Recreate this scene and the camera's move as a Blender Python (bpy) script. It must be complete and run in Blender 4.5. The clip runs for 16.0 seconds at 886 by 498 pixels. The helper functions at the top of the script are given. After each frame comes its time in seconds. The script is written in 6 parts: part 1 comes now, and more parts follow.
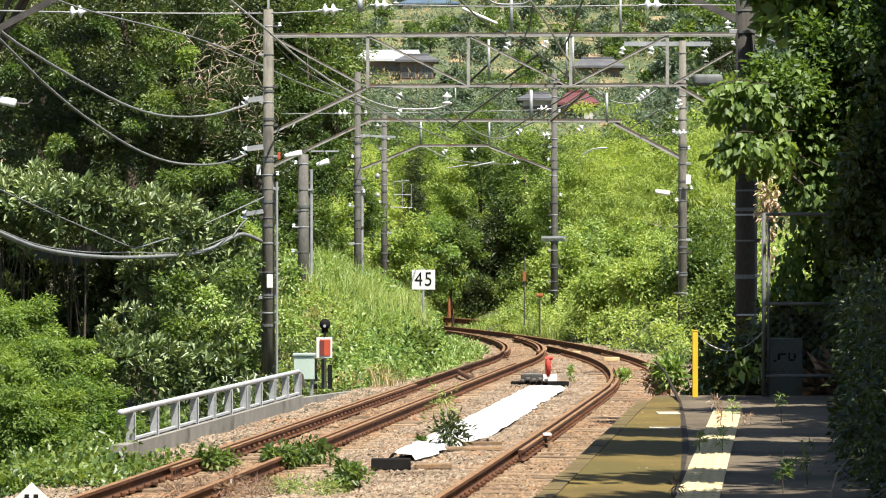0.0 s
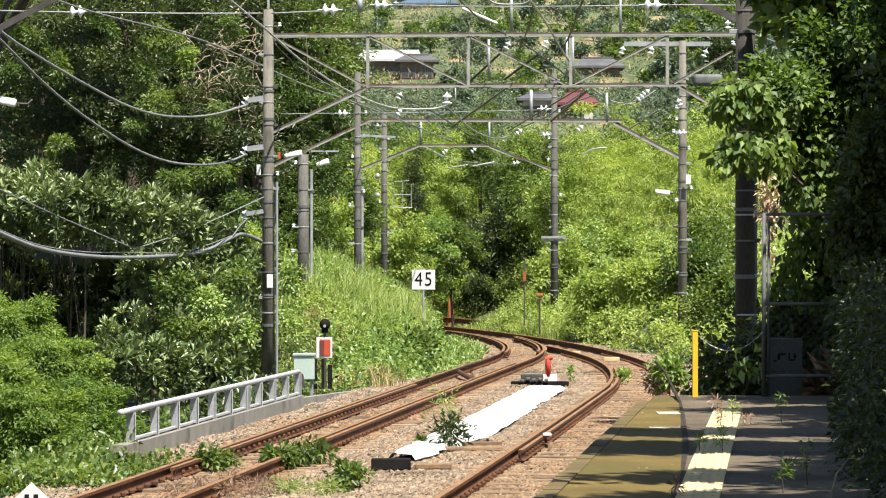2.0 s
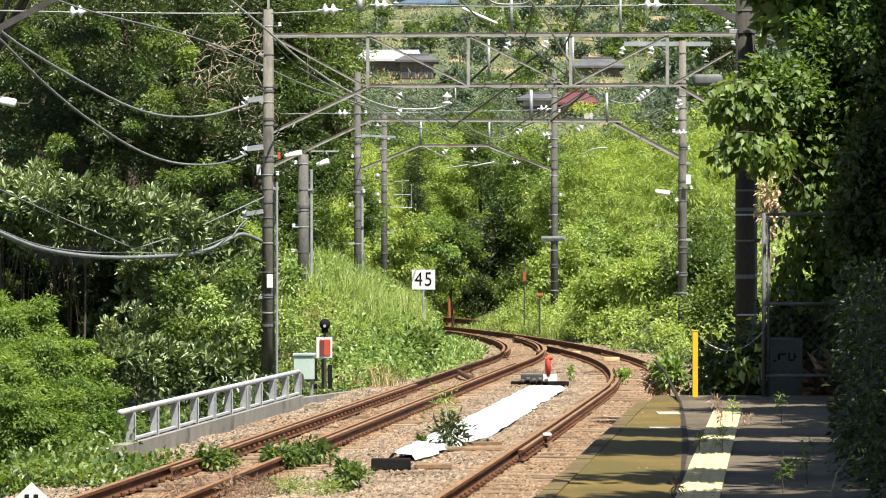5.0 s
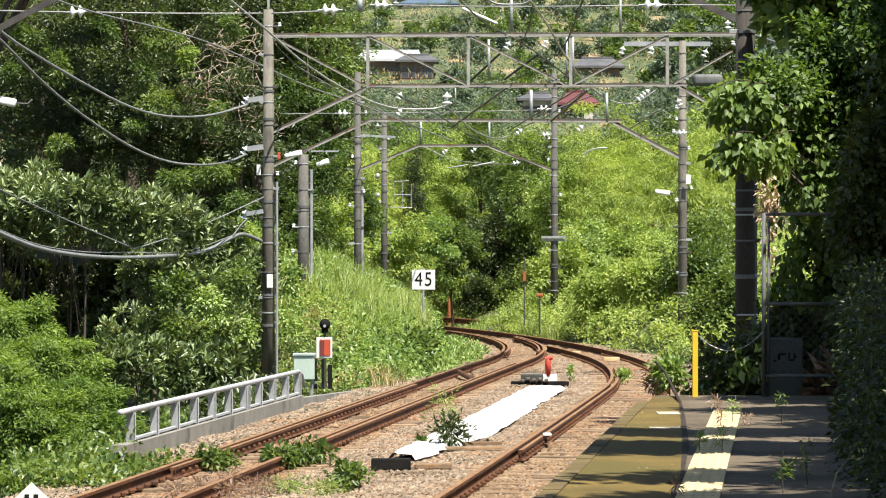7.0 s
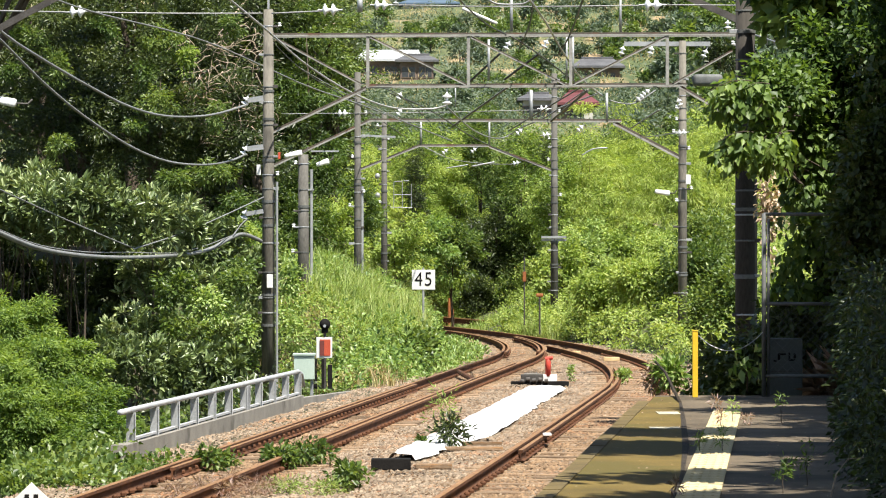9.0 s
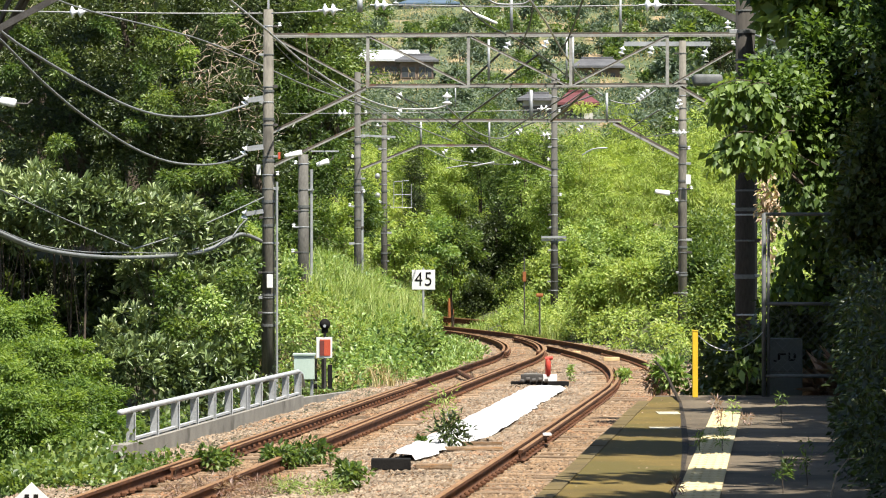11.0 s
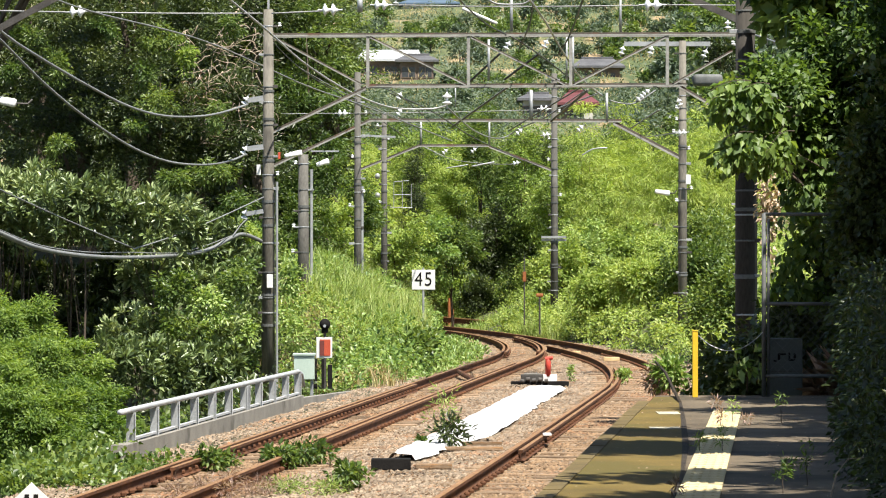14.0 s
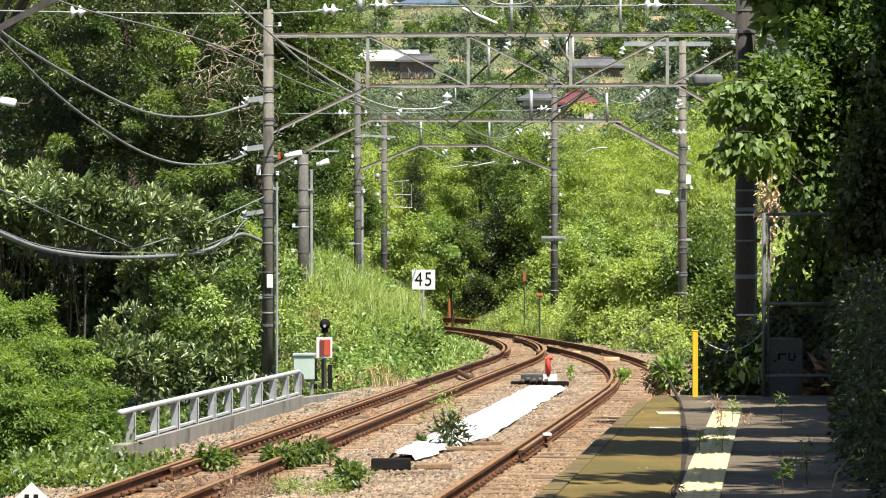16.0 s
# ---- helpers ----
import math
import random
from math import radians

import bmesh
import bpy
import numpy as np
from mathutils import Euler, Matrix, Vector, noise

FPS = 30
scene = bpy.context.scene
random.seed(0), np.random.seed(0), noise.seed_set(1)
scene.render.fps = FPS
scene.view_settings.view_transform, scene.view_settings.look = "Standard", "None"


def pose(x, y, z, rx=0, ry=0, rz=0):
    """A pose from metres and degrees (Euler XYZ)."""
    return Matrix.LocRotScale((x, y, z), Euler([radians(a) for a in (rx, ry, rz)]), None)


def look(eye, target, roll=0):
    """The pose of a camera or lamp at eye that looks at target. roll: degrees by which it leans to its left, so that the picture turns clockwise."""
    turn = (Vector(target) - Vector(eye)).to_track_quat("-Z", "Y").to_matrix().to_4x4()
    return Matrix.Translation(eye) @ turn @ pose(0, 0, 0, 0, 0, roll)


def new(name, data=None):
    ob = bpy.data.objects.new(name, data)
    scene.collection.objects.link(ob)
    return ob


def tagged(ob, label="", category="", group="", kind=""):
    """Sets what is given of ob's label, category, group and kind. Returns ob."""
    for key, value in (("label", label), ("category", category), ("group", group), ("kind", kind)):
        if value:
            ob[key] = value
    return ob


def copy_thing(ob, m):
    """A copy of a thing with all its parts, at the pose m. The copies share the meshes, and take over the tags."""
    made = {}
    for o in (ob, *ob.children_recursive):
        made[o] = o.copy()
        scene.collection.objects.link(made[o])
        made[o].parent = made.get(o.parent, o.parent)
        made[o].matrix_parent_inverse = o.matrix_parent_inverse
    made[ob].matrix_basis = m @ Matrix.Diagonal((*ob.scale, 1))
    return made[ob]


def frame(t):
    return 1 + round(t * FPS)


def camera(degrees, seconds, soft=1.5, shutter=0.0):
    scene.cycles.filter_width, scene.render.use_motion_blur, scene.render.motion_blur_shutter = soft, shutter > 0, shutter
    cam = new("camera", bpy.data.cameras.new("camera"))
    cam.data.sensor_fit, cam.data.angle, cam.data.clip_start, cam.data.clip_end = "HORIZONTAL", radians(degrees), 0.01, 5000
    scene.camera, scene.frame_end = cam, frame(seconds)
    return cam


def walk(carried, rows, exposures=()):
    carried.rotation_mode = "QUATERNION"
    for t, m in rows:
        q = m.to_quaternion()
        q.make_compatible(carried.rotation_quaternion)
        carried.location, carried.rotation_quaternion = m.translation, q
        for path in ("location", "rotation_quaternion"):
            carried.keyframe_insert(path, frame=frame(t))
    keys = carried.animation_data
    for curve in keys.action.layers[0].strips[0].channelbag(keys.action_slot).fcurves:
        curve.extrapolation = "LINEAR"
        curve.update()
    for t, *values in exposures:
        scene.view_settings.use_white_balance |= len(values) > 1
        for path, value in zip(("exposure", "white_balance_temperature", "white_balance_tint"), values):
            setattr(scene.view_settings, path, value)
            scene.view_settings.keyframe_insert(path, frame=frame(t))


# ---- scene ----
# camera: stands still on the platform, a long lens
cam = camera(14.2, 16.0, 1.1)
EYE = pose(0, 0, 2.6, 90.127, 0, 0)
walk(cam, [(0, EYE), (16, EYE)], exposures=[(0, 1.27), (16, 1.27)])

# summer daylight: clear sky and a high sun from behind on the right
SUN_AZ, SUN_EL = radians(148), radians(62)      # azimuth from +Y (away from the eye) towards +X
world = bpy.data.worlds.new("sky")
scene.world = world
world.use_nodes = True
wn = world.node_tree.nodes
sky = wn.new("ShaderNodeTexSky")
sky.sky_type, sky.sun_disc = "NISHITA", False
sky.sun_elevation, sky.sun_rotation = SUN_EL, SUN_AZ
wn["Background"].inputs["Strength"].default_value = 0.066
world.node_tree.links.new(sky.outputs[0], wn["Background"].inputs[0])
sun = new("sun", bpy.data.lights.new("sun", "SUN"))
sun.data.energy, sun.data.angle, sun.data.color = 5.0, radians(0.53), (1.0, 0.95, 0.86)
to_sun = Vector((math.sin(SUN_AZ) * math.cos(SUN_EL), math.cos(SUN_AZ) * math.cos(SUN_EL), math.sin(SUN_EL)))
sun.matrix_world = look(to_sun * 100, (0, 0, 0))


# ---- materials ----
def material(name, low, high, rough=0.8, metal=0.0, scale=6.0, fine=60.0, bump=0.3, spots=None, spot_scale=3.0,
             spot_from=0.55, per_object=0.0, spec=0.4, stretch=(1, 1, 1), depth=0.01, island=False):
    """Two tones mixed by coarse and fine noise, optional stains of a third tone, relief by the fine noise."""
    m = bpy.data.materials.new(name)
    m.use_nodes = True
    n, l = m.node_tree.nodes, m.node_tree.links
    b = n["Principled BSDF"]
    co = n.new("ShaderNodeTexCoord")
    mp = n.new("ShaderNodeMapping")
    mp.inputs["Scale"].default_value = stretch
    l.new(co.outputs["Object"], mp.inputs[0])
    n1, n2 = n.new("ShaderNodeTexNoise"), n.new("ShaderNodeTexNoise")
    for q, s in ((n1, scale), (n2, fine)):
        q.inputs["Scale"].default_value = s
        q.inputs["Detail"].default_value = 4
        l.new(mp.outputs[0], q.inputs["Vector"])
    mix = n.new("ShaderNodeMath")
    mix.operation = "MULTIPLY_ADD"
    l.new(n1.outputs[0], mix.inputs[0])
    mix.inputs[1].default_value = 0.6
    half = n.new("ShaderNodeMath")
    half.operation = "MULTIPLY"
    half.inputs[1].default_value = 0.4
    l.new(n2.outputs[0], half.inputs[0])
    l.new(half.outputs[0], mix.inputs[2])
    ramp = n.new("ShaderNodeValToRGB")
    ramp.color_ramp.elements[0].position, ramp.color_ramp.elements[1].position = 0.36, 0.64
    ramp.color_ramp.elements[0].color, ramp.color_ramp.elements[1].color = (*low, 1), (*high, 1)
    l.new(mix.outputs[0], ramp.inputs[0])
    out = ramp.outputs[0]
    if spots:
        n3 = n.new("ShaderNodeTexNoise")
        n3.inputs["Scale"].default_value, n3.inputs["Detail"].default_value = spot_scale, 5
        l.new(mp.outputs[0], n3.inputs["Vector"])
        r3 = n.new("ShaderNodeMapRange")
        r3.inputs[1].default_value, r3.inputs[2].default_value = spot_from, spot_from + 0.1
        l.new(n3.outputs[0], r3.inputs[0])
        mx = n.new("ShaderNodeMixRGB")
        mx.inputs[2].default_value = (*spots, 1)
        l.new(r3.outputs[0], mx.inputs[0])
        l.new(out, mx.inputs[1])
        out = mx.outputs[0]
    if island:
        geo, hs = n.new("ShaderNodeNewGeometry"), n.new("ShaderNodeHueSaturation")
        mi = n.new("ShaderNodeMapRange")
        mi.inputs[3].default_value, mi.inputs[4].default_value = 0.55, 1.4
        l.new(geo.outputs["Random Per Island"], mi.inputs[0])
        l.new(mi.outputs[0], hs.inputs["Value"])
        l.new(out, hs.inputs["Color"])
        out = hs.outputs[0]
    if per_object:
        info, hsv = n.new("ShaderNodeObjectInfo"), n.new("ShaderNodeHueSaturation")
        mr = n.new("ShaderNodeMapRange")
        mr.inputs[3].default_value, mr.inputs[4].default_value = 1 - per_object, 1 + per_object
        l.new(info.outputs["Random"], mr.inputs[0])
        l.new(mr.outputs[0], hsv.inputs["Value"])
        l.new(out, hsv.inputs["Color"])
        out = hsv.outputs[0]
    l.new(out, b.inputs["Base Color"])
    b.inputs["Roughness"].default_value, b.inputs["Metallic"].default_value = rough, metal
    b.inputs["Specular IOR Level"].default_value = spec
    if bump:
        bp = n.new("ShaderNodeBump")
        bp.inputs["Strength"].default_value, bp.inputs["Distance"].default_value = bump, depth
        l.new(n2.outputs[0], bp.inputs["Height"])
        l.new(bp.outputs[0], b.inputs["Normal"])
    return m


def leaf_material(name, dark, mid, light, gloss=0.35, through_light=0.45, back=None):
    """Leaves: the tone varies from leaf to leaf and in patches, with light passing through the blade."""
    m = bpy.data.materials.new(name)
    m.use_nodes = True
    n, l = m.node_tree.nodes, m.node_tree.links
    b = n["Principled BSDF"]
    geo, co, nz = n.new("ShaderNodeNewGeometry"), n.new("ShaderNodeTexCoord"), n.new("ShaderNodeTexNoise")
    nz.inputs["Scale"].default_value, nz.inputs["Detail"].default_value = 0.9, 3
    l.new(co.outputs["Object"], nz.inputs["Vector"])
    a = n.new("ShaderNodeMath")
    a.operation = "MULTIPLY_ADD"
    a.inputs[1].default_value = 0.55
    l.new(geo.outputs["Random Per Island"], a.inputs[0])
    s = n.new("ShaderNodeMath")
    s.operation = "MULTIPLY"
    s.inputs[1].default_value = 0.5
    l.new(nz.outputs[0], s.inputs[0])
    l.new(s.outputs[0], a.inputs[2])
    info, own, wide = n.new("ShaderNodeObjectInfo"), n.new("ShaderNodeMath"), n.new("ShaderNodeTexNoise")
    wide.inputs["Scale"].default_value, wide.inputs["Detail"].default_value = 0.28, 2
    l.new(co.outputs["Object"], wide.inputs["Vector"])
    patch = n.new("ShaderNodeMath")
    patch.operation, patch.inputs[1].default_value = "MULTIPLY_ADD", 0.5
    l.new(wide.outputs[0], patch.inputs[0])
    l.new(a.outputs[0], patch.inputs[2])
    own.operation, own.inputs[1].default_value = "MULTIPLY_ADD", 0.26
    l.new(info.outputs["Random"], own.inputs[0])
    l.new(patch.outputs[0], own.inputs[2])
    centred = n.new("ShaderNodeMath")
    centred.operation, centred.inputs[1].default_value = "SUBTRACT", 0.38
    l.new(own.outputs[0], centred.inputs[0])
    r = n.new("ShaderNodeValToRGB")
    e = r.color_ramp.elements
    e[0].position, e[1].position = 0.2, 0.85
    e[0].color, e[1].color = (*dark, 1), (*light, 1)
    e.new(0.5).color = (*mid, 1)
    l.new(centred.outputs[0], r.inputs[0])
    l.new(r.outputs[0], b.inputs["Base Color"])
    b.inputs["Roughness"].default_value, b.inputs["Specular IOR Level"].default_value = gloss, 0.5
    tr = n.new("ShaderNodeBsdfTranslucent")
    gain = n.new("ShaderNodeMixRGB")
    gain.blend_type = "MULTIPLY"
    gain.inputs[0].default_value = 1
    gain.inputs[2].default_value = (1.3, 1.25, 0.6, 1)
    l.new(r.outputs[0], gain.inputs[1])
    l.new(gain.outputs[0], tr.inputs["Color"])
    mix = n.new("ShaderNodeMixShader")
    mix.inputs[0].default_value = through_light
    l.new(b.outputs[0], mix.inputs[1])
    l.new(tr.outputs[0], mix.inputs[2])
    l.new(mix.outputs[0], n["Material Output"].inputs["Surface"])
    return m


M = {
    "soil": material("soil", (0.024, 0.030, 0.011), (0.056, 0.060, 0.024), 0.95, scale=0.4, fine=6, bump=0.6, depth=0.1,
                     spots=(0.072, 0.056, 0.032), spot_scale=0.25),
    "hill": material("hill_grass", (0.044, 0.068, 0.024), (0.136, 0.144, 0.060), 0.95, scale=0.12, fine=1.1, bump=0.6, depth=0.5, stretch=(1, 0.35, 1),
                     spots=(0.272, 0.200, 0.112), spot_scale=0.16, spot_from=0.53),
    "bed": material("ballast_bed", (0.100, 0.056, 0.027), (0.195, 0.124, 0.068), 0.95, scale=1.2, fine=28, bump=1.0, depth=0.04,
                    spots=(0.176, 0.080, 0.040), spot_scale=0.8),
    "stone": material("ballast_stone", (0.118, 0.068, 0.034), (0.240, 0.160, 0.092), 0.9, scale=2.5, fine=30, bump=0.4,
                      spots=(0.216, 0.106, 0.050), spot_scale=0.9, spot_from=0.56, island=True),
    "stone_pale": material("ballast_stone_pale", (0.130, 0.096, 0.064), (0.270, 0.208, 0.146), 0.9, scale=2.5, fine=30, bump=0.4,
                           spots=(0.240, 0.150, 0.090), spot_scale=0.9, spot_from=0.58, island=True),
    "leaf_dry": leaf_material("leaf_dry_grass", (0.250, 0.190, 0.090), (0.420, 0.340, 0.170), (0.580, 0.490, 0.270), 0.6, 0.3),
    "rust": material("rail_rust", (0.050, 0.019, 0.008), (0.130, 0.052, 0.020), 0.85, 0.1, scale=4, fine=70, bump=0.4, depth=0.003),
    "railtop": material("rail_top_brown", (0.165, 0.080, 0.032), (0.300, 0.168, 0.074), 0.6, 0.2, scale=3, fine=50, bump=0.15, depth=0.002),
    "oldwood": material("sleeper_wood", (0.104, 0.064, 0.036), (0.304, 0.216, 0.136), 0.9, scale=3, fine=40, bump=0.7, stretch=(1, 6, 6),
                        per_object=0.35, spots=(0.256, 0.136, 0.056), spot_scale=2.0),
    "paleboard": material("orange_pale_board", (0.400, 0.264, 0.120), (0.624, 0.464, 0.256), 0.85, scale=5, fine=50, bump=0.4),
    "concrete": material("concrete", (0.152, 0.140, 0.120), (0.248, 0.232, 0.200), 0.9, scale=2, fine=45, bump=0.4, depth=0.004,
                         spots=(0.104, 0.096, 0.080), spot_scale=1.4, spot_from=0.58),
    "pole": material("pole_concrete", (0.088, 0.080, 0.064), (0.178, 0.164, 0.134), 0.85, scale=2.2, fine=35, bump=0.4, depth=0.004,
                     spots=(0.060, 0.054, 0.044), spot_scale=2.6, spot_from=0.54, stretch=(1, 1, 0.25)),
    "platform": material("platform_asphalt", (0.050, 0.037, 0.022), (0.140, 0.110, 0.072), 0.9, scale=1.1, fine=40, bump=0.5, depth=0.006,
                         spots=(0.042, 0.034, 0.021), spot_scale=0.9, spot_from=0.54),
    "mossy": material("mossy_asphalt", (0.064, 0.044, 0.008), (0.148, 0.102, 0.020), 0.9, scale=1.1, fine=40, bump=0.5, depth=0.006,
                      spots=(0.080, 0.062, 0.011), spot_scale=0.6, spot_from=0.50),
    "seam": material("weedy_joint", (0.014, 0.010, 0.007), (0.040, 0.030, 0.019), 0.95, scale=6, fine=50, bump=0.8, depth=0.01),
    "coping": material("platform_coping", (0.066, 0.047, 0.016), (0.136, 0.099, 0.036), 0.9, scale=2, fine=45, bump=0.5, depth=0.005),
    "steel": material("galvanised_grey", (0.240, 0.248, 0.248), (0.368, 0.376, 0.376), 0.5, 0.35, scale=3, fine=30, bump=0.1, depth=0.002),
    "beam": material("gantry_steel", (0.080, 0.076, 0.064), (0.176, 0.168, 0.148), 0.6, 0.1, scale=2, fine=20, bump=0.2, depth=0.003,
                     spots=(0.152, 0.088, 0.056), spot_scale=1.5, spot_from=0.6),
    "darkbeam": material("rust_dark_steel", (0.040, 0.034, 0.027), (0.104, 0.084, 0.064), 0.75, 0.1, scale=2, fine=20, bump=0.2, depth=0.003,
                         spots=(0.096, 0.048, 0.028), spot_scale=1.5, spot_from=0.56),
    "palebeam": material("pale_sunlit_paint_steel", (0.176, 0.172, 0.152), (0.320, 0.312, 0.284), 0.6, 0.1, scale=2, fine=20, bump=0.2, depth=0.003,
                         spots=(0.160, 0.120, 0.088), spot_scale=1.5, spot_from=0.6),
    "darkred": material("plain_dark_red", (0.090, 0.020, 0.016), (0.150, 0.034, 0.026), 0.6, scale=5, fine=40, bump=0.1),
    "palewire": material("weathered_pale_wire", (0.300, 0.300, 0.290), (0.420, 0.420, 0.410), 0.5, 0.2, scale=3, fine=30, bump=0.0),
    "darksteel": material("dark_steel", (0.040, 0.036, 0.032), (0.088, 0.080, 0.072), 0.7, 0.3, scale=3, fine=30, bump=0.2, depth=0.003),
    "fence": material("fence_paint", (0.336, 0.344, 0.352), (0.464, 0.472, 0.480), 0.5, 0.1, scale=2, fine=30, bump=0.1, depth=0.002,
                      spots=(0.320, 0.304, 0.280), spot_scale=2.5, spot_from=0.62),
    "dullsteel": material("weathered_shade_zinc", (0.072, 0.076, 0.072), (0.128, 0.132, 0.128), 0.7, 0.1, scale=3, fine=30, bump=0.2, depth=0.002),
    "wornwhite": material("worn_white_paint", (0.272, 0.248, 0.176), (0.496, 0.464, 0.360), 0.8, scale=9, fine=60, bump=0.2),
    "white": material("white_paint", (0.560, 0.560, 0.535), (0.640, 0.640, 0.615), 0.55, scale=3, fine=30, bump=0.05),
    "porcelain": material("porcelain", (0.671, 0.679, 0.688), (0.740, 0.748, 0.757), 0.15, scale=5, fine=30, bump=0.0, spec=0.6),
    "sheet": material("white_sheet", (0.410, 0.408, 0.400), (0.520, 0.518, 0.508), 0.9, scale=2, fine=25, bump=0.5, depth=0.02),
    "black": material("black_rubber", (0.006, 0.006, 0.006), (0.016, 0.015, 0.014), 0.9, scale=4, fine=40, bump=0.3, spec=0.1),
    "red": material("red_paint", (0.400, 0.036, 0.024), (0.544, 0.072, 0.048), 0.6, scale=5, fine=40, bump=0.1),
    "orange": material("orange_red_paint", (0.336, 0.048, 0.024), (0.440, 0.080, 0.036), 0.5, scale=5, fine=40, bump=0.05),
    "rustorange": material("faded_orange_paint", (0.160, 0.052, 0.016), (0.288, 0.104, 0.028), 0.7, scale=8, fine=40, bump=0.2),
    "yellow": material("yellow_paint", (0.576, 0.352, 0.016), (0.656, 0.440, 0.032), 0.5, scale=4, fine=40, bump=0.1),
    "tactile": material("tactile_yellow", (0.420, 0.335, 0.165), (0.600, 0.510, 0.300), 0.85, scale=4, fine=40, bump=0.4),
    "mint": material("pale_green_paint", (0.304, 0.384, 0.328), (0.400, 0.480, 0.416), 0.5, scale=2, fine=30, bump=0.05),
    "wire": material("wire_grey", (0.160, 0.160, 0.160), (0.256, 0.256, 0.256), 0.5, 0.3, scale=3, fine=30, bump=0.0),
    "darkwire": material("wire_dark", (0.040, 0.040, 0.040), (0.072, 0.072, 0.072), 0.6, 0.2, scale=3, fine=30, bump=0.0),
    "cable": material("cable_grey", (0.128, 0.132, 0.128), (0.208, 0.216, 0.212), 0.55, scale=3, fine=30, bump=0.0),
    "polegrey": material("grey_mottled_concrete", (0.050, 0.047, 0.040), (0.118, 0.112, 0.098), 0.85, scale=2.2, fine=35, bump=0.4, depth=0.004,
                         spots=(0.170, 0.162, 0.145), spot_scale=2.2, spot_from=0.57, stretch=(1, 1, 0.3)),
    # pole concrete in a darker copy: tree shade put into the colour
    "darkened": material("shade_darkened_concrete", (0.018, 0.016, 0.013), (0.050, 0.044, 0.036), 0.9, scale=1.5, fine=35, bump=0.3, depth=0.003,
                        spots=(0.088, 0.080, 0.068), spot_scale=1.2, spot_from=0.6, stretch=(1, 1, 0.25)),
    "bark": material("bark", (0.040, 0.030, 0.021), (0.120, 0.092, 0.068), 0.95, scale=3, fine=25, bump=0.9, depth=0.03, stretch=(1, 1, 0.25)),
    "deadwood": material("dead_twigs", (0.240, 0.180, 0.130), (0.420, 0.340, 0.260), 0.9, scale=4, fine=30, bump=0.3),
    "box": material("grey_cabinet_paint", (0.050, 0.058, 0.053), (0.078, 0.088, 0.082), 0.55, scale=2, fine=30, bump=0.1),
    "roofgrey": material("grey_roof_tiles", (0.056, 0.056, 0.060), (0.112, 0.112, 0.116), 0.7, scale=0.5, fine=5, bump=0.4, depth=0.05),
    "roofwhite": material("white_metal_roof", (0.400, 0.408, 0.416), (0.496, 0.504, 0.512), 0.5, scale=0.5, fine=5, bump=0.1),
    "roofred": material("red_roof", (0.080, 0.022, 0.024), (0.136, 0.040, 0.042), 0.7, scale=0.5, fine=5, bump=0.3, depth=0.05),
    "roofblue": material("blue_roof", (0.048, 0.080, 0.120), (0.088, 0.128, 0.176), 0.6, scale=0.5, fine=5, bump=0.1),
    "wallbrown": material("brown_house_wall", (0.112, 0.080, 0.064), (0.192, 0.144, 0.112), 0.9, scale=0.5, fine=4, bump=0.2),
    "wallpale": material("pale_house_wall", (0.360, 0.336, 0.304), (0.480, 0.456, 0.416), 0.9, scale=0.5, fine=4, bump=0.2),
    "glass": material("dark_window_glass", (0.024, 0.028, 0.032), (0.048, 0.052, 0.056), 0.1, scale=1, fine=4, bump=0.0),
    "lampglass": material("lamp_cover", (0.688, 0.688, 0.671), (0.757, 0.757, 0.740), 0.3, scale=4, fine=30, bump=0.0),
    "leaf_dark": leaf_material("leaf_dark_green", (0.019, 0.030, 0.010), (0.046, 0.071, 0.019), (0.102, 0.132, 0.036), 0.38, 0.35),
    "leaf_mid": leaf_material("leaf_mid_green", (0.042, 0.080, 0.018), (0.094, 0.154, 0.035), (0.198, 0.259, 0.065), 0.4, 0.45),
    "leaf_loquat": leaf_material("leaf_leathery", (0.050, 0.074, 0.027), (0.132, 0.188, 0.062), (0.320, 0.375, 0.175), 0.36, 0.18),
    "leaf_lime": leaf_material("leaf_lime_green", (0.098, 0.166, 0.027), (0.225, 0.320, 0.060), (0.400, 0.465, 0.138), 0.55, 0.42),
    "leaf_bamboo": leaf_material("leaf_bamboo", (0.140, 0.215, 0.031), (0.300, 0.395, 0.074), (0.450, 0.510, 0.160), 0.5, 0.45),
    "leaf_ivy": leaf_material("leaf_vine", (0.089, 0.166, 0.036), (0.203, 0.306, 0.073), (0.408, 0.498, 0.193), 0.38, 0.4),
    "grass": leaf_material("grass_blades", (0.120, 0.200, 0.040), (0.240, 0.336, 0.080), (0.400, 0.440, 0.176), 0.5, 0.4),
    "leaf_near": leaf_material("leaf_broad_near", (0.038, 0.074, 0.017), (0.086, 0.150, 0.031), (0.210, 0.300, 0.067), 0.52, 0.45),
    "leaf_brown": leaf_material("leaf_dry_vine", (0.182, 0.107, 0.071), (0.348, 0.239, 0.195), (0.514, 0.395, 0.370), 0.6, 0.3),
    "leaf_straw": leaf_material("leaf_pale_straw", (0.300, 0.210, 0.140), (0.480, 0.370, 0.260), (0.640, 0.540, 0.410), 0.6, 0.3),
    "leaf_feather": leaf_material("leaf_feathery", (0.052, 0.106, 0.018), (0.132, 0.214, 0.038), (0.262, 0.350, 0.080), 0.55, 0.48),
    # hillside leaves: extra blue in the colour stands for distance haze
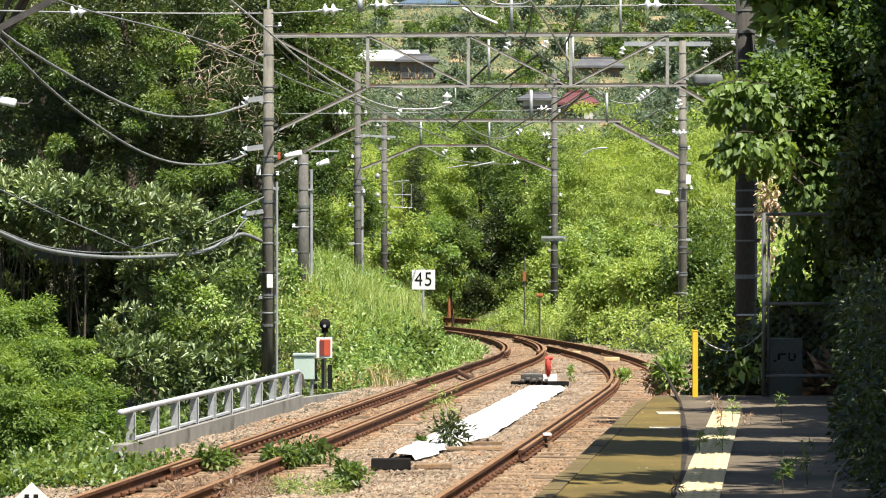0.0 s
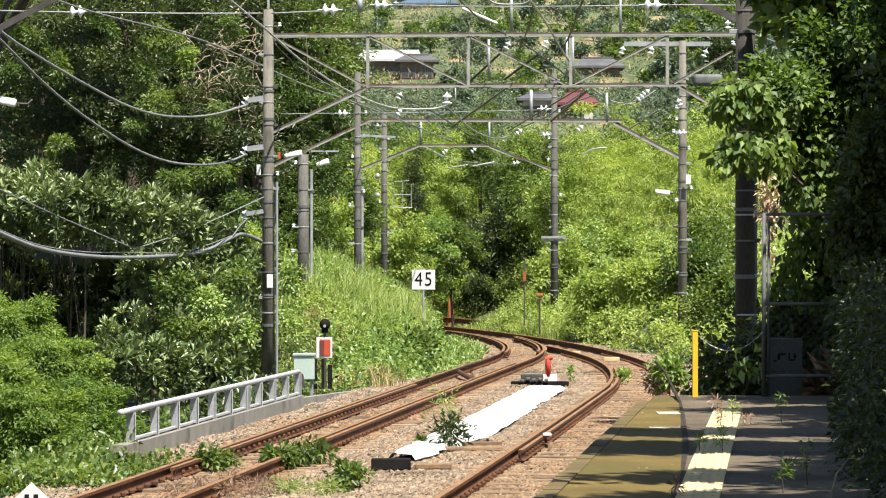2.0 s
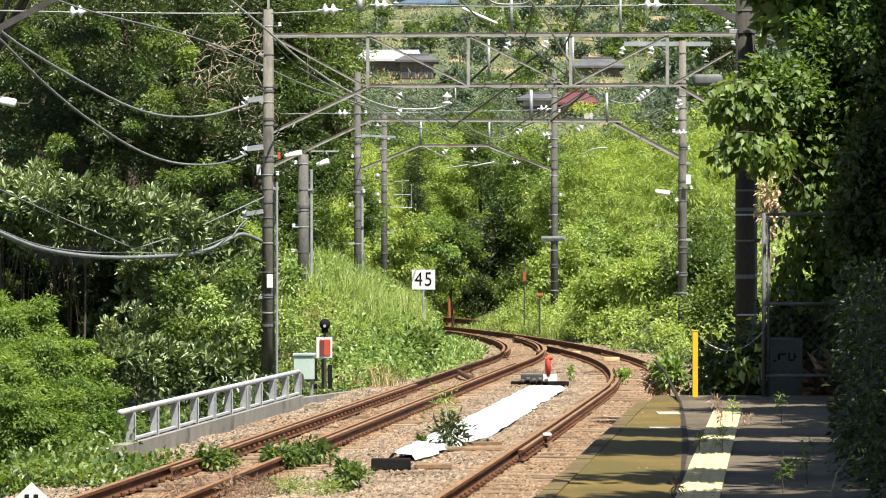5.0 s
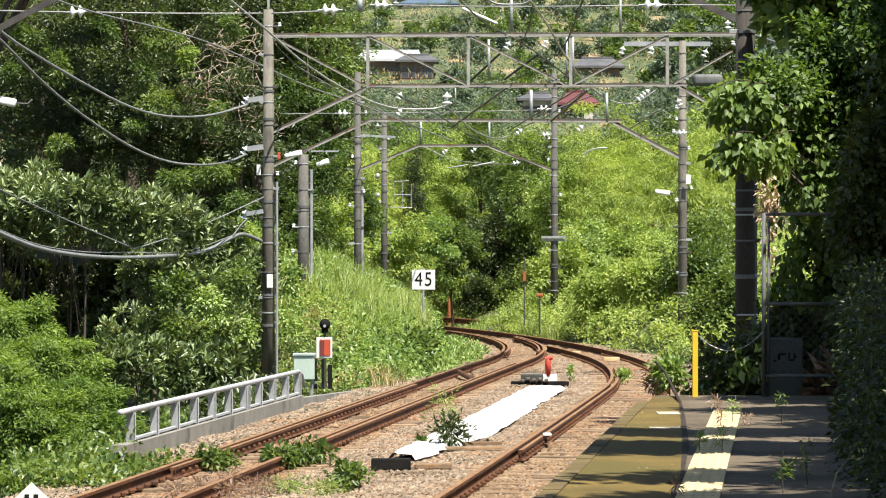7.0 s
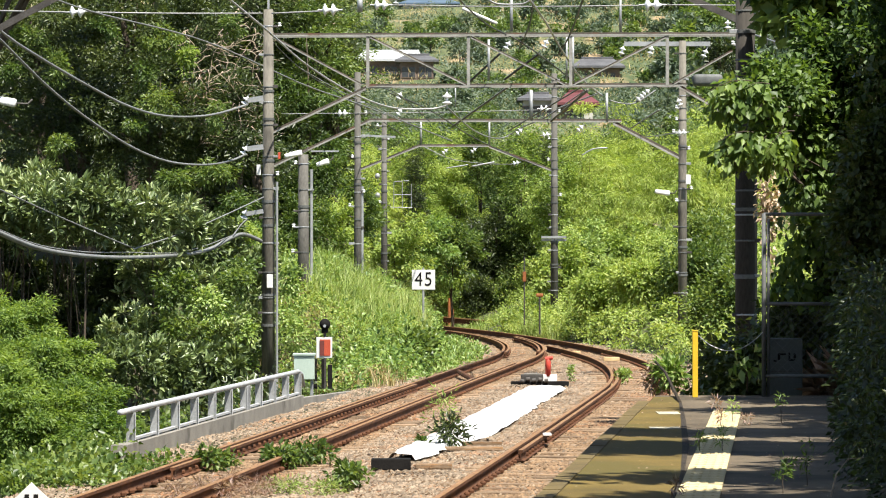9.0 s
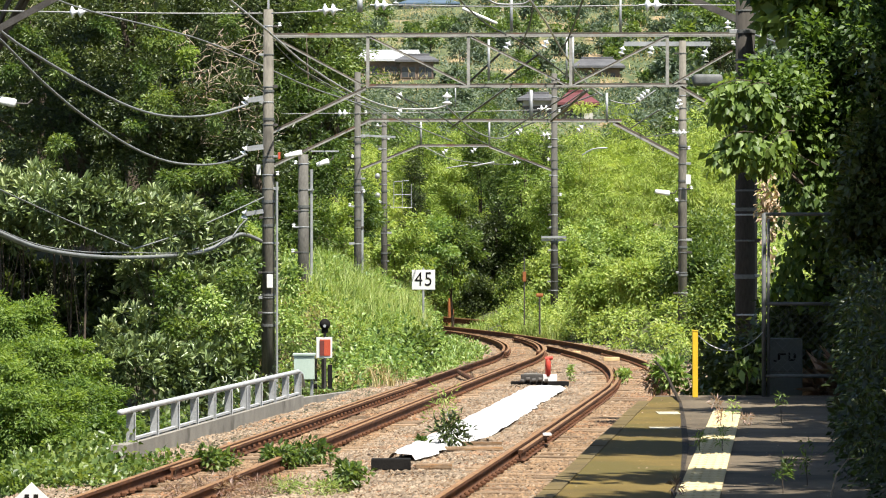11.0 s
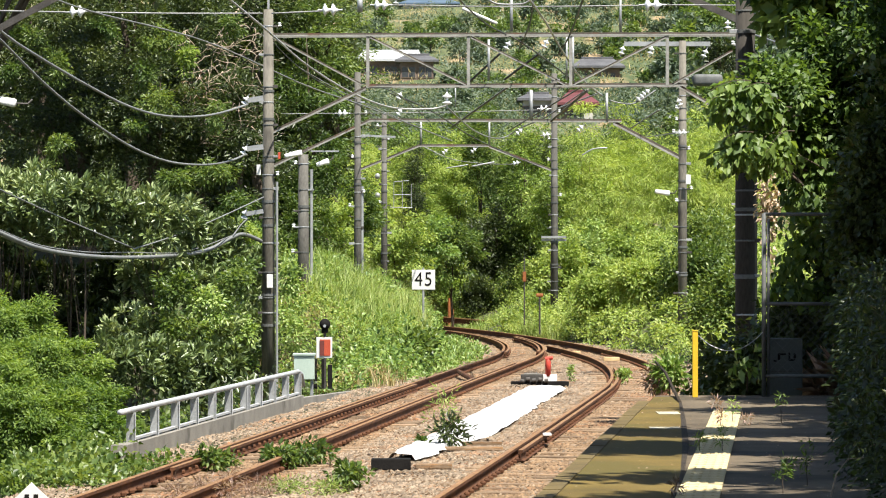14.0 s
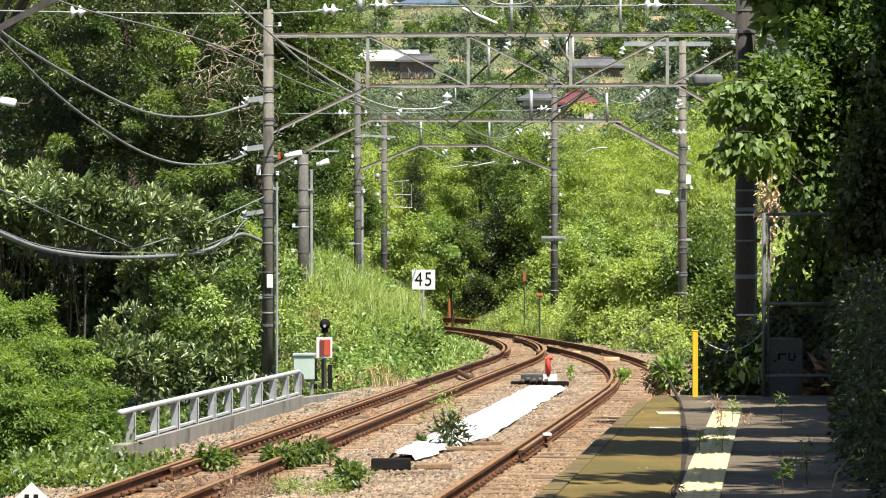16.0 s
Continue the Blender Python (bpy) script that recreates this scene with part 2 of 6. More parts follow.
    "leaf_orchard": leaf_material("leaf_orchard", (0.042, 0.073, 0.042), (0.083, 0.122, 0.076), (0.141, 0.177, 0.116), 0.5, 0.35),
}


# ---- building helpers ----
def link_mesh(name, mesh, mat, parent=None, label=""):
    if mat is not None and not mesh.materials:
        mesh.materials.append(M[mat])
    ob = new(name, mesh)
    if parent is not None:
        ob.parent = parent
    if label:
        tagged(ob, label)
    return ob


def part(name, bm, mat, parent=None, label="", smooth=False):
    """Links a bmesh as one mesh object under a thing or a part."""
    me = bpy.data.meshes.new(name)
    bmesh.ops.recalc_face_normals(bm, faces=bm.faces)
    bm.to_mesh(me)
    bm.free()
    if smooth:
        me.polygons.foreach_set("use_smooth", [True] * len(me.polygons))
    return link_mesh(name, me, mat, parent, label)


def thing(name, place, label, category, group="", kind=""):
    ob = new(name)
    ob.location = place
    ob.empty_display_size = 0.1
    return tagged(ob, label, category, group, kind)


def box(bm, lo, hi, bevel=0.0):
    g = bmesh.ops.create_cube(bm, size=1.0)
    lo, hi = Vector(lo), Vector(hi)
    c, d = (lo + hi) / 2, hi - lo
    for v in g["verts"]:
        v.co = Vector((v.co.x * d.x + c.x, v.co.y * d.y + c.y, v.co.z * d.z + c.z))
    if bevel:
        edges = {e for v in g["verts"] for e in v.link_edges}
        bmesh.ops.bevel(bm, geom=list(edges), offset=bevel, segments=2, affect="EDGES", profile=0.6)
    return bm


def boxed(lo, hi, bevel=0.0):
    return box(bmesh.new(), lo, hi, bevel)


def tube(bm, pts, radii, sides=8, cap=True):
    """A round bar through pts, with a radius at each point."""
    pts = [Vector(p) for p in pts]
    if not hasattr(radii, "__len__"):
        radii = [radii] * len(pts)
    rings = []
    for i, p in enumerate(pts):
        d = (pts[min(i + 1, len(pts) - 1)] - pts[max(i - 1, 0)]).normalized()
        side = d.cross(Vector((0, 0, 1)) if abs(d.z) < 0.9 else Vector((1, 0, 0))).normalized()
        up = side.cross(d)
        rings.append([bm.verts.new(p + radii[i] * (math.cos(a) * side + math.sin(a) * up))
                      for a in (2 * math.pi * k / sides for k in range(sides))])
    for a, b in zip(rings, rings[1:]):
        for k in range(sides):
            bm.faces.new((a[k], a[(k + 1) % sides], b[(k + 1) % sides], b[k]))
    if cap:
        bm.faces.new(rings[0][::-1])
        bm.faces.new(rings[-1])
    return bm


def tubed(pts, radii, sides=8):
    return tube(bmesh.new(), pts, radii, sides)


def bar(bm, a, b, w, h=None):
    """A square-section bar from a to b, w wide and h high."""
    a, b = Vector(a), Vector(b)
    h = h or w
    d = (b - a).normalized()
    side = d.cross(Vector((0, 0, 1)) if abs(d.z) < 0.95 else Vector((0, 1, 0))).normalized()
    up = side.cross(d)
    vs = [bm.verts.new(p + side * sx * w / 2 + up * sz * h / 2) for p in (a, b) for sx, sz in ((-1, -1), (1, -1), (1, 1), (-1, 1))]
    for q in ((3, 2, 1, 0), (4, 5, 6, 7), (0, 1, 5, 4), (1, 2, 6, 5), (2, 3, 7, 6), (3, 0, 4, 7)):
        bm.faces.new([vs[i] for i in q])
    return bm


def angle_bar(bm, a, b, w, t=0.012):
    """An L-section steel bar from a to b."""
    a, b = Vector(a), Vector(b)
    d = (b - a).normalized()
    side = d.cross(Vector((0, 0, 1)) if abs(d.z) < 0.95 else Vector((0, 1, 0))).normalized()
    up = side.cross(d)
    bar(bm, a, b, t, w)
    bar(bm, a + side * (w / 2 + t / 2) - up * (w / 2 - t / 2), b + side * (w / 2 + t / 2) - up * (w / 2 - t / 2), w, t)
    return bm


def lathe(bm, profile, at, axis=(0, 0, 1), sides=16):
    """Turns a profile of (radius, height) round an axis through at."""
    q = Vector((0, 0, 1)).rotation_difference(Vector(axis).normalized())
    rings = [[bm.verts.new(Vector(at) + q @ Vector((r * math.cos(2 * math.pi * k / sides), r * math.sin(2 * math.pi * k / sides), z)))
              for k in range(sides)] for r, z in profile]
    for a, b in zip(rings, rings[1:]):
        for k in range(sides):
            bm.faces.new((a[k], a[(k + 1) % sides], b[(k + 1) % sides], b[k]))
    bm.faces.new(rings[0][::-1])
    bm.faces.new(rings[-1])
    return bm


def sweep(path, profile):
    """A mesh of a section (across, up) drawn along a path of (x, y, z)."""
    bm = bmesh.new()
    rings = []
    for i, p in enumerate(path):
        d = Vector(path[min(i + 1, len(path) - 1)]) - Vector(path[max(i - 1, 0)])
        side = Vector((d.y, -d.x, 0)).normalized()
        rings.append([bm.verts.new(Vector(p) + side * u + Vector((0, 0, v))) for u, v in profile])
    n = len(profile)
    for a, b in zip(rings, rings[1:]):
        for k in range(n):
            bm.faces.new((a[k], a[(k + 1) % n], b[(k + 1) % n], b[k]))
    bm.faces.new(rings[0][::-1])
    bm.faces.new(rings[-1])
    return bm


def wire_pts(a, b, sag, n=14):
    a, b = Vector(a), Vector(b)
    return [a.lerp(b, i / n) - Vector((0, 0, sag * 4 * (i / n) * (1 - i / n))) for i in range(n + 1)]


RNG = np.random.default_rng(7)


def unit(v):
    return v / np.maximum(np.linalg.norm(v, axis=1, keepdims=True), 1e-9)


def blades(points, direction, normal, length, width, bend=0.15, broad=0.45):
    """Leaves as folded diamonds: base points, directions, normals, lengths, widths -> verts, faces."""
    d = unit(direction)
    s = unit(np.cross(d, normal))
    u = np.cross(s, d)
    L, W = length[:, None], width[:, None]
    base = points
    mid = points + d * L * broad
    tip = points + d * L - u * L * bend
    left, right = mid + s * W / 2 + u * W * 0.18, mid - s * W / 2 + u * W * 0.18
    v = np.stack([base, left, tip, right], 1).reshape(-1, 3)
    k = np.arange(len(points)) * 4
    f = np.stack([np.stack([k, k + 1, k + 2], 1), np.stack([k, k + 2, k + 3], 1)], 1).reshape(-1, 3)
    return v, f


def mesh_of(name, v, f, mat):
    me = bpy.data.meshes.new(name)
    me.vertices.add(len(v))
    me.vertices.foreach_set("co", np.asarray(v, dtype=np.float32).ravel())
    f = np.asarray(f)
    k = f.shape[1]
    me.loops.add(f.size)
    me.loops.foreach_set("vertex_index", f.ravel().astype(np.int32))
    me.polygons.add(len(f))
    me.polygons.foreach_set("loop_start", (np.arange(len(f)) * k).astype(np.int32))
    me.update(calc_edges=True)
    me.validate()
    me.materials.append(M[mat])
    return me


def clump_centres(centre, radii, count, hollow=0.55, lumps=0.35):
    """Places in a lumpy ellipsoid, most of them near its skin, few below."""
    p = unit(RNG.normal(size=(count, 3)))
    p[:, 2] = np.where((p[:, 2] < -0.3) & (RNG.random(count) < 0.5), -p[:, 2], p[:, 2])
    ph = RNG.random(6) * 6.28
    lump = 1 + lumps * (np.sin(p[:, 0] * 4 + ph[0]) * np.sin(p[:, 1] * 4 + ph[1]) * 0.6 + np.sin(p[:, 2] * 6 + ph[2]) * np.sin(p[:, 0] * 7 + ph[3]) * 0.4)
    r = (hollow + (1 - hollow) * RNG.random(count) ** 0.6) * lump
    return np.asarray(centre) + p * r[:, None] * np.asarray(radii), p


def leaves_at(centres, outward, per, spread, size, aspect, droop=0.2, flat=0.6, bend=0.15, broad=0.45, rosette=0.0):
    """Leaf verts and faces: 'per' leaves round every centre."""
    c, o = np.repeat(centres, per, 0), np.repeat(outward, per, 0)
    n = len(c)
    off = unit(RNG.normal(size=(n, 3))) * (RNG.random((n, 1)) ** 0.5) * np.asarray(spread)
    pts = c + off * (1 - rosette)
    d = unit(off) * 0.9 + o * 0.4 + RNG.normal(size=(n, 3)) * 0.35 - np.array([0, 0, droop])
    nor = np.array([0, 0, flat]) + o * 0.4 + RNG.normal(size=(n, 3)) * 0.45
    L = size * (0.65 + 0.7 * RNG.random(n))
    return blades(pts, d, nor, L, L * aspect * (0.8 + 0.4 * RNG.random(n)), bend, broad)


def tree(name, base, crown, radii, clumps, per, size, mat, label, category="tree", aspect=0.5, spread=0.45, trunk=0.16,
         droop=0.2, hollow=0.5, limbs=4, group="", broad=0.45, rosette=0.0, lumps=0.35):
    """A tree: a tapered trunk with limbs to its clumps, and a crown of many single leaves."""
    root = thing(name, base, label, category, group)
    b = Vector(base)
    cs, out = clump_centres(np.array(crown) - np.array(base), radii, clumps, hollow, lumps)
    v, f = leaves_at(cs, out, per, spread, size, aspect, droop, broad=broad, rosette=rosette)
    link_mesh("crown", mesh_of("crown", v, f, mat), None, root)
    top = Vector(crown) - b
    n = 7
    line = [Vector((top.x * (i / n) ** 1.3, top.y * (i / n) ** 1.3, (top.z + radii[2] * 0.4) * i / n)) +
            Vector((math.sin(i * 1.7 + top.x) * trunk * 0.6, math.cos(i * 2.1) * trunk * 0.6, 0)) * (i > 0) for i in range(n + 1)]
    line[0].z -= 0.15
    part("trunk", tubed(line, [trunk * (1.25 - 1.05 * i / n) for i in range(n + 1)], 9), "bark", root, smooth=True)
    for k in range(limbs):
        i = 2 + k % (n - 2)
        tip = Vector(cs[(k * 37) % len(cs)])
        a = line[i]
        m = a.lerp(tip, 0.5) + Vector((0, 0, 0.12 * (tip - a).length))
        part("limb", tubed([a, m, tip], [trunk * 0.45 * (1.1 - i / n * 0.8), trunk * 0.25, trunk * 0.06], 6), "bark", root, smooth=True)
    return root


def thicket(name, centres, outward, per, spread, size, mat, label, category="bushes", aspect=0.5, droop=0.2, broad=0.45, flat=0.6, bend=0.15, kind="stuff"):
    v, f = leaves_at(np.asarray(centres, float), outward, per, spread, size, aspect, droop, flat, bend, broad)
    return tagged(link_mesh(name, mesh_of(name, v, f, mat), None), label, category, kind=kind)


# ---- tracks: two lines side by side that join on a left-hand curve ----
GAUGE = 1.067


def course(x0, drift, pieces, step=0.5):
    """Centre line from (x0, 16), as (x, y, heading): pieces of (length, radius), 0 for straight, left curves positive."""
    x, y, h, out = x0, 16.0, math.atan(drift), []
    for length, radius in pieces:
        for _ in range(round(length / step)):
            out.append((x, y, h))
            if radius:
                h -= step / radius
            x, y = x + math.sin(h) * step, y + math.cos(h) * step
    return out


LINE_L = course(-5.548, 0.09344, [(75.5, -13200), (80, 137)])
LINE_R = course(-1.899, 0.10945, [(54, 4828), (27, 173), (75, 273)])


def x_on(line, y):
    for a, b in zip(line, line[1:]):
        if a[1] <= y <= b[1]:
            return a[0] + (b[0] - a[0]) * (y - a[1]) / (b[1] - a[1])
    return line[0][0] if y < line[0][1] else line[-1][0]


XL_T = np.array([x_on(LINE_L, y) for y in range(0, 146)])
XR_T = np.array([x_on(LINE_R, y) for y in range(0, 146)])


def offset(line, d, z, y0=0, y1=1e9):
    return [(x + d * math.cos(h), y - d * math.sin(h), z) for x, y, h in line if y0 <= y <= y1]


def smooth(a, lo, hi):
    t = np.clip((a - lo) / (hi - lo), 0, 1)
    return t * t * (3 - 2 * t)


def ground_z(X, Y):
    X, Y = np.asarray(X, float), np.asarray(Y, float)
    yy = np.clip(Y, 0, 145)
    ul = np.interp(yy, np.arange(146), XL_T) - 0.55 - X
    ur = X - np.interp(yy, np.arange(146), XR_T) - 0.55
    far = smooth(Y, 138, 150)
    rise_l = np.clip((ul - 1.3) * 0.55, 0, 3.2) * (1 - 0.9 * smooth(ul, 4.6, 7.5) * (1 - smooth(Y, 96, 108)))
    drop_l = -1.3 * smooth(ul, 1.9, 3.2)
    z_l = np.where(Y < 60, drop_l, drop_l + (rise_l - drop_l) * smooth(Y, 80, 90))
    rise_r = np.clip((ur - 1.5) * 0.5, 0, 2.6) * smooth(Y, 60, 90)
    z = -0.26 + np.where(ul > 0, z_l, 0) + np.where(ur > 0, rise_r, 0)
    z = z * (1 - far) + far * np.clip((Y - 132) * 0.035, 0, 3.5)
    hill = np.clip(Y - 220, 0, None) * 0.118
    hill = hill + smooth(Y, 230, 420) * (0.5 * np.sin(X * 0.11 + 1) + 0.5 * np.sin(Y * 0.19 + X * 0.05))
    return z + hill


xs = np.concatenate([np.arange(-1500, -100, 100), np.arange(-100, -16, 6), np.arange(-16, 18, 0.4), np.arange(18, 100, 6), np.arange(100, 1501, 100)])
ys = np.concatenate([np.arange(-600, -10, 60), np.arange(-10, 30, 5), np.arange(30, 140, 0.7), np.arange(140, 700, 7), np.arange(700, 2600, 100)])
gx, gy = np.meshgrid(xs, ys)
gz = ground_z(gx, gy)
idx = np.arange(gx.size).reshape(gx.shape)
quads = np.stack([idx[:-1, :-1], idx[:-1, 1:], idx[1:, 1:], idx[1:, :-1]], -1).reshape(-1, 4)
ground = link_mesh("ground", mesh_of("ground", np.stack([gx, gy, gz], -1).reshape(-1, 3), quads, "soil"), None)
ground.data.materials.append(M["hill"])
ground.data.polygons.foreach_set("material_index", (gy[:-1, :-1].ravel() > 180).astype(np.int32))
ground.data.polygons.foreach_set("use_smooth", np.ones(len(quads), bool))
tagged(ground, "weedy soil rising to a terraced green hillside", "ground", kind="structure")

# ballast bed: one shallow slab under both lines
bm = bmesh.new()
rows = []
for i in range(0, 241, 3):
    y = 20 + i * 0.5
    a, b = x_on(LINE_L, y) - 1.85, max(x_on(LINE_R, y) + (2.0 if y < 76 else 2.7), x_on(LINE_L, y) + 1.9)
    rows.append([bm.verts.new((a + (b - a) * k / 10, y, -0.225 + (0.02 * math.sin(k * 2.1 + i)) - (0.1 if k in (0, 10) else 0))) for k in range(11)])
for p, q in zip(rows, rows[1:]):
    for k in range(10):
        bm.faces.new((p[k], p[k + 1], q[k + 1], q[k]))
ballast_bed = tagged(part("ballast_bed", bm, "bed"), "rust-stained brown gravel bed under the tracks", "ballast", kind="structure")

RAIL = [(-0.0325, 0.0), (-0.0325, -0.035), (-0.009, -0.05), (-0.009, -0.125), (-0.063, -0.14), (-0.063, -0.153),
        (0.063, -0.153), (0.063, -0.14), (0.009, -0.125), (0.009, -0.05), (0.0325, -0.035), (0.0325, 0.0), (0.026, 0.006), (-0.026, 0.006)]
CHECK = [(-0.03, 0.0), (-0.03, -0.035), (-0.009, -0.05), (-0.009, -0.13), (-0.05, -0.15), (0.05, -0.15), (0.009, -0.13), (0.009, -0.05), (0.03, -0.035), (0.03, 0.0)]


def rail(name, path, profile, parent):
    """A rail whose running top is a second, paler skin."""
    ob = part(name, sweep(path, profile), "rust", parent)
    ob.data.materials.append(M["railtop"])
    for p in ob.data.polygons:
        if p.normal.z > 0.7 and p.center.z > -0.03:
            p.material_index = 1
    return ob


def railway(line, label, ends, checks):
    root = thing("railway_track", (0, 0, 0), label, "railway track", "railway tracks", "structure")
    for side, y1 in zip((-1, 1), ends):
        rail("rail", offset(line, side * GAUGE / 2 + side * 0.0325, 0.0, 18, y1), RAIL, root)
    # spikes and plates beside each rail, at every sleeper
    for side in (-1, 1):
        fast = bmesh.new()
        for x, y, z in offset(line, side * (GAUGE / 2 + 0.0325), 0.0, 34, 100):
            for s in (-1, 1):
                lathe(fast, [(0.035, 0.0), (0.038, 0.03), (0.02, 0.05)], (x + s * 0.085, y, -0.15), (0, 0, 1), 6)
        tagged(part("fastening", fast, "rust", root), kind="stuff")
    for side, a, b in checks:
        path = offset(line, side * (GAUGE / 2 - 0.10), 0.0, a, b)
        ob = rail("check_rail", path, CHECK, root)
        tagged(ob, "rust-brown check rail with bolt heads")
        bolts = bmesh.new()
        for p in path[1::1]:
            for s in (-1, 1):
                lathe(bolts, [(0.028, -0.01), (0.028, 0.02), (0.014, 0.03)], (p[0] + s * 0.012 + 0.03 * s, p[1] + 0.1, -0.09), (s, 0, 0), 6)
        part("bolt_row", bolts, "rust", ob)
    return root


track_left = railway(LINE_L, "rusty narrow-gauge track with check rails on a gravel bed", (132, 117), [(-1, 43.6, 73), (1, 48.1, 88), (-1, 97, 126), (1, 98, 116)])
track_right = railway(LINE_R, "rusty track along the platform, partly hidden by its edge", (104.6, 142), [(-1, 47.4, 84)])
sl_me = bpy.data.meshes.new("sleeper")
box(_b := bmesh.new(), (-1.03, -0.11, -0.14), (1.03, 0.11, 0.0), 0.012)
_b.to_mesh(sl_me)
sl_me.materials.append(M["oldwood"])
for line, root, y1 in ((LINE_L, track_left, 132), (LINE_R, track_right, 101)):
    acc = 0.0
    for k, (x, y, h) in enumerate(line):
        acc += 0.5
        if acc >= 0.62 and 34 < y < y1:
            acc -= 0.62
            s = link_mesh("sleeper", sl_me, None, root)
            s.matrix_basis = pose(x + random.uniform(-0.04, 0.04), y, -0.160 + random.uniform(-0.03, 0.0), 0, 0, -math.degrees(h) + random.uniform(-1, 1))

# loose ballast: single low-poly stones strewn over the bed
def ballast(count):
    y = 36 + 82 * RNG.random(count) ** 1.5
    a = np.interp(y, np.arange(146), XL_T) - 1.85
    b = np.interp(y, np.arange(146), XR_T) + 1.7 + 0.9 * smooth(y, 72, 86)
    x = a + (b - a) * RNG.random(count)
    heap = 0.05 * np.sin(x * 3.1) * np.sin(y * 1.3) + 0.02
    # fewer stones stand on the sleepers' middles than in the cribs and shoulders
    c = np.stack([x, y, -0.195 + heap * 0.5 + 0.02 * RNG.random(count)], 1)
    r = 0.015 + 0.026 * RNG.random(count) ** 1.6
    octa = np.array([(1.1, 0, -0.3), (0, 1, -0.5), (-1, 0.2, -0.2), (0, -1, -0.5), (0.1, -0.1, 0.35)], float)
    j = 1 + 0.35 * RNG.normal(size=(count, 5, 1)).clip(-1.2, 1.2)
    th = RNG.random(count) * 6.28
    o = octa[None] * j
    rx = o[..., 0] * np.cos(th)[:, None] - o[..., 1] * np.sin(th)[:, None]
    ry = o[..., 0] * np.sin(th)[:, None] + o[..., 1] * np.cos(th)[:, None]
    v = np.stack([rx, ry, o[..., 2] + rx * 0.3], -1) * r[:, None, None] + c[:, None]
    tri = np.array([(0, 1, 4), (1, 2, 4), (2, 3, 4), (3, 0, 4)])
    f = (tri[None] + (np.arange(count) * 5)[:, None, None]).reshape(-1, 3)
    return v.reshape(-1, 3), f


_v, _f = ballast(120000)
_c = _v.reshape(-1, 5, 3)[:, 4]
_l = _c[:, 0] - np.interp(_c[:, 1], np.arange(146), XL_T)
_r = _c[:, 0] - np.interp(_c[:, 1], np.arange(146), XR_T)
_pale = (_l < -0.75) | (_r > 0.75) | ((_l > 0.9) & (_r < -0.9))
_pale = np.where(RNG.random(len(_pale)) < 0.15, ~_pale, _pale)
for _k, _m, _t in ((~_pale, "stone", "loose rust-brown ballast stones between the rails"), (_pale, "stone_pale", "loose pale grey-beige ballast stones on the shoulders")):
    _n = int(_k.sum())
    _g = (np.array([(0, 1, 4), (1, 2, 4), (2, 3, 4), (3, 0, 4)])[None] + (np.arange(_n) * 5)[:, None, None]).reshape(-1, 3)
    tagged(link_mesh("ballast", mesh_of("ballast", _v.reshape(-1, 5, 3)[_k].reshape(-1, 3), _g, _m), None), _t, "ballast stones", kind="stuff")

# bent rail end at the switch, and a rusty retaining rail behind the far curve
part("switch_tongue", tubed([(0.36, 82.0, -0.04), (0.47, 80.0, -0.05), (0.60, 78.0, -0.06), (0.67, 76.6, -0.09)], [0.05, 0.06, 0.06, 0.05], 8), "rust", track_left, "dark bent rail end at the switch")
rr = thing("retaining_rail", (0.02, 137.6, 0.0), "rust-dark steel rail on edge holding the bank beyond the curve", "retaining rail")
part("rail_web", bar(bmesh.new(), (0, 0, 0.16), (1.97, -1.3, 0.02), 0.05, 0.19), "rust", rr)
part("rail_head", bar(bmesh.new(), (0, -0.02, 0.27), (1.97, -1.32, 0.13), 0.09, 0.035), "railtop", rr)
for _x in (0.1, 1.0, 1.85):
    part("stake", tubed([(_x, 0.06 - 0.66 * _x, -0.6), (_x, 0.06 - 0.66 * _x, 0.2 - 0.07 * _x)], 0.03, 8), "rust", rr)

# ---- platform ----
EDGE0, EDGE1 = (0.622, 24.32, 0.950), (2.577, 44.19, 0.950)
drift = (EDGE1[0] - EDGE0[0]) / (EDGE1[1] - EDGE0[1])


def edge_x(y):
    return EDGE0[0] + drift * (y - EDGE0[1])


PY1 = 42.6


def slab(x0, x1, y0, y1, z0, z1):
    """A slab whose long sides follow the platform's edge."""
    bm = bmesh.new()
    vs = [bm.verts.new((edge_x(y) + d, y, z)) for z in (z0, z1) for d, y in ((x0, y0), (x1, y0), (x1, y1), (x0, y1))]
    for q in ((3, 2, 1, 0), (4, 5, 6, 7), (0, 1, 5, 4), (1, 2, 6, 5), (2, 3, 7, 6), (3, 0, 4, 7)):
        bm.faces.new([vs[i] for i in q])
    return bm


platform = thing("platform", (0, 0, 0), "old asphalt station platform with a worn yellow tactile strip", "platform", kind="structure")
part("platform_wall", slab(0.12, 0.5, -8, PY1, -0.4, 0.80), "concrete", platform)
part("surface", slab(0.13, 6.0, -8, PY1, -0.4, 0.940), "platform", platform, "worn grey asphalt surface")
SEAM = [Vector(q) for q in ((0.762, 13.11, 0.944), (1.179, 19.12, 0.944), (1.369, 21.49, 0.944), (1.605, 24.52, 0.944), (1.819, 27.07, 0.944), (2.116, 31.11, 0.944), (2.433, 35.94, 0.944), (2.700, 40.56, 0.944), (2.751, 42.03, 0.944))]
bms, lo, hi = bmesh.new(), [], []
for q in SEAM:
    lo.append([bms.verts.new((edge_x(q.y) + 0.132, q.y, z)) for z in (0.90, 0.946)])
    hi.append([bms.verts.new((q.x, q.y, z)) for z in (0.90, 0.946)])
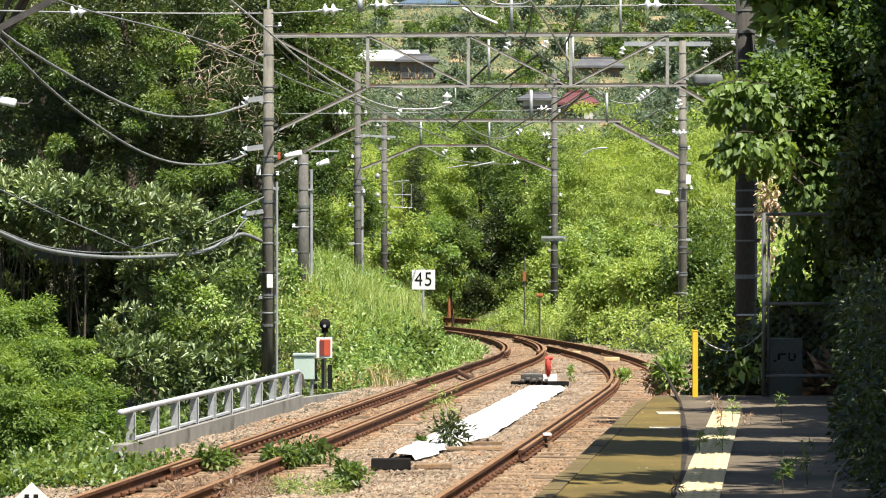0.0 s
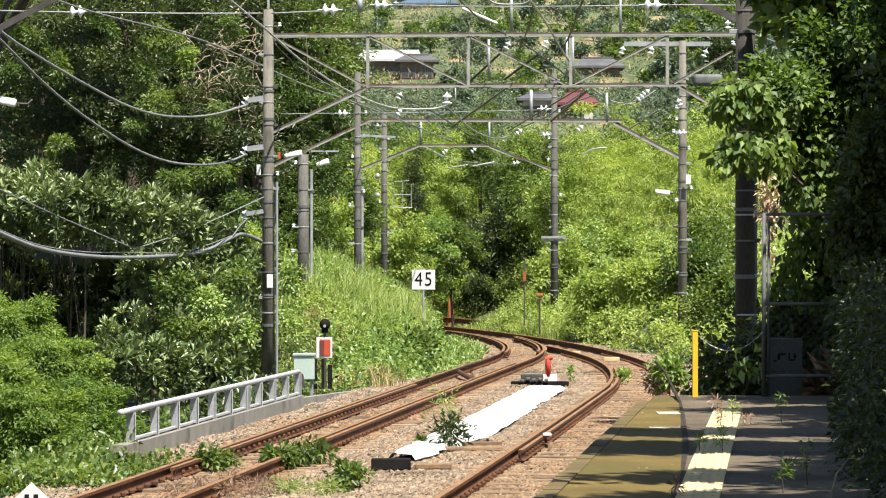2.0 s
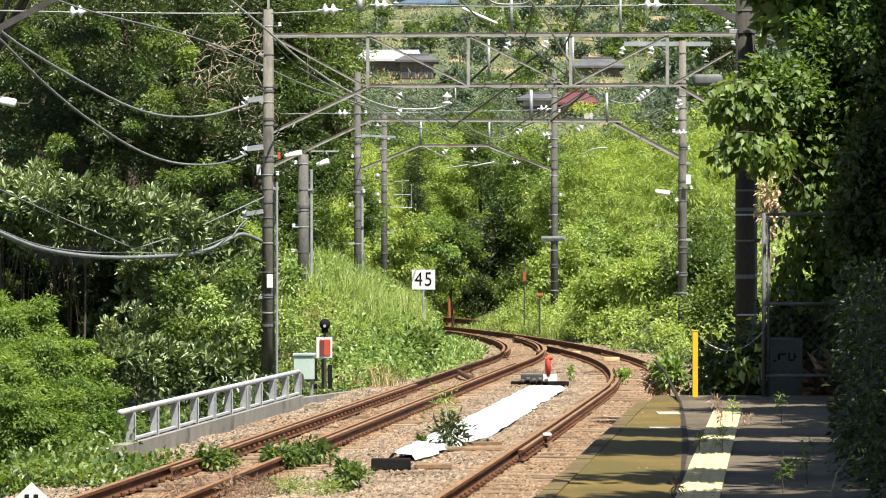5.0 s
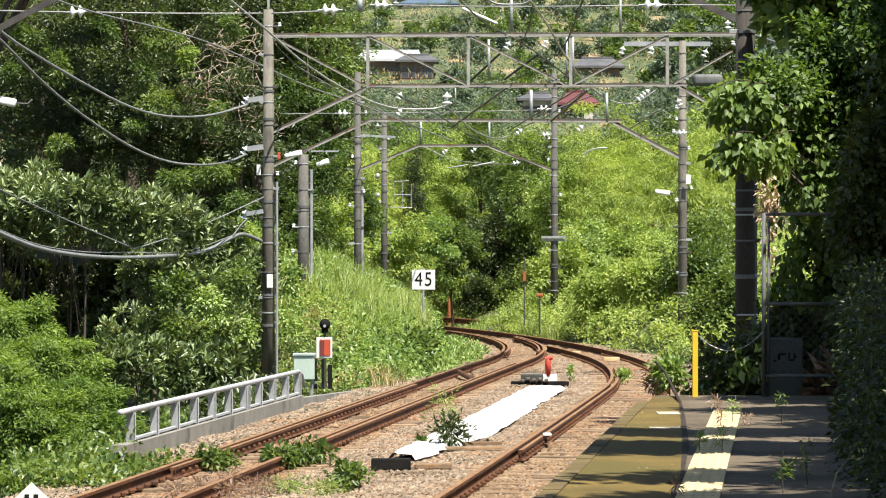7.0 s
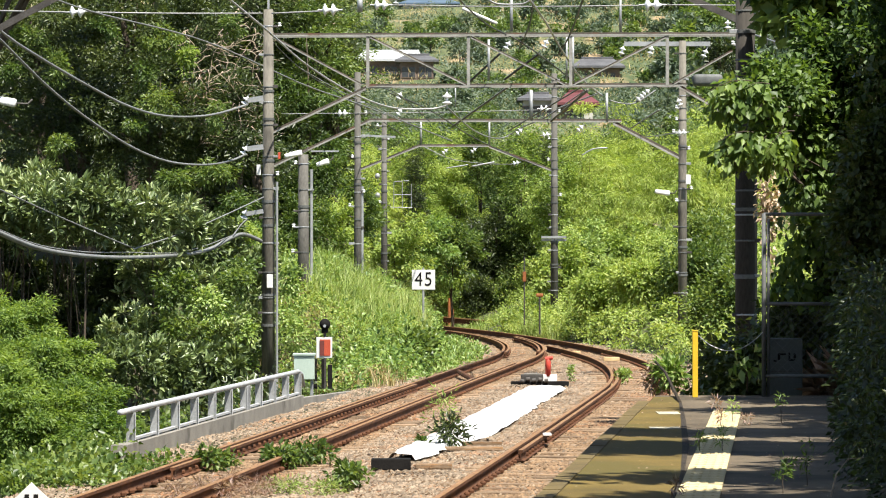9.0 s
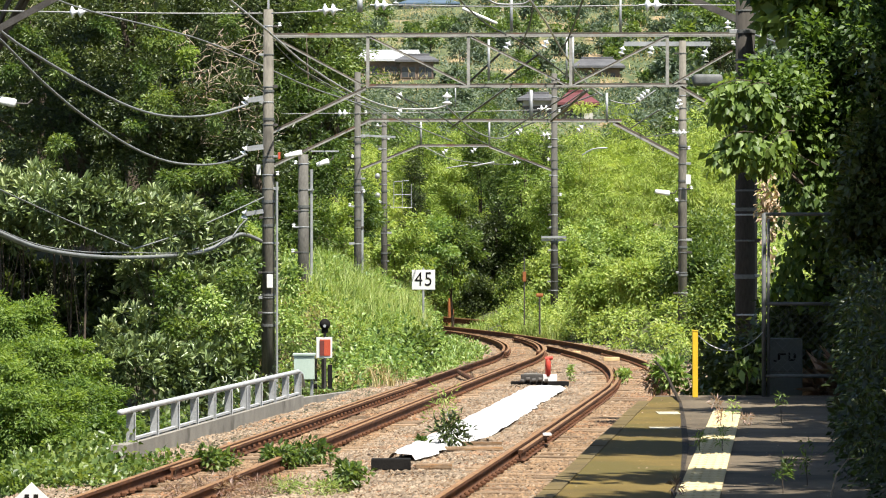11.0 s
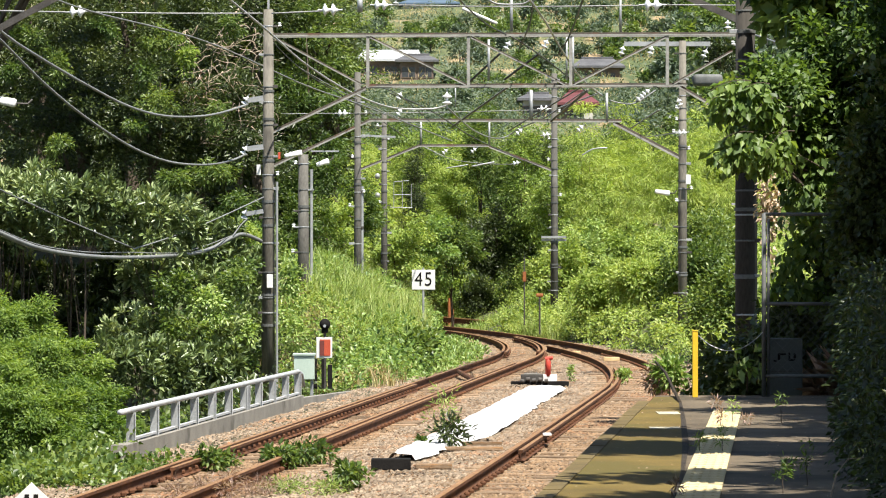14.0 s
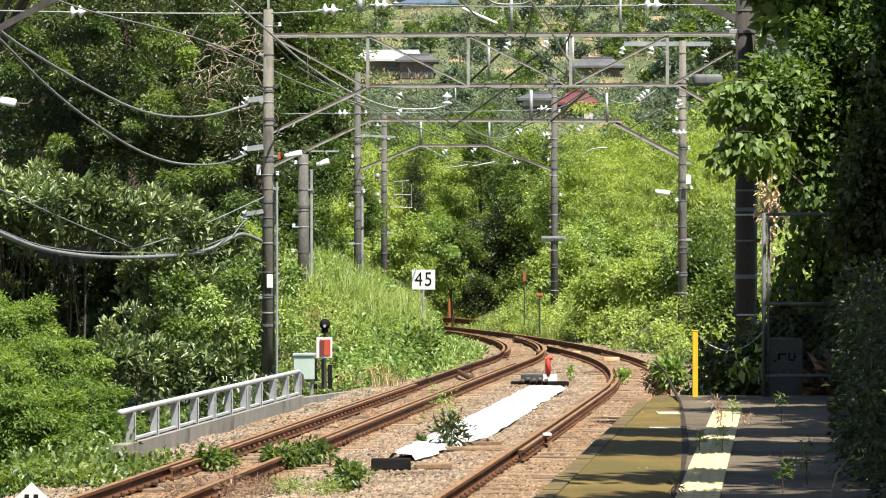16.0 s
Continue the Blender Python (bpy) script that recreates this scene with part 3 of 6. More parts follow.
for i in range(len(SEAM) - 1):
    bms.faces.new((lo[i][1], hi[i][1], hi[i + 1][1], lo[i + 1][1]))
    bms.faces.new((hi[i][0], hi[i + 1][0], hi[i + 1][1], hi[i][1]))
part("edge_strip", bms, "mossy", platform, "olive mossy strip along the platform edge")
bms = bmesh.new()
a = [[bms.verts.new((q.x + d + 0.012 * math.sin(i * 2.3 + d * 90), q.y, 0.949)) for d in (-0.022, 0.026)] for i, q in enumerate(SEAM)]
for p, q in zip(a, a[1:]):
    bms.faces.new((p[0], p[1], q[1], q[0]))
part("joint", bms, "seam", platform, "dark weedy joint curving along the platform")
for k in range(26):
    y = -8 + k * 1.95
    if y < PY1 - 1.9:
        part("coping_stone", slab(0.0, 0.13, y, y + 1.935, 0.80, 0.95 + 0.004 * (k % 3)), "coping", platform)


# ---- overhead line gantries ----
def pole(name, foot, height, r0, r1, label, group="concrete poles", bands=(), mat="pole", steps=False):
    root = thing(name, foot, label, "pole", group)
    part("shaft", tubed([(0, 0, -2.2), (0, 0, height * 0.5), (0, 0, height)], [r0, (r0 + r1) / 2, r1], 20), mat, root, smooth=True)
    for z in bands:
        r = r0 + (r1 - r0) * z / height
        bm = bmesh.new()
        lathe(bm, [(r + 0.014, 0), (r + 0.014, 0.06)], (0, 0, z), (0, 0, 1), 20)
        part("band", bm, "dullsteel", root)
    z, i = 1.3, 0
    fit = random.Random(int(height * 100))
    while z < height - 0.25:
        r = r0 + (r1 - r0) * z / height
        sd = fit.choice((-1, 1))
        clamp = part("clamp", lathe(bmesh.new(), [(r + 0.008, 0), (r + 0.012, 0.012), (r + 0.008, 0.03)], (0, 0, z), (0, 0, 1), 16), "dullsteel" if i % 3 else "steel", root)
        out = fit.uniform(0.05, 0.15)
        part("lug", boxed((min(0, sd * (r + out)), -r * 0.55, z - 0.012), (max(0, sd * (r + out)), -r * 0.2, z + fit.uniform(0.03, 0.07)), 0.006), "steel" if i % 2 else "darksteel", clamp)
        if z > height * 0.45 and fit.random() < 0.5:
            part("spool", lathe(bmesh.new(), [(0.02, 0), (0.05, 0.02), (0.03, 0.05), (0.05, 0.08), (0.02, 0.1)], (sd * (r + out), -r * 0.4, z), (0, 0, 1), 10), "porcelain", clamp)
        z += fit.uniform(0.28, 0.75)
        i += 1
    for i in range(int(height / 0.42) if steps else 0):
        z, sd = 1.4 + i * 0.42, (-1) ** i
        if z < height - 0.6:
            part("step_bolt", tubed([(sd * 0.08, 0, z), (sd * (r0 + 0.10), 0, z), (sd * (r0 + 0.105), 0, z + 0.05)], 0.014, 6), "darksteel", root)
    return root


Y1, Y2, Y3 = 82.0, 102.0, 126.0
pole("catenary_pole", (-4.026, 82.00, -0.006), 8.31, 0.160, 0.112, "tall tapered concrete pole with steel bands beside the track",
     bands=(1.0, 1.7, 3.3, 3.85, 4.8, 5.75, 6.4))
pole("catenary_pole", (-2.447, 102.00, 0.250), 7.65, 0.118, 0.085, "concrete catenary pole standing in undergrowth", bands=(2.1, 3.4, 4.4, 5.6), steps=True, mat="polegrey")
pole("catenary_pole", (6.871, 102.00, 0.250), 8.55, 0.145, 0.10, "pale concrete catenary pole rising out of bushes", bands=(1.8, 2.6, 4.5, 5.5))
pole("catenary_pole", (-2.082, 126.00, 0.498), 7.2, 0.125, 0.09, "slim concrete pole with a signal ladder frame", bands=(2.2, 3.4, 4.4), steps=True, mat="polegrey")
pole("catenary_pole", (3.944, 126.00, 0.098), 9.0, 0.145, 0.10, "concrete catenary pole with climbing steps among bushes", bands=(2.2, 3.0, 4.4, 5.6), steps=True, mat="polegrey")
pole("catenary_pole", (-3.532, 90.00, 0.241), 4.95, 0.155, 0.125, "short dark concrete pole with two lamps", bands=(1.5, 3.6), mat="polegrey")
pole("catenary_pole", (4.930, 58.00, 0.342), 7.2, 0.17, 0.155, "thick concrete pole in tree shade behind the platform gate", bands=(1.9, 3.0, 5.9), mat="darkened")
pole("catenary_pole", (6.93, 82.00, -0.006), 8.2, 0.16, 0.12, "concrete pole half hidden behind a nearer one", bands=(6.4,))

g1 = thing("catenary_gantry", (-4.026, 82.00, 7.720), "long grey steel truss beam spanning both tracks", "gantry", "gantries")


def chord(root, a, b, w, mat="beam", name="chord", deep=None):
    """A rolled steel member: a dark web with a flange along its foot, painted paler, partly as sunlight."""
    q = Vector(root.location)
    a, b = Vector(a) - q, Vector(b) - q
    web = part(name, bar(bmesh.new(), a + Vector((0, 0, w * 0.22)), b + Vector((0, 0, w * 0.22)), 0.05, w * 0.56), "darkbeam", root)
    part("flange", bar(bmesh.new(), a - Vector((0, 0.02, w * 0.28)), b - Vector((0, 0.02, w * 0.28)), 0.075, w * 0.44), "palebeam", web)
    return web


for dy in (0.0, 0.45):
    chord(g1, Vector((-4.143, 82.00, 7.720)) + Vector((0, dy, 0)), Vector((6.853, 82.00, 7.746)) + Vector((0, dy, 0)), 0.078)
    chord(g1, Vector((-1.772, 82.00, 6.548)) + Vector((0, dy, 0)), Vector((5.628, 82.00, 6.574)) + Vector((0, dy, 0)), 0.078)
for a, b in ((((-1.733, 82.00, 7.720)), ((-1.733, 82.00, 6.548))), (((0.586, 82.00, 7.720)), ((0.586, 82.00, 6.548))), (((2.944, 82.00, 7.720)), ((2.944, 82.00, 6.548))), (((5.172, 82.00, 7.720)), ((5.172, 82.00, 6.548)))):
    chord(g1, a, b, 0.065, name="upright")
for a, b in ((((-3.961, 82.00, 7.694)), ((-1.876, 82.00, 6.574))), (((-1.681, 82.00, 7.668)), ((0.521, 82.00, 6.574))), (((0.638, 82.00, 7.668)), ((2.814, 82.00, 6.574))), (((5.133, 82.00, 7.668)), ((2.997, 82.00, 6.574))), (((6.670, 82.00, 7.355)), ((5.289, 82.00, 6.574)))):
    chord(g1, a, b, 0.059, name="diagonal")
chord(g1, (-1.772, 82.00, 6.495), (-4.143, 82.00, 5.375), 0.091, name="knee_brace")
chord(g1, (5.420, 82.00, 6.548), (6.723, 82.00, 5.792), 0.091, name="knee_brace")

g2 = thing("catenary_gantry", (-2.447, 102.00, 6.522), "steel cross beam with knee braces over the tracks", "gantry", "gantries")
chord(g2, (-2.091, 102.00, 6.522), (5.121, 102.00, 6.506), 0.097)
chord(g2, (-2.091, 102.00, 6.522), (-5.089, 102.00, 5.112), 0.097, name="knee_brace")
chord(g2, (4.878, 102.00, 6.457), (6.823, 102.00, 5.436), 0.130, name="knee_brace")
g3 = thing("catenary_gantry", (-0.781, 126.00, 6.544), "small steel beam over the far curve", "gantry", "gantries")
chord(g3, (-0.841, 126.00, 6.544), (1.642, 126.00, 6.544), 0.100)
chord(g3, (-0.841, 126.00, 6.544), (-3.083, 126.00, 5.643), 0.100, name="knee_brace")
chord(g3, (1.642, 126.00, 6.504), (3.884, 126.00, 5.663), 0.100, name="knee_brace")

# speed sign
sign = thing("speed_sign", (-0.528, 95.00, 0.411), "square white railway speed board reading 45", "sign")
sb = Vector(sign.location)
part("post", tubed([(0, 0.03, 0), (0, 0.03, 1.9)], 0.03), "steel", sign)
part("board", boxed(Vector((-0.830, 95.00, 1.725)) - sb - Vector((0, 0.01, 0)), Vector((-0.211, 95.00, 2.253)) - sb + Vector((0, 0.01, 0)), 0.008), "white", sign)


def lettering(name, text, size, place, parent, mat, squeeze=1.0):
    cu = bpy.data.curves.new(name, "FONT")
    cu.body, cu.size, cu.extrude, cu.align_x, cu.align_y = text, size, 0.002, "CENTER", "CENTER"
    cu.offset = 0.0
    ob = new("tmp_text", cu)
    dg = bpy.context.evaluated_depsgraph_get()
    me = bpy.data.meshes.new_from_object(ob.evaluated_get(dg))
    bpy.data.objects.remove(ob)
    me.transform(Matrix.Diagonal((squeeze, 1, 1, 1)))
    me.materials.clear()
    r = link_mesh(name, me, mat, parent)
    r.matrix_basis = pose(*place, 90, 0, 0)
    return r


c45 = Vector((-0.521, 95.00, 1.989)) - sb
for ch, dx in (("4", -0.128), ("5", 0.128)):
    lettering("numeral", ch, 0.53, (c45.x + dx, c45.y - 0.016, c45.z), sign, "black", 0.86)


# ---- parapet fence on its concrete kerb ----
FA, FB = Vector((-4.318, 49.23, 0.050)), Vector((-2.686, 65.78, 0.050))
f_dir = (FB - FA).normalized()
kerb = thing("parapet_kerb", tuple(FA), "low pale concrete kerb along the ballast", "kerb", kind="structure")
end = Vector((-1.906, 74.05, 0.000)) - FA
bmk = bmesh.new()
bar(bmk, Vector((0, 0, -0.22)) - f_dir * 0.9, (FB - FA) + Vector((0, 0, -0.22)), 0.22, 0.42)
part("kerb_wall", bmk, "concrete", kerb)
bmk = bmesh.new()
bar(bmk, (FB - FA) + Vector((0, 0, -0.24)), Vector((end.x, end.y, -0.42)), 0.14, 0.36)
part("kerb_wall", bmk, "concrete", kerb)
fence = thing("parapet_fence", tuple(FA), "low grey-white painted steel railing on a kerb", "fence")
FH = 0.43
span = FB - FA
part("top_rail", tubed([Vector((0, 0, FH)) - f_dir * 0.8, Vector((0, 0, FH)), span + Vector((0, 0, FH)), span + Vector((0.05, 0.35, FH - 0.06)), span + Vector((0.08, 0.6, FH - 0.28))], 0.042, 12), "fence", fence, smooth=True)
bmr = bmesh.new()
bar(bmr, Vector((0, 0, 0.03)), span + Vector((0, 0, 0.03)), 0.06, 0.03)
part("bottom_rail", bmr, "fence", fence)
for k in range(11):
    q = span * (k / 10.0) ** 0.96
    for dx in ((0.0, 0.24) if k == 6 else (0.0,)):
        b = bmesh.new()
        r = q + f_dir * dx
        box(b, (r.x - 0.065, r.y - 0.004, -0.02), (r.x + 0.055, r.y + 0.004, FH - 0.03))
        post = part("post", b, "steel", fence, "grey flat steel post")
        part("post_flange", boxed((r.x + 0.0552, r.y - 0.03, -0.02), (r.x + 0.066, r.y + 0.03, FH - 0.03)), "fence", post)

# ---- dwarf signal, cabinet, switch gear ----
sg = thing("dwarf_signal", (-2.508, 75.53, -0.100), "black dwarf signal lamp over a red and white board", "signal")
k = 0.012
part("mast", tubed([(0, 0, -0.1), (0, 0, 112 * k)], 0.03, 10), "darksteel", sg)
part("board", boxed((-15 * k, -0.03, 46 * k), (13 * k, -0.01, 83 * k), 0.006), "white", sg, "white-edged board")
part("red_panel", boxed((-9 * k, -0.045, 50 * k), (10 * k, -0.028, 79 * k), 0.004), "orange", sg)
part("dark_strip", boxed((-9 * k, -0.05, 50 * k), (-1 * k, -0.044, 77 * k), 0.002), "darkred", sg)
bl = bmesh.new()
lathe(bl, [(0.11, 0.0), (0.12, 0.12), (0.09, 0.16)], (0, -0.1, 106 * k), (0, 1, 0), 16)
part("lamp_housing", bl, "black", sg, "black round lamp housing", True)
bl = bmesh.new()
lathe(bl, [(0.075, 0.0), (0.07, 0.10), (0.02, 0.13)], (0, 0.0, 90 * k), (0, 0, 1), 14)
part("lamp_base", bl, "black", sg)
bl = bmesh.new()
lathe(bl, [(0.032, 0.0), (0.03, 0.012)], (0, -0.118, 103 * k), (0, 1, 0), 14)
part("lens", bl, "steel", sg)
for dx in (-22, -6, 5):
    part("plate_leg", boxed((dx * k, -0.02 + 0.01 * dx / 20, -0.1), ((dx + 8) * k, 0.04 + 0.01 * dx / 20, (45 if dx < 0 else 34) * k), 0.006), "black", sg)
cb = thing("relay_cabinet", (-2.838, 72.31, -0.100), "pale green painted steel trackside cabinet", "cabinet")
k2 = 0.0115
part("cabinet_body", boxed((-17 * k2, 0, 18 * k2), (19 * k2, 0.4, 60 * k2), 0.012), "mint", cb)
part("cabinet_roof", boxed((-19 * k2, -0.03, 60 * k2), (21 * k2, 0.43, 64 * k2), 0.008), "mint", cb)
for dx in (-14, 12):
    part("cabinet_leg", boxed((dx * k2, 0.1, -0.15), ((dx + 5) * k2, 0.2, 20 * k2)), "steel", cb)

rp = thing("switch_lever_post", (2.314, 78.32, -0.150), "short red post with a white foot at the switch", "post")
part("red_shaft", tubed([(0, 0, 0.12), (0, 0, 0.46), (0.0, 0, 0.52)], [0.062, 0.062, 0.04], 12), "red", rp, smooth=True)
part("cap", tubed([(-0.06, 0, 0.50), (0.10, -0.02, 0.53)], [0.05, 0.04], 10), "red", rp)
part("white_foot", boxed((-0.16, -0.05, -0.05), (0.2, 0.05, 0.16), 0.02), "white", rp)
sm = thing("switch_machine", (1.968, 76.93, -0.150), "dark grease-stained point machine between the tracks", "point machine")
part("base_timber", boxed((-0.5, -0.12, -0.1), (0.75, 0.12, 0.06), 0.01), "black", sm)
part("motor_box", boxed((-0.28, -0.1, 0.04), (0.2, 0.25, 0.21), 0.02), "darksteel", sm)
bl = bmesh.new()
for i in range(5):
    lathe(bl, [(0.045, 0), (0.045, 0.08)], (-0.3 + i * 0.13, -0.16, 0.08 + 0.03 * (i % 2)), (1, 0, 0.2 * (i % 3 - 1)), 10)
part("linkage", bl, "darksteel", sm)
part("cover_plate", boxed((-0.22, -0.05, 0.21), (0.12, 0.18, 0.235), 0.006), "concrete", sm)

for nm, pts, lbl in (("timber_block", ((-0.933, 46.25, -0.170), (-0.419, 46.25, -0.170)), "black tarred timber block lying on ballast"),
                     ("timber_block", ((-0.362, 46.49, -0.170), (0.120, 47.25, -0.170)), "weathered brown timber offcut on the ballast")):
    a, b = Vector(pts[0]), Vector(pts[1])
    t = thing(nm, pts[0], lbl, "timber", "timber blocks")
    ob = part("timber", boxed((0, -0.12, 0.0), ((b - a).x, 0.12, 0.15 if "black" in lbl else 0.07), 0.015), "black" if "black" in lbl else "oldwood", t)
for at in ((0.315, 52.17, -0.160), (0.307, 50.79, -0.160)):
    t = thing("timber_plank", at, "old grey plank laid across the ballast", "plank", "planks")
    part("plank_body", boxed((-0.5, -0.07, 0.0), (0.55, 0.07, 0.05), 0.008), "oldwood", t)
for pl, w in (((3.754, 100.12, -0.120), 0.22), ((4.454, 94.06, -0.120), 0.42), ((3.492, 74.76, -0.120), 0.12)):
    t = thing("pale_board", pl, "sun-bleached orange board between the rails", "board", "boards")
    part("board_body", boxed((-w / 2, -0.12, -0.03), (w / 2, 0.12, 0.07), 0.01), "paleboard", t)
# white ground sheet
ws = thing("ground_sheet", (0, 0, 0), "bright white weed-proof sheet laid between the tracks", "sheet")
bmw = bmesh.new()
left = [Vector(p) for p in ((-0.754, 48.42, -0.100), (-0.206, 53.95, -0.100), (0.293, 59.42, -0.100), (0.801, 64.62, -0.100), (1.350, 70.22, -0.100), (1.690, 73.89, -0.100))]
right = [Vector(p) for p in ((-0.374, 48.01, -0.100), (0.282, 52.13, -0.100), (0.766, 54.82, -0.100), (1.288, 60.48, -0.100), (1.878, 67.17, -0.100), (2.559, 73.89, -0.100))]
rows = []
for i in range(61):
    u = i / 60 * 5
    j = min(int(u), 4)
    a, b = left[j].lerp(left[j + 1], u - j), right[j].lerp(right[j + 1], u - j)
    a.x += 0.05 * noise.noise((i * 0.7, 0, 0))
    b.x += 0.08 * noise.noise((i * 0.9, 5, 0))
    rows.append([bmw.verts.new(a.lerp(b, t / 8) + Vector((0, 0, 0.03 * noise.noise((i * 0.4, t * 0.8, 2)) + (0.03 if 0 < t < 8 else -0.05)))) for t in range(9)])
for p, r in zip(rows, rows[1:]):
    for t in range(8):
        bmw.faces.new((p[t], p[t + 1], r[t + 1], r[t]))
part("sheet_cloth", bmw, "sheet", ws, smooth=True)
pl = thing("white_plate", (1.505, 51.75, 0.010), "small white plate lying on the check rail", "plate")
part("plate_body", boxed((-0.05, -0.25, 0), (0.07, 0.25, 0.02), 0.004), "white", pl)

# kilometre board in the weeds
kb = thing("gable_board", (-4.627, 40.00, -0.228), "white pointed marker board with dark bars standing in weeds", "sign")
bmg = bmesh.new()
sx = 0.00636
for y in (-0.012, 0.012):
    vs = [bmg.verts.new((x * sx, y, z * sx)) for x, z in ((-34, -20), (34, -20), (34, 14), (0, 46), (-34, 14))]
    bmg.faces.new(vs if y < 0 else vs[::-1])
bmg.verts.ensure_lookup_table()
for i in range(5):
    bmg.faces.new([bmg.verts[j] for j in (i, (i + 1) % 5, (i + 1) % 5 + 5, i + 5)])
part("board", bmg, "white", kb)
for dx in (-12, 4):
    part("dark_bar", boxed((dx * sx, -0.02, 8 * sx), ((dx + 8) * sx, -0.013, 25 * sx)), "black", kb)
part("post", tubed([(0, 0.02, -0.9), (0, 0.02, 0.0)], 0.025, 8), "steel", kb)

# ---- platform end: post, chain, gate, cabinet ----
yp = thing("barrier_post", (2.979, 42.04, 0.950), "yellow painted square steel post at the platform's end", "post")
part("post_body", boxed((-0.032, -0.032, -0.01), (0.032, 0.032, 0.77), 0.006), "yellow", yp)
part("post_cap", boxed((-0.036, -0.036, 0.77), (0.036, 0.036, 0.785), 0.003), "yellow", yp)
CH0, CH1 = Vector((3.016, 42.00, 1.672)), Vector((3.795, 42.20, 1.708))
chain = thing("chain", tuple(CH0), "slack pale chain between post and gate", "chain")
pts = wire_pts((0, 0, 0), CH1 - CH0, 0.20, 26)
for i in range(26):
    m = (pts[i] + pts[i + 1]) / 2
    part("chain_link", tubed([pts[i], m + Vector((0, 0.006 * (-1) ** i, 0)), pts[i + 1]], 0.006, 6), "steel", chain)

kg = 0.00672
gate = thing("platform_gate", (3.817, 42.30, 0.927), "galvanised pipe gate with wire mesh in deep shade", "gate")
W, Hh = 166 * kg, 326 * kg
# gate pipes and mesh in darkened zinc: their shade is in the colour
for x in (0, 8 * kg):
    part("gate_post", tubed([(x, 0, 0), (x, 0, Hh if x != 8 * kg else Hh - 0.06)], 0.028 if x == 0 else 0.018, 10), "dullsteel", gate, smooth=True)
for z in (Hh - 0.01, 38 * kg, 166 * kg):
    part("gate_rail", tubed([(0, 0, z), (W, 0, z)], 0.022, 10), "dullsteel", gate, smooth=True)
for i in range(-12, 24):
    for s in (-1, 1):
        x0 = i * 0.11
        a, b = (x0, 38 * kg), (x0 + s * (128 * kg), 166 * kg)
        lo, hi = 0.06, W - 0.03
        p, r = Vector((a[0], 0.004 * s, a[1])), Vector((b[0], 0.004 * s, b[1]))
        d = r - p
        t0, t1 = sorted(((lo - p.x) / d.x, (hi - p.x) / d.x))
        t0, t1 = max(t0, 0), min(t1, 1)
        if t1 > t0 + 0.02:
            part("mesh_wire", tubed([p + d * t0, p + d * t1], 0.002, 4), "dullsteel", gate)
cab = thing("platform_cabinet", (4.137, 42.90, 0.916), "grey steel cabinet with faded dark marks behind the gate", "cabinet")
part("cabinet_body", boxed((-0.2, 0, -0.02), (0.2, 0.3, 0.70), 0.01), "box", cab)
for x0, z0, x1, z1 in ((-0.10, 0.44, -0.07, 0.52), (-0.07, 0.50, 0.0, 0.52), (0.03, 0.43, 0.05, 0.53), (0.05, 0.43, 0.11, 0.45), (0.09, 0.46, 0.12, 0.52), (-0.15, 0.42, -0.11, 0.44)):
    part("mark_bar", boxed((x0, -0.006, z0), (x1, 0.002, z1)), "black", cab)
part("door_seam", boxed((-0.19, -0.004, 0.30), (0.19, 0.002, 0.306)), "darksteel", cab)
pm = thing("steel_post_panel", (5.234, 60.00, 0.360), "weathered tan concrete post in sunlight behind the column", "post")
part("post_body", boxed((-0.11, -0.1, -0.5), (0.06, 0.1, 3.55), 0.015), "pole", pm)

# platform markings and finds
for a, b in (((2.263, 37.88, 0.951), (2.497, 37.33, 0.951)), ((1.994, 34.48, 0.951), (2.284, 34.14, 0.951))):
    mk = thing("painted_mark", (0, 0, 0), "short worn white line painted on the platform", "marking", "painted marks")
    y0, y1 = b[1], a[1]
    part("paint", boxed((a[0], y0, 0.948), (b[0], y1, 0.953)), "wornwhite", mk)
TA, TB = Vector((1.588, 24.32, 0.950)), Vector((2.889, 38.04, 0.950))
tdir = (TB - TA).normalized()
side = Vector((tdir.y, -tdir.x, 0))
for i in range(66):
    p = TA + tdir * (-6 + i * 0.306)
    if p.y > PY1 - 0.6:
        break
    t = bmesh.new()
    vs = [bmesh.ops.create_cube(t, size=1.0)]
    for v in t.verts:
        c = v.co.copy()
        v.co = side * ((c.x + 0.5) * 0.30) + tdir * ((c.y + 0.5) * 0.300) + Vector((0, 0, (c.z + 0.5) * 0.012 - 0.006))
    for r in range(4):
        o4 = side * (0.05 + r * 0.067)
        bar(t, o4 + tdir * 0.03 + Vector((0, 0, 0.008)), o4 + tdir * 0.27 + Vector((0, 0, 0.008)), 0.022, 0.008)
    tile = part("tactile_tile", t, "tactile", platform)
    tile.location = p
n_l = 600
y_l = 24.0 + 18.0 * RNG.random(n_l)
x_l = np.array([edge_x(v) for v in y_l]) + 0.15 + 2.6 * RNG.random(n_l) ** 1.4
size_l = 0.006 + 0.018 * RNG.random(n_l) ** 2
_v, _f = blades(np.stack([x_l, y_l, np.full(n_l, 0.962)], 1), np.concatenate([RNG.normal(size=(n_l, 2)), 0.05 * RNG.normal(size=(n_l, 1))], 1), np.array([0, 0, 1.0]) + RNG.normal(size=(n_l, 3)) * 0.2, size_l, size_l * 0.5)
tagged(link_mesh("leaf_litter", mesh_of("leaf_litter", _v, _f, "leaf_brown"), None), "dry fallen leaves and grit strewn over the platform", "leaf litter", kind="stuff")
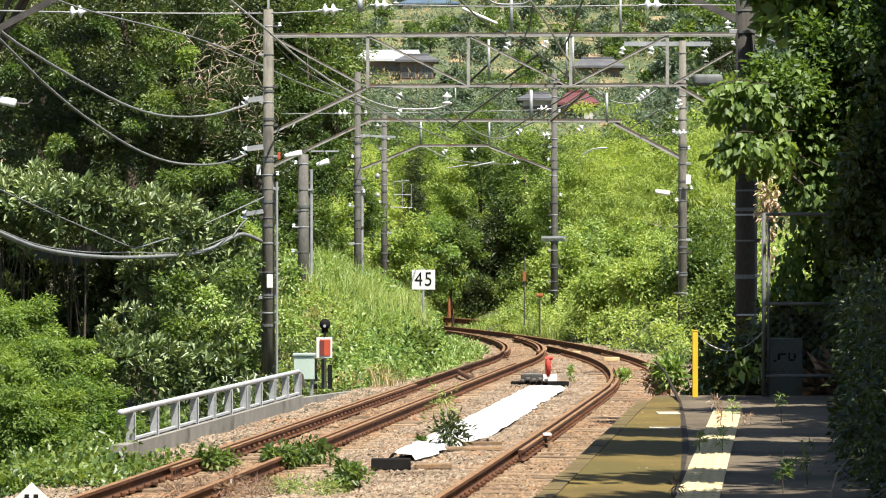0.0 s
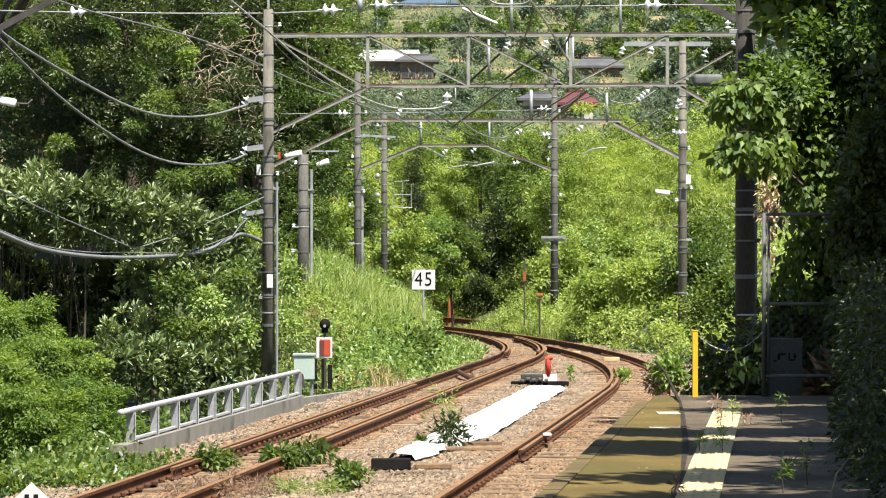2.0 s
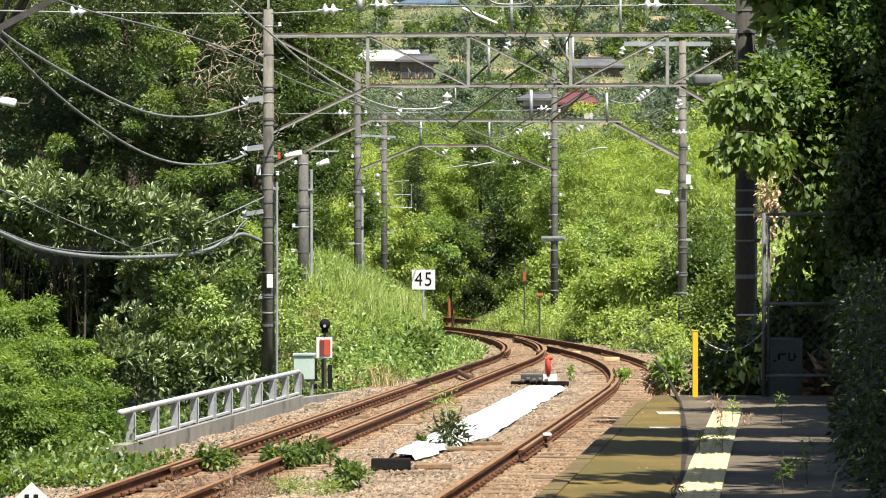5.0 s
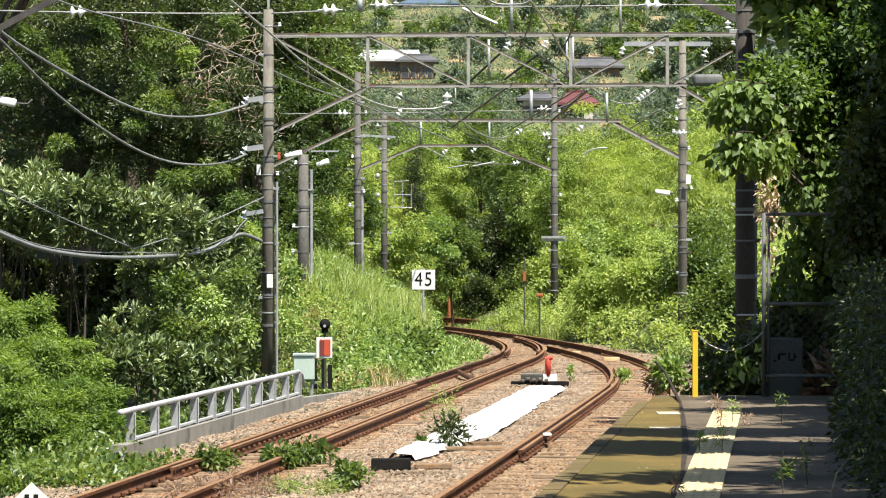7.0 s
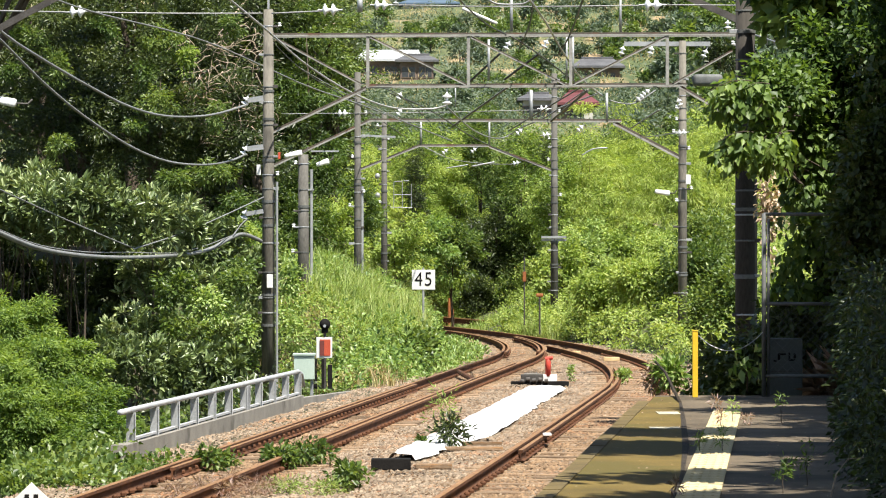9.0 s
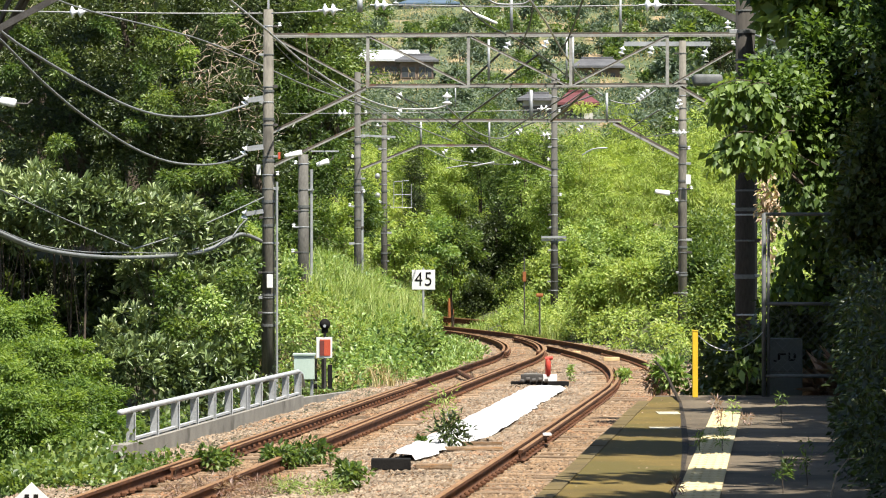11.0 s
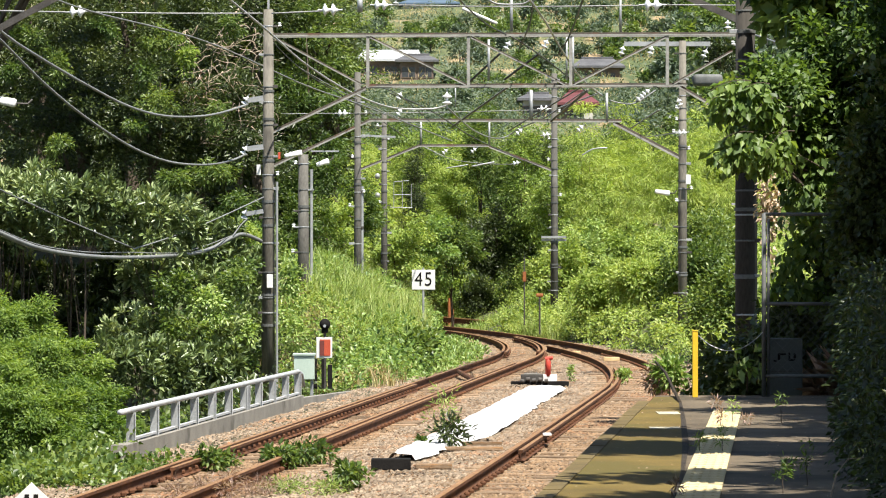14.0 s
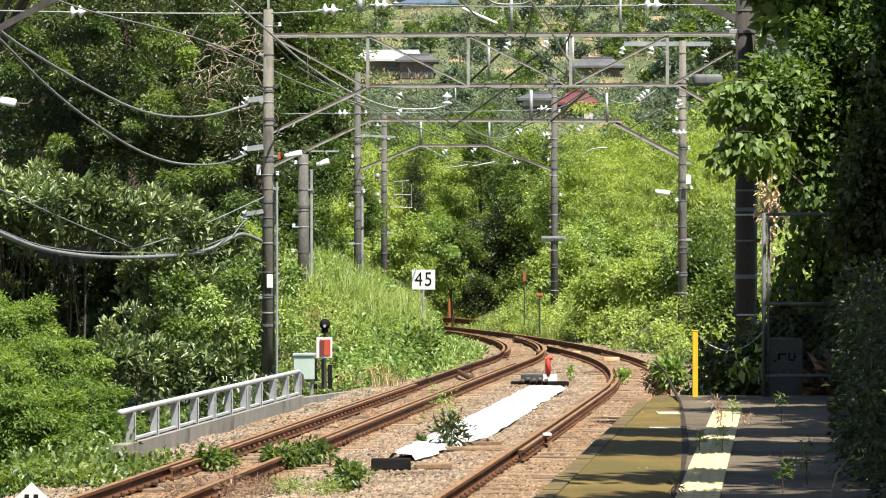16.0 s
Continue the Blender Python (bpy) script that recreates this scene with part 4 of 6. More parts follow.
stem = thing("vine_stem", (2.593, 43.40, 1.324), "dark bare vine stem trailing over the platform corner", "vine")
q = Vector(stem.location)
part("stem", tubed([Vector(p) - q for p in ((2.593, 43.40, 1.324), (2.692, 43.00, 1.199), (2.749, 42.40, 1.017), (2.690, 40.41, 0.950))], [0.014, 0.018, 0.02, 0.018], 8), "seam", stem, smooth=True)


# ---- overhead fittings ----
SHED = [(0.012, 0.0), (0.02, 0.01), (0.085, 0.03), (0.09, 0.045), (0.03, 0.075), (0.022, 0.09), (0.022, 0.12), (0.085, 0.14), (0.09, 0.155), (0.03, 0.19), (0.014, 0.22)]


def insulator(p, axis, size=1.0, mat="porcelain"):
    t = thing("insulator", p, "white porcelain two-shed line insulator", "insulator", "insulators")
    part("porcelain_body", lathe(bmesh.new(), [(r * size, z * size) for r, z in SHED], (0, 0, 0), axis, 14), mat, t, smooth=True)
    d = Vector(axis).normalized()
    part("pin", tubed([d * -0.06 * size, d * 0.28 * size], 0.013 * size, 6), "steel", t)
    return t


for p, ax, s in (((-7.877, 75.00, 7.760), (1, 0, 0.05), 1.5), ((-2.584, 76.00, 7.877), (1, 0, 0), 1.55), ((-1.473, 76.00, 7.985), (1, 0, 0), 1.4), ((4.299, 76.00, 7.985), (1, 0, 0), 1.7),
                 ((0.091, 82.00, 6.092), (0, 0, 1), 1.35), ((-2.955, 100.00, 6.636), (1, 0, 0), 1.25), ((2.717, 100.00, 6.763), (1, 0, 0), 1.2), ((1.587, 90.00, 7.848), (0.5, 0, 1), 1.0),
                 ((2.545, 90.00, 7.891), (0.5, 0, 1), 1.0), ((-1.207, 95.00, 6.811), (0.5, 0, 1), 0.9), ((-1.223, 95.00, 6.389), (0.7, 0, 1), 0.9), ((2.148, 104.00, 6.186), (1, 0, 0.9), 1.0),
                 ((2.964, 106.00, 6.221), (1, 0, 0.15), 1.0), ((3.933, 104.00, 6.285), (1, 0, 0.9), 1.0), ((-0.020, 124.00, 6.205), (1, 0, 0.8), 1.0), ((0.985, 124.00, 6.245), (1, 0, 0.8), 1.0),
                 ((2.443, 124.00, 5.851), (1, 0, 0.2), 1.0), ((5.105, 102.00, 8.402), (0.3, 0, 1), 1.1), ((5.931, 102.00, 8.402), (0.3, 0, 1), 1.1), ((7.471, 102.00, 8.321), (0.4, 0, 1), 1.1),
                 ((5.356, 98.00, 6.913), (1, 0, 0.8), 1.1), ((5.512, 98.00, 7.069), (1, 0, 0.8), 1.0), ((6.676, 101.00, 6.114), (1, 0, 0.1), 1.1), ((6.689, 100.00, 6.842), (-0.4, 0, 1), 1.0),
                 ((-4.586, 82.00, 6.105), (0.5, -0.3, 1), 1.0), ((-4.612, 82.00, 4.958), (0.5, -0.3, 1), 1.0), ((-4.599, 82.00, 3.473), (0.3, -0.3, 1), 1.0), ((-1.121, 84.00, 8.566), (0.1, 0, 1), 0.8), ((6.406, 80.00, 7.722), (0, 0, 1), 0.9), ((8.135, 80.00, 7.824), (0, 0, 1), 0.9)):
    insulator(p, ax, s)

# arms, brackets and lamps on the poles
def bracket(a, b, w, mat="steel", name="cable_bracket", label="flat grey steel cable bracket on a pole"):
    t = thing(name, a, label, "bracket", name + "s")
    bm = bmesh.new()
    bar(bm, (0, 0, 0), Vector(b) - Vector(a), 0.05, w)
    part("arm", bm, mat, t)
    return t


for a, b, w in (((-4.133, 81.80, 6.252), (-4.497, 81.80, 6.200), 0.12), ((-4.133, 81.80, 5.134), (-4.510, 81.80, 5.082), 0.12), ((-4.133, 81.80, 3.653), (-4.523, 81.80, 3.588), 0.10),
                ((-3.420, 92.00, 5.333), (-2.690, 92.00, 5.333), 0.04), ((3.478, 125.80, 3.300), (4.357, 125.80, 3.300), 0.08), ((3.481, 125.90, 3.200), (4.361, 125.90, 3.200), 0.08),
                ((5.212, 102.20, 8.722), (7.680, 102.20, 8.722), 0.13), ((-2.334, 102.00, 6.084), (-1.361, 102.00, 6.036), 0.06), ((-2.382, 126.00, 7.445), (-0.480, 126.00, 7.445), 0.10)):
    bracket(a, b, w)
for a, b, w, m in (((-7.588, 60.00, 6.404), (-6.482, 60.00, 6.995), 0.11, "darksteel"), ((5.415, 80.00, 8.485), (7.042, 80.00, 7.748), 0.15, "darksteel"), ((-4.026, 82.00, 8.528), (-4.026, 82.00, 8.319), 0.05, "steel")):
    bracket(a, b, w, m, "steel_stay", "dark diagonal steel stay of the overhead line")


def lamp(p, tilt, length, label="white trackside floodlight on a short arm"):
    t = thing("floodlight", p, label, "lamp", "floodlights")
    b = bmesh.new()
    box(b, (-length / 2, -0.09, -0.07), (length / 2, 0.09, 0.08), 0.045)
    for v in b.verts:
        if v.co.x < 0:
            v.co.z *= 0.75
    ob = part("housing", b, "lampglass", t, smooth=True)
    part("arm", tubed([(length * 0.45, 0, 0.0), (length * 0.8, 0.02, 0.03), (length * 0.9, 0.05, 0.12)], 0.018, 8), "darksteel", t)
    t.rotation_euler = (0, radians(tilt), 0)
    return t


lamp((-3.705, 88.00, 5.131), -12, 0.447)
lamp((-3.113, 92.00, 5.026), -18, 0.351)
lamp((6.165, 100.00, 4.411), 8, 0.429)
lamp((-7.762, 62.00, 5.329), 10, 0.650)
for p, w, h, m, lbl in (((-4.232, 81.70, 4.599), 0.05, 0.12, "white", "small white box on the pole"), ((7.013, 101.70, 4.814), 0.07, 0.14, "white", "small white box on the pole"),
                        ((-3.983, 81.80, 2.041), 0.07, 0.155, "white", "blank white number plate on the pole"), ((-3.764, 81.70, 4.924), 0.03, 0.08, "orange", "small orange box on the pole"),
                        ((2.791, 122.00, 1.922), 0.06, 0.17, "rustorange", "faded orange marker plate"), ((0.352, 138.60, 0.420), 0.07, 0.16, "rustorange", "rusty orange marker in weeds")):
    t = thing("pole_plate", p, lbl, "plate", "plates on poles")
    part("plate_body", boxed((-w, -0.02, -h), (w, 0.02, h), 0.01), m, t)
mk = thing("marker_post", (2.791, 122.00, 0.855), "slim rusty marker post in front of a dark tree", "post")
part("post_body", tubed([(0, 0.03, -0.6), (0, 0.03, 1.75)], 0.024, 8), "darksteel", mk)
mk = thing("marker_post", (3.206, 118.00, 0.631), "short rusty post with an orange cap in weeds", "post")
part("post_body", tubed([(0, 0, -0.6), (0, 0, 0.65)], 0.03, 8), "darksteel", mk)
part("cap", boxed((-0.12, -0.05, 0.64), (0.12, 0.05, 0.76), 0.04), "rustorange", mk)
mk = thing("marker_post", (0.240, 138.40, 0.10), "short rusty orange trackside post", "post")
part("post_body", tubed([(0, 0, -0.5), (0, 0, 0.9)], 0.06, 8), "rustorange", mk)
for a, b, r in (((-3.821, 81.80, 0.001), (-3.821, 81.80, 4.329), 0.03), ((-3.332, 90.00, 2.386), (-3.332, 90.00, 4.816), 0.04), ((-2.317, 102.00, 2.195), (-2.317, 102.00, 4.626), 0.04)):
    t = thing("cable_conduit", a, "thin grey conduit running up a pole", "conduit", "conduits")
    part("pipe", tubed([(0, 0, -1.6), Vector(b) - Vector(a)], r, 8), "steel", t)
# white dropper tubes hung from the beams
for a, b, r in (((1.615, 84.00, 8.806), (1.615, 84.00, 7.925), 0.037), ((4.191, 84.00, 8.806), (4.191, 84.00, 7.898), 0.031), ((1.158, 90.00, 8.105), (1.158, 90.00, 7.076), 0.034), ((3.062, 88.00, 8.039), (3.062, 88.00, 6.976), 0.025),
                ((3.216, 88.00, 8.039), (3.216, 88.00, 6.976), 0.031), ((7.465, 82.00, 8.476), (7.465, 82.00, 7.486), 0.025), ((7.874, 84.00, 8.726), (7.847, 84.00, 7.605), 0.050), ((8.541, 84.00, 8.672), (8.541, 84.00, 8.072), 0.019), ((2.479, 100.00, 7.287), (2.479, 100.00, 6.429), 0.050),
                ((4.608, 100.00, 7.208), (4.608, 100.00, 6.397), 0.037), ((1.355, 104.00, 6.549), (1.355, 104.00, 5.855), 0.031), ((-0.756, 122.00, 7.271), (-0.756, 122.00, 6.419), 0.037), ((-1.868, 80.00, 8.460), (-1.868, 80.00, 8.104), 0.062), ((0.336, 96.00, 7.222), (0.336, 96.00, 6.642), 0.019), ((19.161, 300.00, 14.516), (19.161, 300.00, 12.133), 0.074)):
    t = thing("hanger_tube", a, "pale galvanised hanger tube of the overhead line", "hanger", "hanger tubes")
    part("tube", tubed([(0, 0, 0), Vector(b) - Vector(a)], r, 10), "steel", t, smooth=True)
bt = bracket((7.288, 82.50, 7.935), (8.441, 82.50, 7.974), 0.12)
dk = thing("transformer", (8.923, 120.00, 8.510), "grey domed equipment box behind the leaves", "transformer")
part("tank", boxed((-0.5, -0.3, -0.15), (0.5, 0.3, 0.25), 0.12), "dullsteel", dk, smooth=True)
# signal ladder frame on the slim pole
lf = thing("service_ladder", (-1.675, 125.50, 4.295), "pale hooped steel service frame on a pole", "frame")
q = Vector(lf.location)
for a, b in (((-1.735, 125.50, 5.252), (-1.735, 125.50, 4.295)), ((-1.117, 125.50, 5.172), (-1.117, 125.50, 4.335)), ((-1.735, 125.50, 5.252), (-1.196, 125.50, 5.292)), ((-1.874, 125.50, 4.355), (-1.077, 125.50, 4.335)), ((-1.436, 125.50, 5.252), (-1.436, 125.50, 4.335)), ((-1.735, 125.50, 4.793), (-1.117, 125.50, 4.793))):
    part("frame_bar", tubed([Vector(a) - q, Vector(b) - q], 0.013, 6), "steel", lf)
for p in ((-2.311, 125.40, 5.449), (-2.311, 125.40, 4.772)):
    t = thing("signal_disc", p, "small round pale lamp disc on the pole", "lamp", "signal discs")
    part("disc", lathe(bmesh.new(), [(0.09, 0), (0.10, 0.05), (0.05, 0.1)], (0, 0, 0), (0, 1, 0), 14), "steel", t, smooth=True)


# ---- wires ----
def wire(pts, r, mat="wire", label="thin grey overhead wire", name="overhead_wire"):
    """A wire that passes smoothly through its points."""
    v = [Vector(p) for p in pts]
    out = []
    for i in range(len(v) - 1):
        p0, p1, p2, p3 = v[max(i - 1, 0)], v[i], v[i + 1], v[min(i + 2, len(v) - 1)]
        for s in range(8):
            t = s / 8
            out.append(0.5 * ((2 * p1) + (p2 - p0) * t + (2 * p0 - 5 * p1 + 4 * p2 - p3) * t * t + (3 * p1 - p0 - 3 * p2 + p3) * t ** 3))
    out.append(v[-1])
    a = out[0].copy()
    t = thing(name, a, label, "wire", name + "s")
    part("strand", tubed([p - a for p in out], r, 6), mat, t, smooth=True)


CL, CLN = "thick grey sagging cable slung between poles", "sagging_cable"
wire(((-8.046, 60.00, 6.937), (-7.654, 62.00, 6.491), (-7.374, 65.00, 6.246), (-6.808, 69.00, 5.878), (-6.315, 72.00, 5.631), (-5.803, 75.00, 5.567), (-5.106, 78.00, 5.711), (-4.466, 81.00, 6.062)), 0.026, "cable", CL, CLN)
wire(((-8.046, 60.00, 6.842), (-7.598, 61.00, 6.331), (-7.118, 64.00, 5.671), (-6.717, 67.00, 5.219), (-6.139, 70.00, 4.769), (-5.726, 74.00, 4.587), (-5.212, 77.00, 4.594), (-4.770, 79.00, 4.721), (-4.504, 81.00, 4.929)), 0.024, "cable", CL, CLN)
wire(((-8.046, 60.00, 4.030), (-7.723, 62.00, 3.772), (-7.282, 68.00, 3.345), (-6.449, 73.00, 2.820), (-6.325, 74.00, 2.800), (-5.378, 78.00, 3.257), (-4.104, 82.00, 3.994)), 0.014, "cable", CL, CLN)
wire(((-8.046, 60.00, 3.296), (-7.723, 62.00, 3.014), (-7.374, 65.00, 2.755), (-6.961, 69.00, 2.622), (-6.402, 73.00, 2.588), (-5.615, 77.00, 2.649), (-5.171, 79.00, 2.776), (-4.766, 80.00, 3.032), (-4.530, 81.00, 3.115), (-4.169, 82.00, 2.952)), 0.045, "cable", "thick bundled grey cable slung between poles", CLN)
wire(((-8.046, 60.00, 3.363), (-7.723, 62.00, 3.073), (-7.374, 65.00, 2.817), (-6.961, 69.00, 2.699), (-6.449, 73.00, 2.693), (-5.615, 77.00, 2.710), (-4.766, 80.00, 3.070)), 0.012, "wire")
wire(((-4.466, 81.00, 3.462), (-4.592, 80.50, 3.303), (-4.728, 80.00, 3.070)), 0.014)
for pts, r, m in ((((-9.581, 75.00, 7.795), (-7.912, 75.00, 7.760)), 0.018, "wire"), (((-7.436, 75.00, 7.760), (-5.806, 75.50, 7.770), (-3.852, 76.00, 7.804)), 0.018, "wire"), (((-3.671, 76.00, 7.804), (-2.584, 76.00, 7.853)), 0.018, "wire"),
               (((-1.135, 76.00, 7.985), (1.401, 76.00, 7.949), (4.299, 76.00, 7.973)), 0.014, "wire"), (((4.782, 76.00, 7.985), (6.472, 76.00, 7.973), (7.680, 76.00, 7.925)), 0.014, "wire"),
               (((-8.052, 70.00, 7.838), (-7.301, 74.00, 7.703), (-5.364, 80.00, 7.455), (-3.412, 88.00, 6.850), (-2.023, 95.00, 6.600), (0.280, 110.00, 6.183)), 0.018, "wire"),
               (((-4.574, 74.00, 8.067), (-3.891, 78.00, 7.594), (-3.179, 82.00, 7.056), (-2.268, 86.00, 6.603), (-1.329, 89.00, 6.347), (-0.343, 90.00, 6.346), (0.100, 90.00, 6.432)), 0.024, "palewire"),
               (((-3.961, 82.00, 7.590), (-3.412, 88.00, 7.172), (-2.242, 98.00, 6.726), (-1.139, 112.00, 6.337)), 0.012, "darkwire"),
               (((1.624, 70.00, 7.772), (2.173, 76.00, 7.647), (2.843, 84.00, 7.431), (3.596, 92.00, 7.204), (4.391, 98.00, 7.038)), 0.024, "palewire"),
               (((2.871, 72.00, 7.919), (2.885, 80.00, 7.671), (2.815, 86.00, 7.505)), 0.020, "darkwire"), (((1.842, 72.00, 7.919), (1.908, 78.00, 7.743), (1.831, 86.00, 7.587)), 0.018, "darkwire"),
               (((1.444, 90.00, 7.748), (0.672, 92.00, 7.117)), 0.03, "darkwire"), (((2.445, 90.00, 7.748), (1.593, 92.00, 7.190)), 0.03, "darkwire"), (((0.254, 76.00, 8.191), (0.966, 80.00, 7.849), (1.949, 84.00, 7.605), (3.089, 90.00, 7.219), (3.905, 96.00, 7.023)), 0.016, "darkwire"),
               (((-4.512, 100.00, 6.620), (-2.923, 100.00, 6.636)), 0.012, "wire"), (((-2.606, 100.00, 6.636), (-0.064, 100.00, 6.667), (2.669, 100.00, 6.731)), 0.012, "wire"), (((3.194, 100.00, 6.763), (4.341, 99.00, 7.161)), 0.02, "wire"),
               (((0.100, 90.00, 6.389), (0.872, 98.00, 6.072), (1.669, 104.00, 6.070), (2.330, 104.00, 6.400), (3.014, 102.00, 6.651), (3.924, 98.00, 7.193)), 0.018, "wire"),
               (((4.609, 98.00, 6.913), (4.920, 98.00, 6.835), (5.310, 98.00, 6.851), (5.914, 99.00, 7.240)), 0.018, "wire"), (((5.960, 110.00, 6.270), (6.669, 106.00, 6.255), (6.823, 102.00, 6.149)), 0.012, "wire"), (((5.469, 104.00, 6.351), (6.069, 100.00, 6.731)), 0.02, "wire"),
               (((-0.744, 120.00, 7.042), (-1.643, 110.00, 7.004), (-2.865, 98.00, 7.193), (-3.632, 90.00, 7.390)), 0.012, "wire"), (((-0.659, 122.00, 6.380), (0.310, 122.00, 5.953), (1.497, 124.00, 5.851), (2.384, 124.00, 5.831)), 0.014, "wire"),
               (((0.989, 122.00, 5.701), (1.764, 122.00, 5.856)), 0.03, "steel"), (((4.612, 118.00, 5.975), (4.987, 118.00, 6.181), (5.456, 118.00, 6.218)), 0.025, "steel"), (((0.116, 122.00, 5.643), (0.853, 122.00, 5.760)), 0.022, "steel"),
               (((-2.006, 82.00, 6.626), (-1.174, 88.00, 6.655), (-0.366, 96.00, 6.261)), 0.012, "darkwire"), (((-1.344, 90.00, 6.747), (-0.366, 96.00, 6.566), (1.133, 108.00, 6.118), (3.412, 122.00, 5.643)), 0.016, "darkwire"),
               (((1.730, 90.00, 6.961), (0.254, 100.00, 6.254)), 0.03, "beam"), (((3.742, 92.00, 6.912), (3.035, 100.00, 6.413)), 0.035, "beam"), (((3.684, 92.00, 7.058), (1.917, 104.00, 6.285)), 0.02, "beam"),
               (((6.940, 80.00, 7.621), (6.851, 70.00, 6.715), (6.349, 60.00, 5.889)), 0.02, "wire"), (((0.454, 84.00, 8.472), (0.854, 84.00, 8.299), (1.281, 84.00, 8.112)), 0.04, "white"), (((0.990, 82.00, 8.593), (1.251, 82.00, 8.437), (1.837, 82.00, 8.437), (2.058, 82.00, 8.580)), 0.025, "wire"),
               (((-6.012, 110.00, 10.657), (-6.932, 108.00, 9.206)), 0.03, "deadwood"), (((-5.903, 108.00, 9.721), (-6.847, 108.00, 9.241)), 0.03, "deadwood")):
    wire(pts, r, m, "thin overhead line wire" if m != "deadwood" else "bare pale dead tree branch", "overhead_wire" if m != "deadwood" else "dead_branch")


# ---- hillside: houses and orchard trees ----
def house(place, w, d, h, rise, roof, wall, label, hip=0.25, windows=2):
    root = thing("house", place, label, "house", "houses on the hillside")
    part("wall", boxed((-w / 2, -d / 2, -3.5), (w / 2, d / 2, h)), wall, root)
    b = bmesh.new()
    e = 0.55
    lo = [b.verts.new((sx * (w / 2 + e), sy * (d / 2 + e), h - 0.1)) for sx, sy in ((-1, -1), (1, -1), (1, 1), (-1, 1))]
    lo2 = [b.verts.new((v.co.x, v.co.y, h + 0.12)) for v in lo]
    r0, r1 = b.verts.new((-w / 2 * (1 - hip), 0, h + rise)), b.verts.new((w / 2 * (1 - hip), 0, h + rise))
    b.faces.new(lo[::-1])
    for i in range(4):
        b.faces.new((lo[i], lo[(i + 1) % 4], lo2[(i + 1) % 4], lo2[i]))
    b.faces.new((lo2[0], lo2[1], r1, r0))
    b.faces.new((lo2[2], lo2[3], r0, r1))
    b.faces.new((lo2[1], lo2[2], r1))
    b.faces.new((lo2[3], lo2[0], r0))
    part("roof", b, roof, root)
    part("ridge_cap", boxed((-w / 2 * (1 - hip), -0.15, h + rise - 0.05), (w / 2 * (1 - hip), 0.15, h + rise + 0.18), 0.04), roof, root)
    for i in range(windows):
        x = -w / 2 + w * (i + 0.5) / windows
        win = part("window", boxed((x - 0.75, -d / 2 - 0.06, h - 1.75), (x + 0.75, -d / 2 + 0.02, h - 0.55), 0.02), "wallbrown", root, "brown window frame")
        for s in (-1, 1):
            part("pane", boxed((x + s * 0.35 - 0.3, -d / 2 - 0.08, h - 1.65), (x + s * 0.35 + 0.3, -d / 2 - 0.05, h - 0.65)), "glass", win)
    return root


house((-5.438, 372.00, 21.572), 6.2, 5, 1.45, 1.05, "roofwhite", "wallbrown", "low brown house with a bright white metal roof", 0.05, 3)
house((-2.675, 366.00, 21.150), 3.4, 4, 1.5, 0.7, "roofgrey", "wallbrown", "small brown annexe with a grey tiled roof")
house((-1.937, 508.00, 37.387), 7.6, 5, 1.2, 0.8, "roofblue", "wallpale", "pale house with a faded blue roof high on the hill")
house((15.962, 368.00, 21.018), 4.4, 5, 1.1, 1.0, "roofgrey", "wallbrown", "brown hillside house with a grey tiled roof")
house((8.488, 318.00, 14.877), 2.7, 4, 1.7, 0.6, "roofgrey", "wallpale", "grey tiled house beside the red roof")
red_house = house((11.80, 314.00, 14.673), 2.7, 4, 1.35, 1.15, "roofred", "wallbrown", "brown house with a dark red tiled roof", 0.45, 1)
part("bay", boxed((0.55, -2.25, -0.6), (1.35, -1.98, 0.55), 0.03), "wallpale", red_house, "pale projecting bay")
house((49.889, 500.00, 33.979), 5.0, 5, 1.2, 0.9, "roofgrey", "wallpale", "pale far house with a grey roof")

ORCH = []
for i in range(4):
    r = 0.75 + 0.16 * i
    t = tree("orchard_tree", (0, 0, 0), (0, 0, r * 1.15), (r, r, r * 0.85), 34, 14, 0.36, "leaf_orchard" if i % 2 else "leaf_mid", "round dark green orchard tree on the slope", "tree",
             spread=0.3, trunk=0.08, limbs=2, group="orchard trees on the hillside")
    ORCH.append(t)
spots = []
while len(spots) < 296:
    y = random.uniform(285, 570)
    x = random.uniform(-0.029, 0.104) * y
    row = math.sin(y * 0.16 + x * 0.03)
    hidden = any(abs(x - hx) < hw and hy - 60 < y < hy + 8 for hx, hw, hy in ((-5.4, 5.0, 372), (-1.9, 4.8, 508), (16.0, 3.1, 368), (10.3, 4.6, 316)))
    if not hidden and row > -0.35 and all((x - a) ** 2 + (y - b) ** 2 / 9 > 1.25 for a, b in spots):
        spots.append((x, y))
for i, (x, y) in enumerate(spots):
    s = random.uniform(0.75, 1.25) * (1.7 if x > 0.063 * y else 1.0)
    src = ORCH[i % 4]
    m = pose(x, y, float(ground_z(x, y)) - 0.15, 0, 0, random.uniform(0, 360))
    if i < 4:
        src.matrix_basis = m @ Matrix.Diagonal((s, s, s, 1))
    else:
        copy_thing(src, m).scale = (s, s, s)


